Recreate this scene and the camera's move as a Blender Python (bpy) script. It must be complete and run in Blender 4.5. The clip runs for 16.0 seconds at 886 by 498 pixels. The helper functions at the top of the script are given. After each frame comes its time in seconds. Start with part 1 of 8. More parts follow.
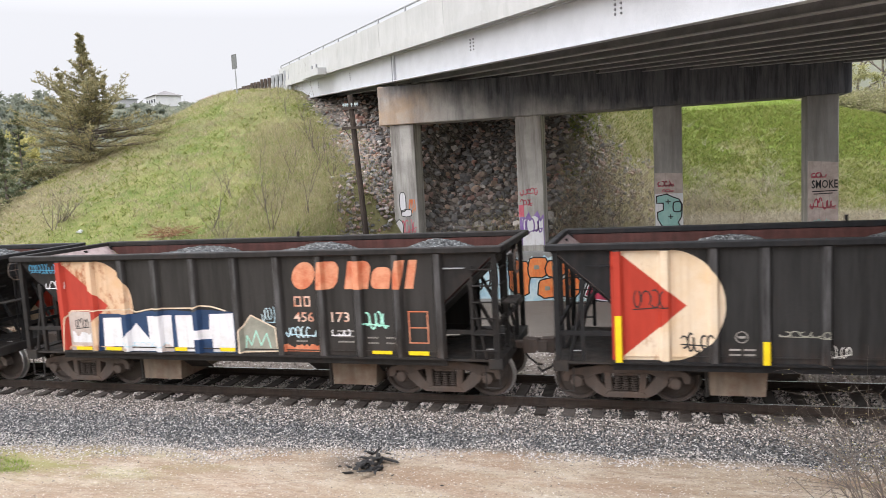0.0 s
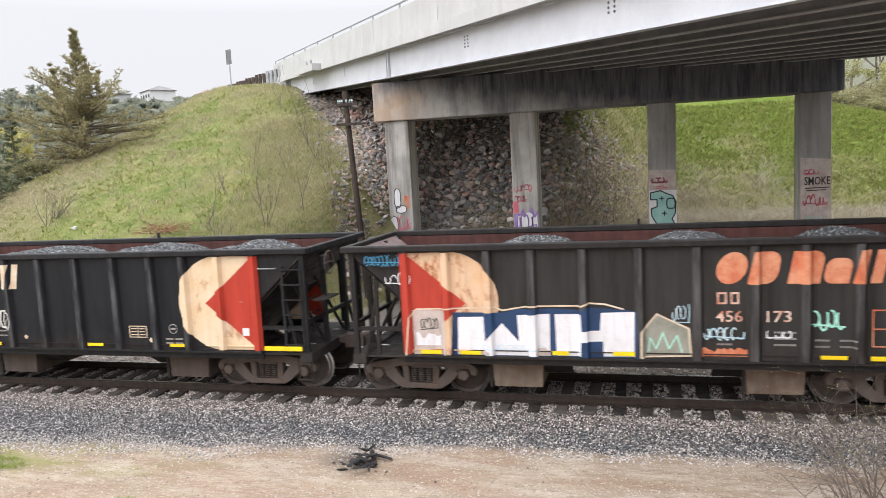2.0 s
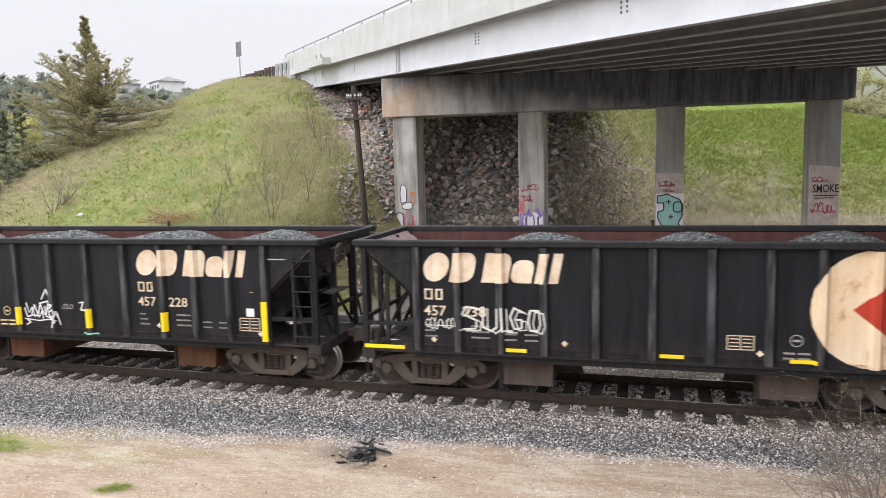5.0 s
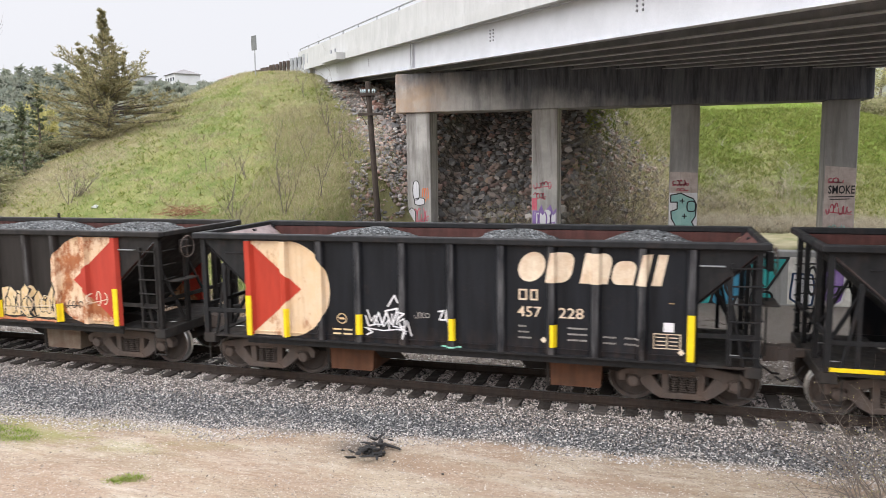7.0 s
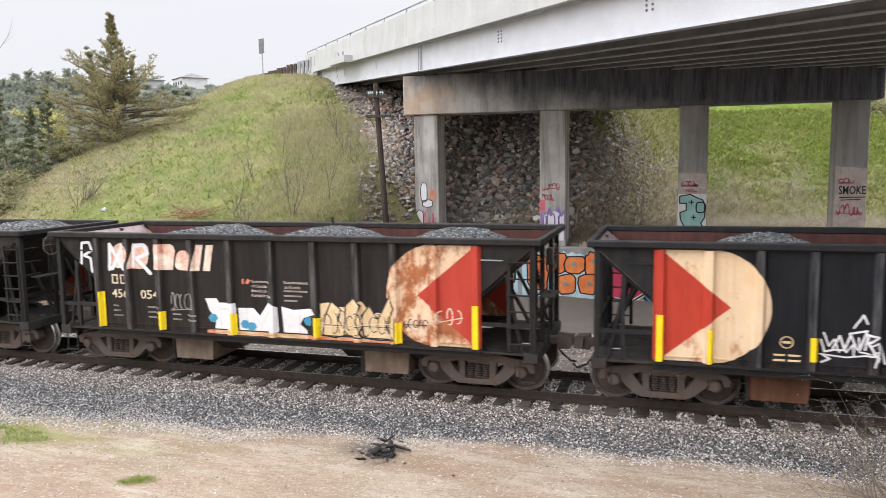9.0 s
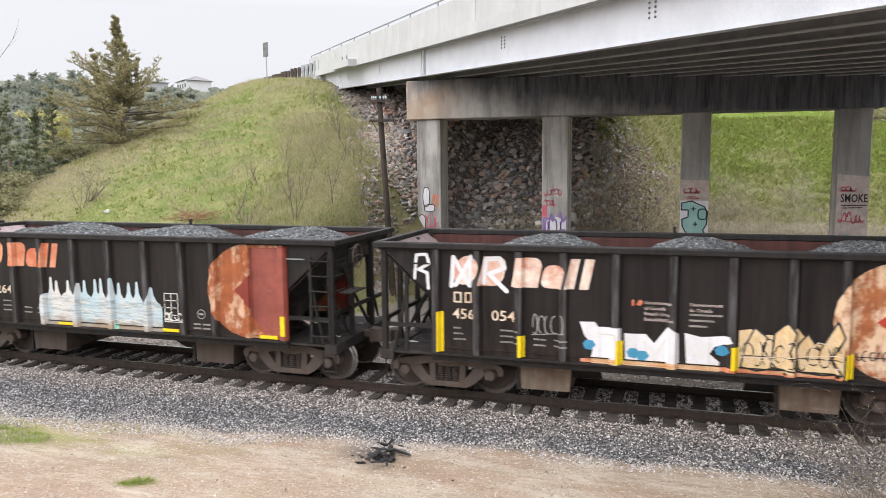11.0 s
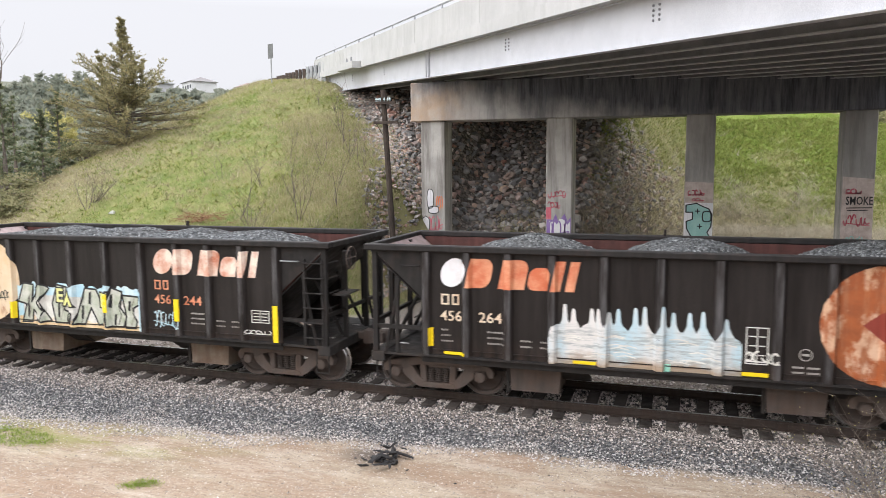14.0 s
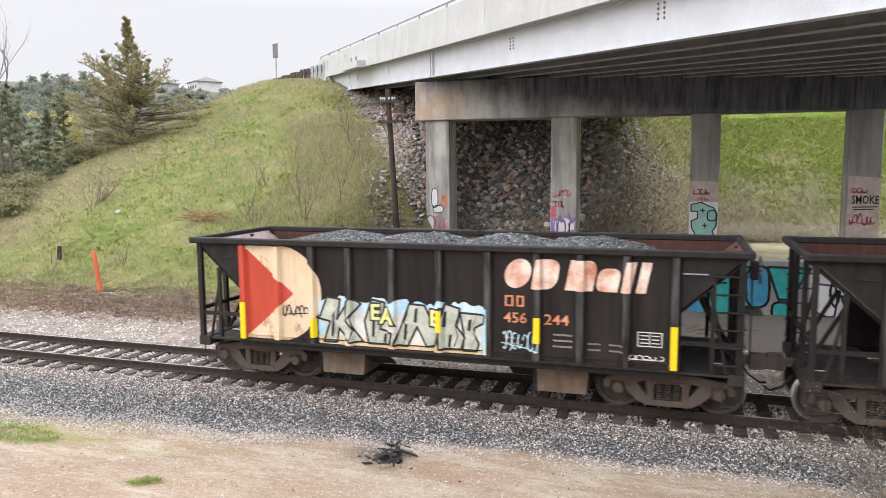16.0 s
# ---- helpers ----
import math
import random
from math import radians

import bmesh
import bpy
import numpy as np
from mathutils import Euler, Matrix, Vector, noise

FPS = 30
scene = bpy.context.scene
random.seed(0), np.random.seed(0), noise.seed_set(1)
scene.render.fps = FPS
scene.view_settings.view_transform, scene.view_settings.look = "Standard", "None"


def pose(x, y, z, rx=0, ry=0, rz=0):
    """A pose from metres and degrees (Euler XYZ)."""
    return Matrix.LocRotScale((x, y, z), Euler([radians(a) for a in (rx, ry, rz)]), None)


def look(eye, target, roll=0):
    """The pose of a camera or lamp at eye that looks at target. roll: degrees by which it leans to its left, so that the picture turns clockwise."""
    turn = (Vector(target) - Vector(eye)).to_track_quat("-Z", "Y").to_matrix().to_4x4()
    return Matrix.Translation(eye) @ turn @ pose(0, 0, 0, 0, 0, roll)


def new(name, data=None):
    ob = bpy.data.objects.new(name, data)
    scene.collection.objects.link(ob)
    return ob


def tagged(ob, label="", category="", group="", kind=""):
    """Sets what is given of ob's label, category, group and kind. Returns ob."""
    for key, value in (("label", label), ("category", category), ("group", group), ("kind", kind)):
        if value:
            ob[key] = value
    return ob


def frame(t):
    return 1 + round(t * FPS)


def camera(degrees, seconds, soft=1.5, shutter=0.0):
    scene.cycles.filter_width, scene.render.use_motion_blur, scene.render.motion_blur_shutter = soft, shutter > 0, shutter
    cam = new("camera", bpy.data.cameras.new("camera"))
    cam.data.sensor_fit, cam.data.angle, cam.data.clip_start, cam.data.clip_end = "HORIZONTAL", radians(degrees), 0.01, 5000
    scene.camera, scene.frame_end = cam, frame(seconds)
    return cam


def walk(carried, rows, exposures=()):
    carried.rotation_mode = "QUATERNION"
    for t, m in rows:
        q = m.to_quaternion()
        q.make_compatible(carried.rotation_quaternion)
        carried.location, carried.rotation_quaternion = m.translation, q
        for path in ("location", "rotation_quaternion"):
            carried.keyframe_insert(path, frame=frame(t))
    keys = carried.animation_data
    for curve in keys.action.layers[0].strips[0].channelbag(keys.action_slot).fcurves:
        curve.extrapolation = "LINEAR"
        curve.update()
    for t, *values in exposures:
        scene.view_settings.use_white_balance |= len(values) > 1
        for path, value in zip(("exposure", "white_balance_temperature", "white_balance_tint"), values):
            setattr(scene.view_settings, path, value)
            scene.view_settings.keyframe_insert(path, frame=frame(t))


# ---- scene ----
# ---- camera, carried by hand on the bank across the track ----
cam = camera(62.13, 16.0, soft=0.6, shutter=0.35)
PATH = [
    (0.0, (-0.020, -14.809, 4.577), (-2.735, -5.246, 3.491), -3.04),
    (0.5, (0.011, -14.839, 4.602), (-2.712, -5.282, 3.483), -3.02),
    (1.0, (0.016, -14.857, 4.625), (-2.686, -5.297, 3.476), -2.97),
    (1.5, (0.019, -14.843, 4.619), (-2.658, -5.277, 3.467), -3.01),
    (2.0, (0.033, -14.864, 4.636), (-2.623, -5.292, 3.481), -3.01),
    (2.5, (0.028, -14.862, 4.634), (-2.607, -5.283, 3.490), -2.90),
    (3.0, (0.032, -14.845, 4.604), (-2.593, -5.263, 3.471), -2.80),
    (3.5, (0.012, -14.790, 4.559), (-2.598, -5.202, 3.437), -2.49),
    (4.0, (0.007, -14.821, 4.562), (-2.604, -5.235, 3.426), -2.04),
    (6.5, (-0.013, -14.827, 4.584), (-2.846, -5.315, 3.363), -0.70),
    (7.0, (0.010, -14.843, 4.601), (-2.855, -5.341, 3.375), -0.74),
    (7.5, (-0.004, -14.854, 4.597), (-2.886, -5.356, 3.382), -0.76),
    (8.0, (-0.023, -14.826, 4.582), (-2.932, -5.333, 3.390), -0.88),
    (8.5, (-0.035, -14.812, 4.575), (-2.970, -5.326, 3.389), -0.94),
    (9.0, (-0.058, -14.814, 4.556), (-3.012, -5.334, 3.369), -0.93),
    (11.5, (-0.027, -14.860, 4.579), (-3.011, -5.381, 3.464), -0.42),
    (12.0, (-0.035, -14.846, 4.575), (-3.019, -5.366, 3.468), -0.47),
    (12.5, (-0.026, -14.838, 4.565), (-3.016, -5.360, 3.460), -0.47),
    (13.0, (-0.037, -14.850, 4.581), (-3.037, -5.375, 3.474), -0.42),
    (13.5, (-0.034, -14.864, 4.603), (-3.055, -5.396, 3.492), -0.43),
    (14.0, (-0.007, -14.856, 4.612), (-3.047, -5.395, 3.497), -0.40),
    (14.5, (-0.078, -14.820, 4.575), (-3.112, -5.357, 3.463), -0.37),
    (15.0, (-0.031, -14.841, 4.573), (-3.091, -5.387, 3.459), -0.42),
    (15.5, (0.002, -14.857, 4.592), (-3.079, -5.410, 3.471), -0.50),
    (16.0, (-0.000, -14.855, 4.586), (-3.100, -5.414, 3.468), -0.42),
]
walk(cam, [(t, look(eye, target, roll)) for t, eye, target, roll in PATH])

# ---- overcast daylight ----
world = bpy.data.worlds.new("overcast_sky")
scene.world = world
world.use_nodes = True
wn, wl = world.node_tree.nodes, world.node_tree.links
sky = wn.new("ShaderNodeTexSky")
sky.sky_type, sky.sun_disc = "NISHITA", False
sky.sun_elevation, sky.sun_rotation = radians(26), radians(234)
sky.air_density, sky.dust_density, sky.ozone_density = 1.0, 4.0, 1.0
grey = wn.new("ShaderNodeHueSaturation")
grey.inputs["Saturation"].default_value = 0.15
cloud = wn.new("ShaderNodeMix")
cloud.data_type = "RGBA"
cloud.inputs["Factor"].default_value = 0.85
# an overcast dome: brighter overhead than at the horizon
up = wn.new("ShaderNodeSeparateXYZ")
wl.new(wn.new("ShaderNodeTexCoord").outputs["Generated"], up.inputs[0])
lift = wn.new("ShaderNodeMapRange")
lift.inputs["From Min"].default_value, lift.inputs["From Max"].default_value = 0.20, 0.72
lift.inputs["To Min"].default_value, lift.inputs["To Max"].default_value = 6.3, 26.5
wl.new(up.outputs["Z"], lift.inputs["Value"])
tint = wn.new("ShaderNodeMix")
tint.data_type, tint.blend_type = "RGBA", "MULTIPLY"
tint.inputs["Factor"].default_value = 1.0
tint.inputs["A"].default_value = (0.965, 0.972, 1.035, 1)
wl.new(lift.outputs["Result"], tint.inputs["B"])
wl.new(tint.outputs["Result"], cloud.inputs["B"])
wl.new(sky.outputs["Color"], grey.inputs["Color"])
wl.new(grey.outputs["Color"], cloud.inputs["A"])
wl.new(cloud.outputs["Result"], wn["Background"].inputs["Color"])
wn["Background"].inputs["Strength"].default_value = 0.115
sun = new("sun", bpy.data.lights.new("sun", "SUN"))
sun.data.energy, sun.data.angle, sun.data.color = 0.9, radians(50), (1.0, 0.98, 0.96)
sun.matrix_world = look((-28, -20, 17), (0, 0, 0))
scene.view_settings.exposure = 0.46

# ---- materials ----
class Nodes:
    """A short way to write node trees."""

    def __init__(self, name):
        self.mat = bpy.data.materials.new(name)
        self.mat.use_nodes = True
        self.tree = self.mat.node_tree
        self.n, self.l = self.tree.nodes, self.tree.links
        self.bsdf = self.n["Principled BSDF"]
        self.co = self.n.new("ShaderNodeTexCoord").outputs["Object"]

    def put(self, socket, value):
        if isinstance(value, bpy.types.NodeSocket):
            self.l.new(value, socket)
        elif isinstance(value, (tuple, list)) and len(value) == 3 and socket.type == "RGBA":
            socket.default_value = (*value, 1)
        else:
            socket.default_value = value

    def noise(self, scale, detail=4, rough=0.6, co=None):
        t = self.n.new("ShaderNodeTexNoise")
        self.put(t.inputs["Vector"], co or self.co)
        t.inputs["Scale"].default_value, t.inputs["Detail"].default_value, t.inputs["Roughness"].default_value = scale, detail, rough
        return t.outputs["Fac"]

    def cells(self, scale, out="Color", co=None):
        t = self.n.new("ShaderNodeTexVoronoi")
        self.put(t.inputs["Vector"], co or self.co)
        t.inputs["Scale"].default_value = scale
        return t.outputs[out]

    def stretch(self, x, y, z):
        t = self.n.new("ShaderNodeMapping")
        self.l.new(self.co, t.inputs["Vector"])
        t.inputs["Scale"].default_value = (x, y, z)
        return t.outputs["Vector"]

    def math(self, op, a, b=0.0, clamp=False):
        t = self.n.new("ShaderNodeMath")
        t.operation, t.use_clamp = op, clamp
        self.put(t.inputs[0], a)
        self.put(t.inputs[1], b)
        return t.outputs[0]

    def ramp(self, value, low, high, a=0.0, b=1.0):
        t = self.n.new("ShaderNodeMapRange")
        self.put(t.inputs["Value"], value)
        for key, v in (("From Min", low), ("From Max", high), ("To Min", a), ("To Max", b)):
            t.inputs[key].default_value = v
        return t.outputs["Result"]

    def mix(self, fac, a, b, blend="MIX"):
        t = self.n.new("ShaderNodeMix")
        t.data_type, t.blend_type = "RGBA", blend
        self.put(t.inputs["Factor"], fac)
        self.put(t.inputs["A"], a)
        self.put(t.inputs["B"], b)
        return t.outputs["Result"]

    def axes(self):
        t = self.n.new("ShaderNodeSeparateXYZ")
        self.l.new(self.co, t.inputs[0])
        return t.outputs

    def random(self, island=False):
        if island:
            return self.n.new("ShaderNodeNewGeometry").outputs["Random Per Island"]
        return self.n.new("ShaderNodeObjectInfo").outputs["Random"]

    def done(self, colour, rough=0.8, metal=0.0, height=None, bump=0.3, dist=0.02, spec=0.5):
        self.put(self.bsdf.inputs["Base Color"], colour)
        self.put(self.bsdf.inputs["Roughness"], rough)
        self.bsdf.inputs["Metallic"].default_value = metal
        self.bsdf.inputs["Specular IOR Level"].default_value = spec
        if height is not None:
            t = self.n.new("ShaderNodeBump")
            t.inputs["Strength"].default_value, t.inputs["Distance"].default_value = bump, dist
            self.l.new(height, t.inputs["Height"])
            self.l.new(t.outputs["Normal"], self.bsdf.inputs["Normal"])
        return self.mat


def plain(name, a, b, scale=4.0, fine=60.0, rough=0.8, metal=0.0, bump=0.25, dist=0.01, spec=0.4, island=False):
    """Two tones in large blotches, fine grain over them, a little relief."""
    k = Nodes(name)
    big, small = k.noise(scale, 5), k.noise(fine, 3)
    c = k.mix(k.ramp(big, 0.35, 0.65), a, b)
    c = k.mix(0.35, c, k.mix(small, (0.1, 0.1, 0.1), (1, 1, 1)), "OVERLAY")
    if island:
        c = k.mix(1.0, c, k.mix(k.random(True), (0.6, 0.6, 0.6), (1.25, 1.25, 1.25)), "MULTIPLY")
    return k.done(c, rough, metal, k.math("ADD", small, big), bump, dist, spec)


def concrete(name, a, b, stain, streak=0.5, rusty=False, dark_top=False):
    """Weathered concrete: blotches, fine grain, dark runs down the faces."""
    k = Nodes(name)
    c = k.mix(k.ramp(k.noise(0.9, 6), 0.35, 0.68), a, b)
    run = k.ramp(k.noise(1.0, 5, 0.65, k.stretch(2.2, 2.2, 0.22)), 0.46, 0.66, 0, streak)
    c = k.mix(run, c, stain)
    if rusty:
        end = k.math("MULTIPLY", k.ramp(k.axes()[0], -8.6, -10.6), k.ramp(k.noise(0.8, 5), 0.3, 0.62))
        c = k.mix(k.math("MULTIPLY", end, 0.75), c, (0.44, 0.30, 0.19))
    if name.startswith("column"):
        # columns darken in uneven blotches towards +x and above z 3.4
        bias = k.math("ADD", k.ramp(k.axes()[0], -5.0, 2.0, 0, 0.9), k.math("MULTIPLY", k.math("SUBTRACT", k.noise(1.2, 6, 0.65, k.stretch(2, 2, 0.5)), 0.5), 1.6))
        c = k.mix(k.math("MULTIPLY", k.ramp(bias, 0.3, 0.9, 0, 0.6), k.ramp(k.axes()[2], 3.4, 4.2, 0.35, 1.0)), c, (0.20, 0.198, 0.196))
    if dark_top:
        # streaky blue-grey, darker towards the cap's top and its +x end
        bias = k.math("ADD", k.math("MULTIPLY", k.axes()[0], 0.14), k.math("MULTIPLY", k.axes()[2], 0.9))
        bias = k.math("ADD", bias, k.math("MULTIPLY", k.math("SUBTRACT", k.noise(0.9, 6, 0.65, k.stretch(1, 1, 0.5)), 0.5), 2.2))
        c = k.mix(k.ramp(bias, 5.2, 6.3, 0, 0.96), c, k.mix(k.ramp(k.noise(1.0, 6, 0.7, k.stretch(5, 5, 0.45)), 0.36, 0.62), (0.042, 0.045, 0.055), (0.14, 0.146, 0.165)))
    grain = k.noise(55, 4)
    c = k.mix(0.4, c, k.mix(grain, (0.15, 0.15, 0.15), (0.9, 0.9, 0.9)), "OVERLAY")
    return k.done(c, 0.9, 0, k.math("ADD", grain, k.noise(9, 4)), 0.35, 0.01, 0.3)


def steel(name, a, rust, amount=0.5, rough=0.6, metal=0.0, spec=0.5):
    """Painted steel with rust patches and grimy runs."""
    k = Nodes(name)
    patch = k.ramp(k.noise(2.6, 8, 0.7), 0.62 - 0.25 * amount, 0.72, 0, 1)
    run = k.noise(1.6, 5, 0.6, k.stretch(5, 5, 0.6))
    c = k.mix(k.ramp(run, 0.35, 0.7), a, tuple(v * 1.5 + 0.004 for v in a))
    c = k.mix(k.math("MULTIPLY", patch, amount), c, rust)
    grain = k.noise(70, 3)
    c = k.mix(0.3, c, k.mix(grain, (0.2, 0.2, 0.2), (0.8, 0.8, 0.8)), "OVERLAY")
    return k.done(c, k.ramp(k.noise(5, 4), 0.3, 0.7, rough - 0.12, rough + 0.15), metal, k.math("ADD", grain, patch), 0.2, 0.004, spec * 0.5)


M = {
    "girder_white": plain("white_girder_paint", (0.53, 0.54, 0.58), (0.47, 0.48, 0.515), 1.2, 40, 0.5, bump=0.05),
    "parapet": concrete("pale_parapet_concrete", (0.47, 0.47, 0.465), (0.42, 0.42, 0.415), (0.30, 0.295, 0.29), 0.3),
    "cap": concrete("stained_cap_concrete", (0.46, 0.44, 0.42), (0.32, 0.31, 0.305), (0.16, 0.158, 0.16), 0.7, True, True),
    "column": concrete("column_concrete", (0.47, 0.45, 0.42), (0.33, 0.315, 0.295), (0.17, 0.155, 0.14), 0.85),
    "crash": concrete("crash_wall_concrete", (0.34, 0.34, 0.335), (0.27, 0.27, 0.265), (0.14, 0.135, 0.13), 0.5),
    "beam_dark": plain("dark_girder_steel", (0.16, 0.16, 0.18), (0.22, 0.22, 0.24), 1.5, 40, 0.7),
    # flanges paler than the webs: light on their edges put into the colour
    "flange": plain("girder_flange_lit_tone", (0.40, 0.40, 0.43), (0.31, 0.31, 0.335), 1.5, 40, 0.6),
    "black": steel("grimy_black_car_paint", (0.012, 0.012, 0.013), (0.045, 0.026, 0.018), 0.35, 0.55),
    "frame": steel("grimy_black_underframe_steel", (0.022, 0.020, 0.019), (0.06, 0.040, 0.029), 0.6, 0.75),
    "interior": steel("rusty_red_hopper_interior", (0.062, 0.024, 0.020), (0.034, 0.019, 0.016), 0.7, 0.75),
    # worn steel, with the light on sheets facing +x put into its pale tone
    "slope": steel("worn_pinkish_sheet_lit_tone", (0.22, 0.17, 0.165), (0.10, 0.05, 0.042), 0.45, 0.45, 0.3),
    "truck": steel("dusty_truck_casting", (0.076, 0.062, 0.055), (0.115, 0.078, 0.06), 0.85, 0.85),
    "wheel": steel("brown_wheel_steel", (0.048, 0.039, 0.035), (0.09, 0.058, 0.042), 0.7, 0.7),
    "tread": steel("bright_worn_tread", (0.35, 0.34, 0.33), (0.2, 0.15, 0.12), 0.3, 0.35, 0.9),
    "chute": steel("dusty_grey_chute_plate", (0.17, 0.135, 0.105), (0.12, 0.06, 0.036), 0.8, 0.8),
    "rail": steel("rail_steel", (0.035, 0.027, 0.023), (0.06, 0.036, 0.025), 0.7, 0.6, 0.2),
    "railtop": steel("polished_rail_head", (0.30, 0.30, 0.30), (0.2, 0.16, 0.13), 0.3, 0.3, 0.9),
    "pole": plain("dark_pole_wood", (0.03, 0.022, 0.018), (0.06, 0.045, 0.035), 2, 30, 0.9, bump=0.5),
    "galv": plain("galvanised_steel", (0.34, 0.35, 0.36), (0.25, 0.26, 0.27), 3, 50, 0.5, 0.5, bump=0.1),
    "yellow": plain("yellow_reflective_sheeting", (0.85, 0.62, 0.01), (0.75, 0.53, 0.01), 5, 80, 0.5, bump=0.05),
    "glass": plain("pale_insulator_glass", (0.42, 0.48, 0.49), (0.32, 0.40, 0.41), 5, 50, 0.15),
    "orange": plain("weathered_orange_post", (0.62, 0.13, 0.05), (0.45, 0.09, 0.04), 5, 60, 0.6),
    "bark": plain("grey_brown_bark", (0.10, 0.08, 0.066), (0.17, 0.145, 0.125), 8, 60, 0.95, bump=0.6),
}


def gravel(name, tones, size, bias=0.0):
    """Crushed stone whose single stones differ in tone."""
    k = Nodes(name)
    k.co = k.n.new("ShaderNodeNewGeometry").outputs["Position"]
    cell = k.cells(1.0 / size)
    sep = k.n.new("ShaderNodeSeparateColor")
    k.l.new(cell, sep.inputs[0])
    c = k.mix(k.ramp(sep.outputs[0], 0.15, 0.85), tones[0], tones[1])
    c = k.mix(k.ramp(sep.outputs[1], 0.6, 0.95), c, tones[2])
    edge = k.cells(1.0 / size, "Distance")
    c = k.mix(k.ramp(edge, 0.35, 0.75, 0, 0.75), c, (0.02, 0.02, 0.02))
    c = k.mix(k.ramp(k.noise(0.7, 4), 0.4, 0.65, 0, 0.4), c, (0.05, 0.045, 0.04))
    return k.done(c, 0.8 - bias, 0, k.math("SUBTRACT", 1.0, edge), 1.0, size * 0.8, 0.4)


M["load"] = gravel("grey_crushed_stone_load", ((0.045, 0.05, 0.054), (0.13, 0.14, 0.145), (0.26, 0.27, 0.27)), 0.06)

# ---- mesh helpers ----
def mesh_of(bm, name):
    me = bpy.data.meshes.new(name)
    bm.to_mesh(me)
    bm.free()
    return me


def part(name, bm, material, parent=None, label="", smooth=False):
    """Links a bmesh as one mesh object under a thing or a part."""
    me = mesh_of(bm, name) if isinstance(bm, bmesh.types.BMesh) else bm
    if material is not None and not me.materials:
        me.materials.append(material)
    if smooth:
        for p in me.polygons:
            p.use_smooth = True
    ob = new(name, me)
    if parent is not None:
        ob.parent = parent
    if label:
        tagged(ob, label)
    return ob


def box(bm, x0, x1, y0, y1, z0, z1, bevel=0.0, index=0):
    m = Matrix.LocRotScale(((x0 + x1) / 2, (y0 + y1) / 2, (z0 + z1) / 2), None, (x1 - x0, y1 - y0, z1 - z0))
    made = bmesh.ops.create_cube(bm, size=1, matrix=m)["verts"]
    faces = {f for v in made for f in v.link_faces}
    for f in faces:
        f.material_index = index
    if bevel:
        bmesh.ops.bevel(bm, geom=list({e for f in faces for e in f.edges}), offset=bevel, segments=1, affect="EDGES", material=-1)
    return bm


def boxes(*rows, bevel=0.0):
    bm = bmesh.new()
    for r in rows:
        box(bm, *r, bevel=bevel)
    return bm


def tube(bm, a, b, ra, rb=None, sides=8, index=0):
    """A tapered round bar from a to b."""
    a, b = Vector(a), Vector(b)
    m = Matrix.Translation((a + b) / 2) @ (b - a).to_track_quat("Z", "Y").to_matrix().to_4x4()
    made = bmesh.ops.create_cone(bm, cap_ends=True, segments=sides, radius1=ra, radius2=ra if rb is None else rb, depth=max((b - a).length, 1e-4), matrix=m)["verts"]
    for f in {f for v in made for f in v.link_faces}:
        f.material_index = index
    return bm


def prism(bm, outline, y0, y1, index=0):
    """An outline in x and z, carried from y0 to y1."""
    front = [bm.verts.new((x, y0, z)) for x, z in outline]
    back = [bm.verts.new((x, y1, z)) for x, z in outline]
    made = [bm.faces.new(front), bm.faces.new(back[::-1])]
    n = len(outline)
    made += [bm.faces.new((front[(i + 1) % n], front[i], back[i], back[(i + 1) % n])) for i in range(n)]
    for f in made:
        f.material_index = index
    bmesh.ops.recalc_face_normals(bm, faces=made)
    return bm


def slab(bm, ring, depth):
    """A convex ring of points, thickened along its normal."""
    vs = [bm.verts.new(p) for p in ring]
    f = bm.faces.new(vs)
    f.normal_update()
    n = f.normal * depth
    ws = [bm.verts.new(Vector(p) - n) for p in ring]
    bm.faces.new(ws[::-1])
    k = len(vs)
    for i in range(k):
        bm.faces.new((vs[i], ws[i], ws[(i + 1) % k], vs[(i + 1) % k]))
    return bm


# ---- ground ----
ALONG = Vector((-0.601, 0.7993))   # the road over the bridge, seen from above
ACROSS = Vector((0.7993, 0.601))
CORNER = Vector((-25.6, 36.2))   # near corner of the far abutment


def ease(a, b, v):
    v = min(1.0, max(0.0, (v - a) / (b - a)))
    return v * v * (3 - 2 * v)


def soft_min(a, b, k=1.2):
    h = max(0.0, min(1.0, 0.5 + 0.5 * (b - a) / k))
    return b + (a - b) * h - k * h * (1 - h)


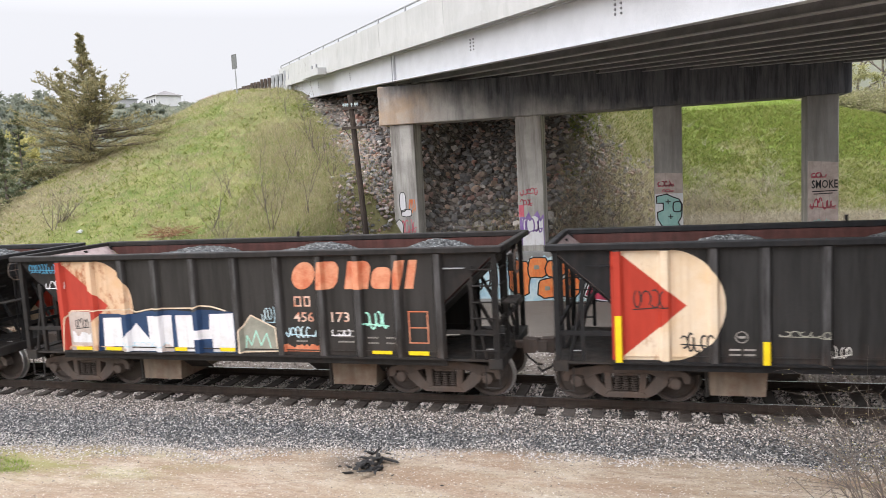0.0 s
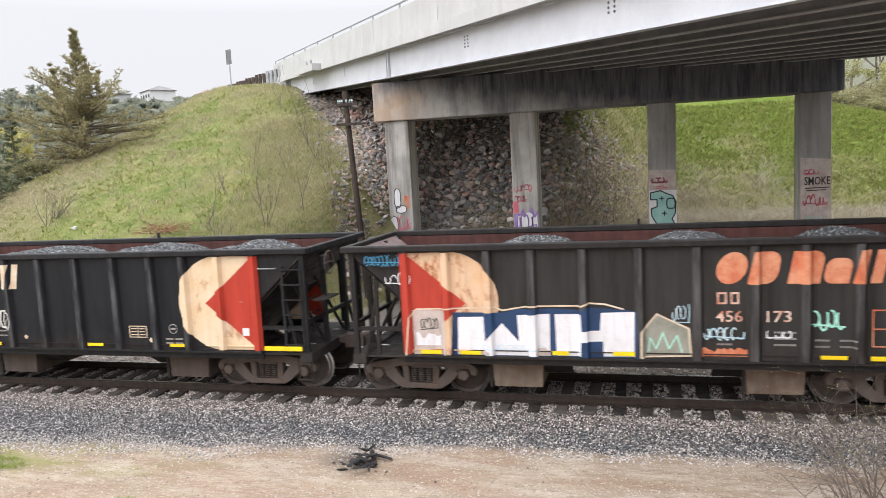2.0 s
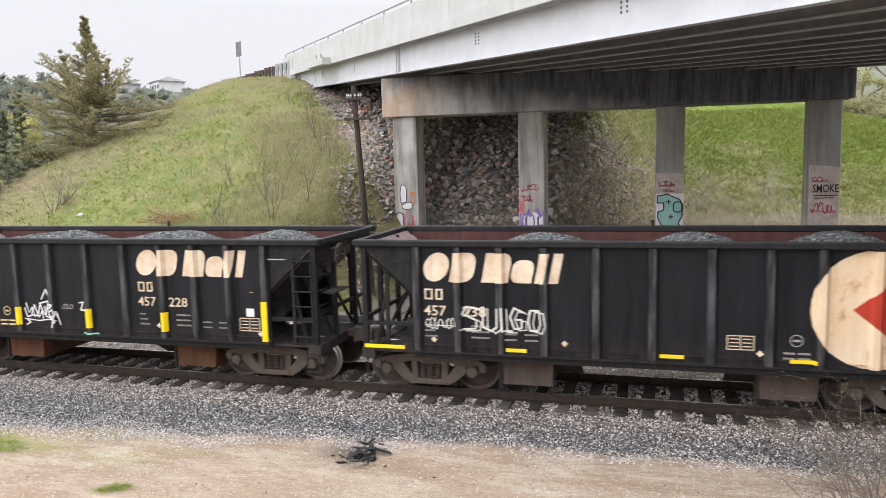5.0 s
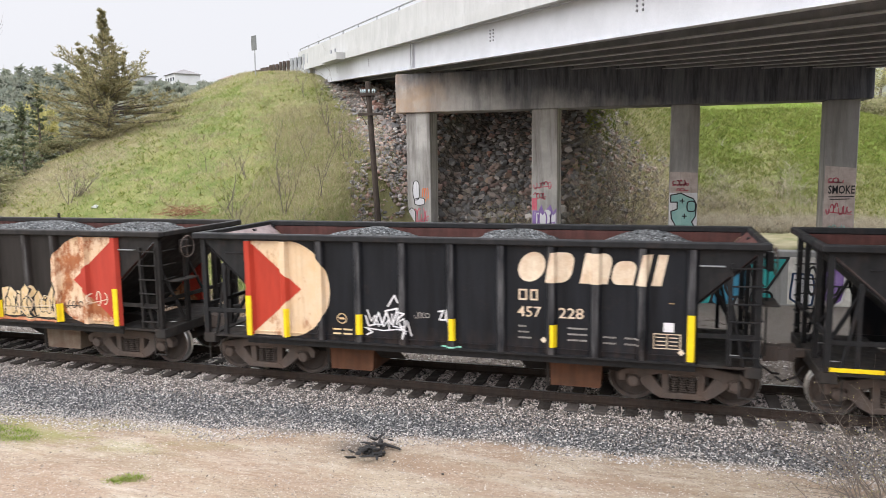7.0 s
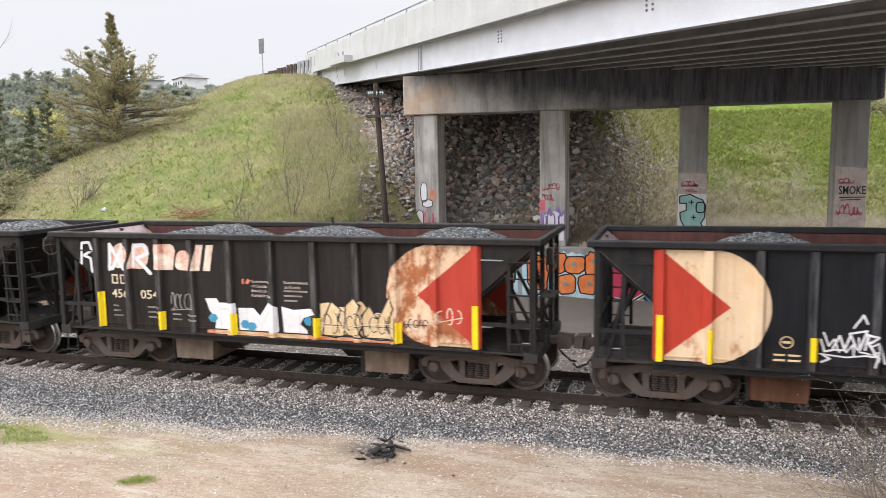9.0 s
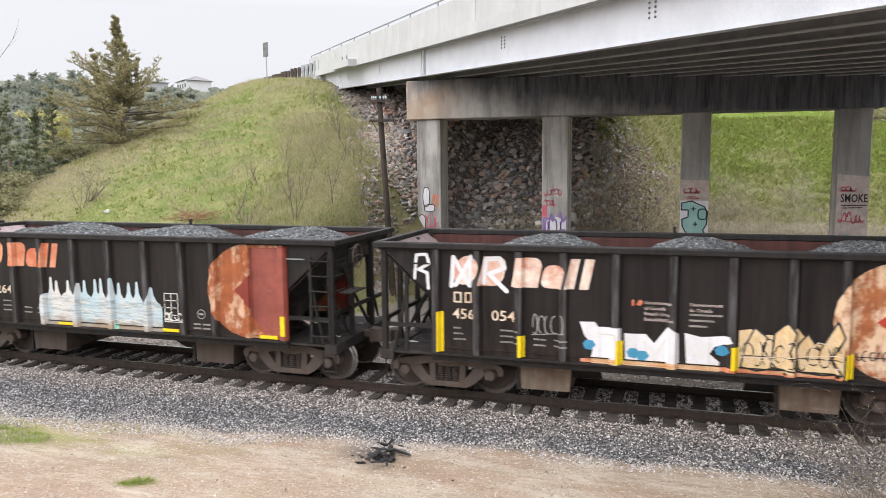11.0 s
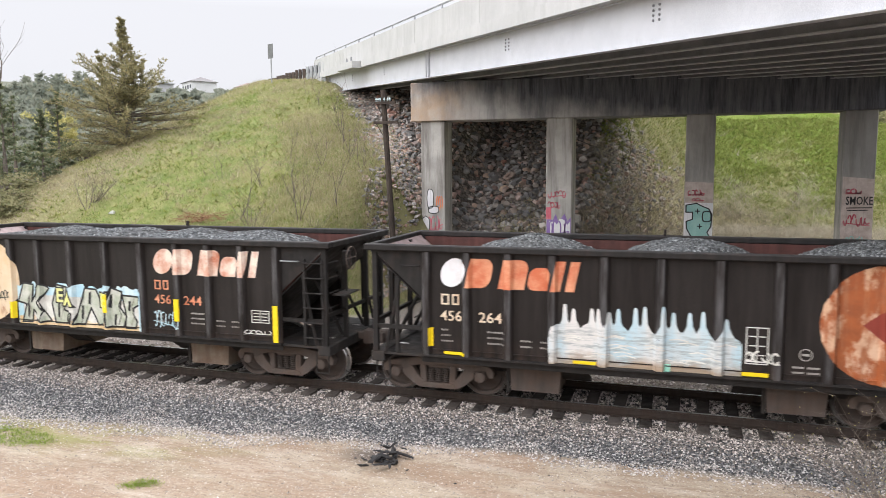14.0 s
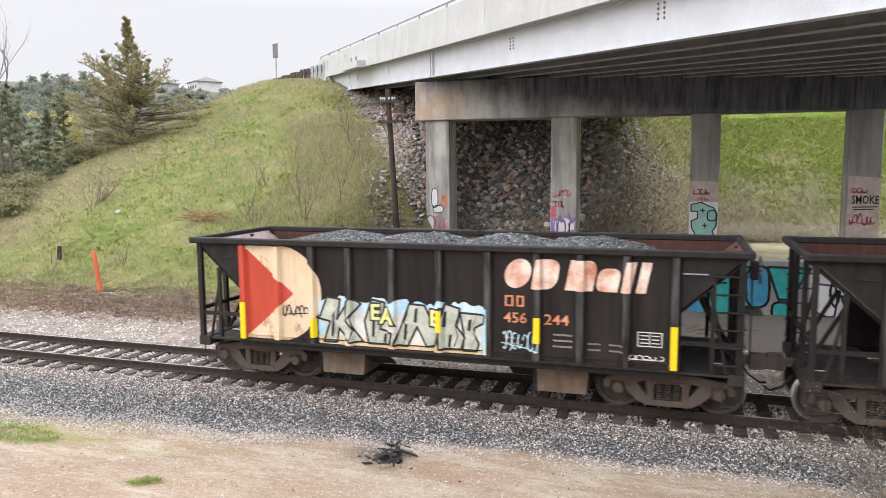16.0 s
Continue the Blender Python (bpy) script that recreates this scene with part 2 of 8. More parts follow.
def ground_z(x, y):
    p = Vector((x, y)) - CORNER
    s, d = p.dot(ALONG), p.dot(ACROSS)
    left = ease(-10.0, -14.2, x)
    # flat beside the track, ditch before the crash wall, bank in front of the abutment
    back = ease(-5.0, 3.0, x)
    toe = 19.0 - 11.5 * left + 11.8 * back
    ditch = -0.3 - 1.25 * ease(3, 15, y) * (1 - left)
    shelf = 2.1 * ease(17.62, 18.05, y)
    flat = ditch + shelf * (1 - left) + 0.35 * left * ease(3, 8, y)
    steep = 0.60 if left < 0.01 else 0.60 - 0.22 * left
    front = 0.45 - 1.4 * back + steep * (y - toe)
    front -= 4.0 * (1 - left) * (1 - ease(17.62, 18.05, y))
    top = 11.9 + 0.05 * max(0, s)
    flank = top + 0.54 * (d + 3.75) if d < -3.75 else top
    if d > 21:
        flank = top - 0.22 * (d - 21)
    hill = soft_min(soft_min(front, flank, 2.0), top, 1.5)
    hill = soft_min(hill, 7.7 + 1.1 * back - 0.36 * (x - 7.5 - 2.6 * back), 0.8)
    base = flat
    if y < -1.3:
        base = -0.22 - 0.23 * ease(-1.35, -2.7 - 0.09 * max(0, -x), y) + 3.4 * ease(-8, -14, y)
    elif y < 1.5:
        base = -0.22
    elif y < 3:
        base = min(flat, -0.22 - 0.1 * ease(1.5, 3, y))
    far = 29.0 * ease(85, 240, math.hypot(x, y)) * ease(10, 40, y)
    z = max(base + far, hill)
    rough = 0.10 * noise.noise(Vector((x * 0.35, y * 0.35, 0))) + 0.05 * noise.noise(Vector((x * 1.3, y * 1.3, 4)))
    return z + rough * (0.25 if -8 < y < 3 else 1.0) * (0 if abs(y) < 1.4 else 1)


def axis_steps(near, far, fine, lo, hi):
    """Fine steps between near and far, growing outwards to lo and hi."""
    v, out = near, []
    while v <= far:
        out.append(v)
        v += fine
    step, v = fine, near
    while v > lo:
        step *= 1.16
        v -= step
        out.insert(0, v)
    step, v = fine, out[-1]
    while v < hi:
        step *= 1.16
        v += step
        out.append(v)
    return out


def make_ground():
    xs = axis_steps(-32, 18, 0.36, -1500, 1500)
    ys = axis_steps(-8, 52, 0.38, -600, 2500)
    ys = [v for v in ys if not -4.9 < v < 1.9] + [-4.9 + 0.1 * i for i in range(69)]
    ys.sort()
    verts = [(x, y, ground_z(x, y)) for y in ys for x in xs]
    w = len(xs)
    faces = [(j * w + i, j * w + i + 1, (j + 1) * w + i + 1, (j + 1) * w + i) for j in range(len(ys) - 1) for i in range(w - 1)]
    me = bpy.data.meshes.new("ground")
    me.from_pydata(verts, [], faces)
    k = Nodes("ground_dirt_gravel_and_grass")
    x, y, z = k.axes()
    wob = k.math("MULTIPLY", k.math("SUBTRACT", k.noise(0.55, 5), 0.5), 2.6)
    grass = k.mix(k.ramp(k.noise(0.5, 6), 0.38, 0.62), (0.095, 0.13, 0.028), (0.175, 0.18, 0.062))
    grass = k.mix(k.ramp(k.noise(1.3, 7, 0.7), 0.46, 0.66, 0, 0.7), grass, (0.25, 0.225, 0.105))
    yb = k.math("SUBTRACT", y, k.ramp(x, -5.0, 3.0, 0, 12.8))
    fresh = k.math("MULTIPLY", k.ramp(k.math("ADD", x, wob), 0.0, 5.0), k.ramp(k.math("ADD", yb, wob), 21.0, 26.0))
    grass = k.mix(k.math("MULTIPLY", fresh, k.ramp(k.noise(0.9, 6), 0.3, 0.6, 0.1, 0.8)), grass, (0.19, 0.275, 0.05))
    grass = k.mix(0.6, grass, k.mix(k.noise(7, 7, 0.8), (0.0, 0.0, 0.0), (1.0, 1.0, 1.0)), "OVERLAY")
    dirt = k.mix(k.ramp(k.noise(0.8, 6), 0.36, 0.66), (0.25, 0.185, 0.12), (0.37, 0.305, 0.225))
    dirt = k.mix(k.ramp(k.noise(1.0, 6, 0.7, k.stretch(0.35, 1.6, 1)), 0.5, 0.68, 0, 0.6), dirt, (0.43, 0.375, 0.305))
    dirt = k.mix(k.ramp(k.noise(9, 9, 0.85), 0.36, 0.64, 0, 0.6), dirt, k.mix(k.noise(1.5, 4), (0.16, 0.12, 0.09), (0.50, 0.44, 0.365)))
    dirt = k.mix(0.55, dirt, k.mix(k.noise(45, 3, 0.8), (0.1, 0.1, 0.1), (0.9, 0.9, 0.9)), "OVERLAY")
    dirt = k.mix(k.ramp(k.noise(2.4, 5, 0.7, k.stretch(0.25, 1.4, 1)), 0.56, 0.7, 0, 0.5), dirt, (0.17, 0.125, 0.095))
    dirt = k.mix(k.ramp(k.noise(1.1, 6, 0.7, k.stretch(0.5, 1.2, 1)), 0.5, 0.62, 0, 0.45), dirt, (0.22, 0.155, 0.105))
    dirt = k.mix(k.ramp(k.noise(0.7, 7, 0.7, k.stretch(0.5, 1.3, 1)), 0.48, 0.58, 0, 0.45), dirt, (0.27, 0.175, 0.12))
    dirt = k.mix(k.ramp(k.noise(0.9, 7, 0.72, k.stretch(0.32, 1.3, 1)), 0.50, 0.62, 0, 0.45), dirt, (0.50, 0.445, 0.37))
    dirt = k.mix(k.ramp(k.noise(1.3, 7, 0.75, k.stretch(0.35, 1.1, 1)), 0.50, 0.60, 0, 0.6), dirt, (0.235, 0.165, 0.115))
    soot = k.math("SQRT", k.math("ADD", k.math("POWER", k.math("ADD", x, 5.05), 2.0), k.math("MULTIPLY", k.math("POWER", k.math("ADD", y, 3.35), 2.0), 1.6)))
    dirt = k.mix(k.ramp(k.math("ADD", soot, k.math("MULTIPLY", wob, 0.16)), 0.75, 0.2, 0, 0.72), dirt, (0.055, 0.05, 0.047))
    dirt = k.mix(k.ramp(k.noise(26, 4, 0.8), 0.56, 0.66, 0, 0.7), dirt, (0.12, 0.09, 0.07))
    dirt = k.mix(k.ramp(k.noise(8, 6, 0.8, k.stretch(0.6, 1.3, 1)), 0.54, 0.62, 0, 0.5), dirt, (0.16, 0.12, 0.09))
    dirt = k.mix(k.ramp(k.noise(17, 5, 0.8), 0.56, 0.64, 0, 0.65), dirt, (0.55, 0.49, 0.42))
    stones = k.cells(30, "Color")
    sep = k.n.new("ShaderNodeSeparateColor")
    k.l.new(stones, sep.inputs[0])
    stone = k.mix(k.ramp(sep.outputs[0], 0.1, 0.9), (0.04, 0.042, 0.045), (0.27, 0.26, 0.25))
    edge = k.cells(30, "Distance")
    stone = k.mix(k.ramp(edge, 0.3, 0.7, 0, 0.7), stone, (0.03, 0.028, 0.026))
    yw = k.math("ADD", y, wob)
    toe = k.math("ADD", k.math("ADD", y, k.math("MULTIPLY", k.math("MAXIMUM", k.math("SUBTRACT", -2.0, x), 0.0), 0.10)), k.math("MULTIPLY", wob, 0.12))
    shoulder = k.ramp(toe, -2.62, -2.42)
    c = k.mix(shoulder, dirt, stone)
    c = k.mix(k.ramp(y, 1.2, 1.9, 0, 0.8), c, k.mix(k.ramp(k.noise(2.2, 7, 0.75), 0.38, 0.64), (0.19, 0.15, 0.12), (0.36, 0.315, 0.275)))
    c = k.mix(k.math("MULTIPLY", k.ramp(yw, 4.3, 5.2), k.ramp(k.noise(3.0, 6, 0.7), 0.35, 0.6, 0.3, 0.9)), c, k.mix(k.noise(14, 5, 0.8), (0.11, 0.075, 0.055), (0.30, 0.225, 0.17)))
    c = k.mix(k.ramp(yw, 6.3, 7.3), c, grass)
    worn = k.math("MULTIPLY", k.ramp(k.math("ADD", x, k.math("MULTIPLY", wob, 1.6)), -26.0, -31.0), k.ramp(y, 30, 24, 0, 0.85))
    c = k.mix(k.math("MULTIPLY", worn, k.ramp(y, 7, 8)), c, k.mix(k.noise(2.5, 6, 0.7), (0.13, 0.11, 0.065), (0.27, 0.23, 0.14)))
    patch = k.math("MULTIPLY", k.ramp(k.noise(0.35, 4), 0.52, 0.60), k.ramp(x, -11.0, -12.0))
    patch = k.math("MULTIPLY", patch, k.ramp(y, -3.4, -3.9))
    c = k.mix(patch, c, (0.13, 0.18, 0.03))
    moss = k.math("MULTIPLY", k.ramp(k.math("ADD", x, k.math("MULTIPLY", wob, 2.0)), -6.5, -10.5), k.math("MULTIPLY", k.ramp(y, -3.1, -3.6), k.ramp(y, -5.2, -4.2)))
    moss = k.math("MULTIPLY", moss, k.ramp(k.noise(1.6, 6, 0.7, k.stretch(0.6, 1.4, 1)), 0.44, 0.58, 0, 0.75))
    c = k.mix(moss, c, (0.19, 0.19, 0.055))
    # the ditch in front of the crash wall is bare gravel and litter
    bare = k.math("MULTIPLY", k.ramp(x, -11.6, -10.9), k.ramp(y, 18.6, 17.8))
    bare = k.math("MULTIPLY", bare, k.ramp(y, 5, 6))
    c = k.mix(bare, c, k.mix(0.6, stone, (0.2, 0.17, 0.14)))
    # stony soil under the bridge, dry brush beside it
    lx = k.math("ADD", x, k.math("MULTIPLY", k.math("SUBTRACT", y, 17.7), 0.67))
    soil = k.math("MULTIPLY", k.ramp(k.math("ADD", lx, wob), -13.2, -12.2), k.ramp(k.math("ADD", x, wob), -1.5, -3.5))
    soil = k.math("MULTIPLY", soil, k.ramp(y, 18.0, 18.6))
    rubble = k.n.new("ShaderNodeSeparateColor")
    k.l.new(k.cells(6.5, "Color"), rubble.inputs[0])
    crack = k.cells(6.5, "Distance")
    earth = k.mix(k.noise(6, 4), (0.15, 0.13, 0.115), (0.27, 0.235, 0.20))
    earth = k.mix(k.ramp(rubble.outputs[0], 0.45, 0.6, 0, 0.9), earth, k.mix(rubble.outputs[1], (0.16, 0.15, 0.145), (0.42, 0.36, 0.31)))
    earth = k.mix(k.ramp(crack, 0.4, 0.75, 0, 0.8), earth, (0.07, 0.06, 0.055))
    c = k.mix(soil, c, earth)
    dry = k.math("MULTIPLY", k.ramp(k.math("ADD", x, wob), 16.0, 0.0), k.ramp(k.math("ADD", x, wob), -3.6, -2.4))
    dry = k.math("MULTIPLY", k.math("MULTIPLY", dry, k.ramp(k.noise(0.6, 6, 0.65), 0.36, 0.6, 0.35, 1.0)), k.math("MULTIPLY", k.ramp(y, 18.2, 18.8), k.ramp(k.math("ADD", yb, k.math("MULTIPLY", wob, 1.6)), 29, 21, 0, 0.95)))
    c = k.mix(dry, c, k.mix(k.noise(3, 5), (0.38, 0.32, 0.20), (0.62, 0.53, 0.39)))
    side = k.math("MULTIPLY", k.ramp(k.math("ADD", lx, wob), -18.5, -15.0, 0, 0.6), k.ramp(x, -10.5, -12.0))
    side = k.math("MULTIPLY", side, k.math("MULTIPLY", k.ramp(y, 8.0, 9.5), k.ramp(y, 30, 24)))
    side = k.math("MULTIPLY", side, k.math("SUBTRACT", 1.0, soil))
    c = k.mix(side, c, k.mix(k.noise(2.5, 5), (0.19, 0.165, 0.09), (0.30, 0.26, 0.16)))
    away = k.ramp(y, 60, 100)
    c = k.mix(away, c, k.mix(k.noise(0.06, 5), (0.095, 0.105, 0.075), (0.15, 0.15, 0.11)))
    me.materials.append(k.done(c, 0.95, 0, k.math("ADD", k.noise(30, 4, 0.8), k.math("MULTIPLY", k.math("SUBTRACT", 1.0, edge), k.math("MULTIPLY", shoulder, k.ramp(yw, 7.0, 6.0)))), 0.6, 0.04, 0.2))
    for p in me.polygons:
        p.use_smooth = True
    return tagged(new("ground", me), "dirt path, gravel shoulder and rough green grass bank", "ground", kind="structure")


ground = make_ground()

# ---- bridge ----
PIER_Y = 18.8


def fascia(s):
    """The near edge of the bridge, s metres along it from the pier, seen from above."""
    return Vector((-11.0, 17.4)) + s * ALONG


def bridge_bottom(s):
    return 8.637 + 0.068 * s


def beam(bm, side, s0, s1, u0, u1, h0, h1, steps=1, index=0):
    """A straight piece of the bridge: along s, across u (from the near edge), height over the girder's foot."""
    for i in range(steps):
        a, b = s0 + (s1 - s0) * i / steps, s0 + (s1 - s0) * (i + 1) / steps
        ring = []
        for s in (a, b):
            o = fascia(s)
            z = bridge_bottom(s)
            for u, h in ((u0, h0), (u1, h0), (u1, h1), (u0, h1)):
                q = o + ACROSS * u
                ring.append(bm.verts.new((q.x, q.y, z + h)))
        for f in ((0, 1, 2, 3), (7, 6, 5, 4), (0, 4, 5, 1), (1, 5, 6, 2), (2, 6, 7, 3), (3, 7, 4, 0)):
            bm.faces.new([ring[j] for j in f]).material_index = index
    bmesh.ops.recalc_face_normals(bm, faces=bm.faces)
    return bm


def make_bridge():
    b = tagged(new("road_bridge"), "concrete road bridge with white steel edge girders on a pier", "bridge", kind="structure")
    W = 15.3
    END, START = 24.0, -36.0
    for s0, s1 in ((0.02, END), (START, -0.02)):
        bm = beam(bmesh.new(), 0, s0, s1, 0.0, 0.03, 0.0, 1.12)
        beam(bm, 0, s0, s1, -0.12, 0.17, -0.03, 0.0)
        beam(bm, 0, s0, s1, -0.12, 0.17, 1.12, 1.145)
        g = part("edge_girder", bm, M["girder_white"], b, "white-painted steel edge girder")
        for s, side in ((s0, 1), (s1, -1)):
            e = 0.06 * side
            part("bearing_stiffener", beam(bmesh.new(), 0, s + min(e, 3 * e), s + max(e, 3 * e), -0.115, 0.0, 0.0, 1.12), M["girder_white"], g)
    girders = 10
    for i in range(1, girders + 1):
        u = i * W / girders
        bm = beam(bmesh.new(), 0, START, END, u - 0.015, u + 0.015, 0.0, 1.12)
        g = part("inner_girder", bm, M["beam_dark"], b, "dark steel girder")
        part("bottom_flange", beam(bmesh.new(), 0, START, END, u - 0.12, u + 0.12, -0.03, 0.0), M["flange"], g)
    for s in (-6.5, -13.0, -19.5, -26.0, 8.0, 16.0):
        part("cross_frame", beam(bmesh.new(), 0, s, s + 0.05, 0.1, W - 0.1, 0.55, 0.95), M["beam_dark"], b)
    part("deck", beam(bmesh.new(), 0, START, END + 3, -0.42, W + 0.42, 1.15, 1.44), M["parapet"], b)
    for u0, u1 in ((-0.45, -0.13), (W + 0.13, W + 0.45)):
        cuts = [END + 4.4] + [0.65 + 7.95 * k for k in range(2, -5, -1)] + [START]
        for e, s in zip(cuts, cuts[1:]):
            part("parapet_panel", beam(bmesh.new(), 0, s + 0.014, e - 0.014, u0, u1, 1.444, 2.60), M["parapet"], b)
    part("fascia_lip", beam(bmesh.new(), 0, START, END + 3, -0.52, -0.423, 1.11, 1.53), M["parapet"], b)
    rail = bmesh.new()
    n = 30
    tops = [START + (END + 4.2 - START) * i / n for i in range(n + 1)]
    for s0, s1 in zip(tops, tops[1:]):
        p0, p1 = fascia(s0) - 0.28 * ACROSS, fascia(s1) - 0.28 * ACROSS
        tube(rail, (p0.x, p0.y, bridge_bottom(s0) + 2.85), (p1.x, p1.y, bridge_bottom(s1) + 2.85), 0.045)
    part("hand_rail", rail, M["galv"], b, "galvanised tube rail on the parapet")
    for i in range(17):
        s = 28.3 - 3.88 * i
        p = fascia(s) - 0.28 * ACROSS
        z = bridge_bottom(s)
        part("rail_post", tube(bmesh.new(), (p.x, p.y, z + 2.55), (p.x, p.y, z + 2.85), 0.06, 0.04), M["galv"], b)
    # bolted splices
    bolt = bmesh.new()
    tube(bolt, (0.03 * ACROSS.x, 0.03 * ACROSS.y, 0), (-0.035 * ACROSS.x, -0.035 * ACROSS.y, 0), 0.034, 0.03, 6)
    bolt = mesh_of(bolt, "bolt")
    for s, cols in ((-8.60, (0, -0.26)), (-17.14, (0, -0.24)), (7.86, (0,)), (15.99, (0,))):
        for i in range(4):
            for j in cols:
                o = fascia(s + j)
                k = part("bolt", bolt, M["beam_dark"], b)
                k.location = (o.x, o.y, bridge_bottom(s + j) + 0.53 + 0.115 * i)
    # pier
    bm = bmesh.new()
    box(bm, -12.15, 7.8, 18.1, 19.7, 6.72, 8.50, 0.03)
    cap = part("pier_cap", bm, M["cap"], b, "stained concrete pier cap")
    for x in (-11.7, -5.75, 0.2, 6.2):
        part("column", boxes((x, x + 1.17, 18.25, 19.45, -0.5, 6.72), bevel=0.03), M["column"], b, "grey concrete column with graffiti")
    for i in range(girders + 1):
        x = -10.9 + i * W / girders / 0.7993
        part("bearing_block", boxes((x - 0.3, x + 0.3, 18.4, 19.3, 8.5, 8.6)), M["cap"], b)
    part("abutment", beam(bmesh.new(), 0, END + 0.02, END + 3, -0.3, W + 0.3, -2.5, 1.145), M["column"], b)
    part("abutment", beam(bmesh.new(), 0, START - 2.5, START - 0.02, -0.3, W + 0.3, -8.0, 1.145), M["column"], b)
    for s0, s1, h in ((END + 0.4, END + 1.9, 0.1), (END + 1.95, END + 3.4, 0.7), (END + 3.45, END + 4.9, 1.25)):
        part("wing_wall", beam(bmesh.new(), 0, s0, s1, -0.62, -0.31, h - 3.0, 1.05 + h * 0.3), M["parapet"], b)
    return b


bridge = make_bridge()
crash = tagged(part("crash_wall", boxes((-11.3, 26.0, 17.45, 18.2, -2.2, 0.66), bevel=0.02), M["crash"]), "low grey concrete crash wall covered in graffiti", "wall", kind="structure")


# ---- track ----
def make_track():
    track = tagged(new("railway_track"), "single railway track on wooden ties in grey ballast", "track", kind="structure")
    for y in (-0.7525, 0.7525):
        bm = bmesh.new()
        prof = [(-0.07, -0.17), (0.07, -0.17), (0.07, -0.155), (0.012, -0.135), (0.012, -0.045), (0.036, -0.035), (0.036, -0.008), (0.03, 0.0), (-0.03, 0.0), (-0.036, -0.008), (-0.036, -0.035), (-0.012, -0.045), (-0.012, -0.135), (-0.07, -0.155)]
        a = [bm.verts.new((-150, y + p, z)) for p, z in prof]
        c = [bm.verts.new((150, y + p, z)) for p, z in prof]
        bm.faces.new(a), bm.faces.new(c[::-1])
        for i in range(len(prof)):
            j = (i + 1) % len(prof)
            f = bm.faces.new((a[i], c[i], c[j], a[j]))
            f.material_index = 1 if i == 7 else 0
        bmesh.ops.recalc_face_normals(bm, faces=bm.faces)
        r = part("rail", bm, M["rail"], track, "rusty brown steel rail with a polished head")
        r.data.materials.append(M["railtop"])
    return track


track = make_track()

# ---- hopper cars ----
from mathutils import geometry

HALF = 4.37          # half length of the ribbed side
SHEET, RIB = 1.50, 0.09
STAKES = (-4.37, -3.56, -2.75, -1.92, -0.98, 0.0, 0.98, 1.92, 2.72, 3.54, 4.37)
INNER, OUTER = 0.055, 0.11
BREAKS = sorted(x + d for x in STAKES for d in (-OUTER, -INNER, INNER, OUTER))


def side_depth(x):
    d = min(abs(x - s) for s in STAKES)
    return SHEET + RIB * min(1.0, max(0.0, (OUTER - d) / (OUTER - INNER)))


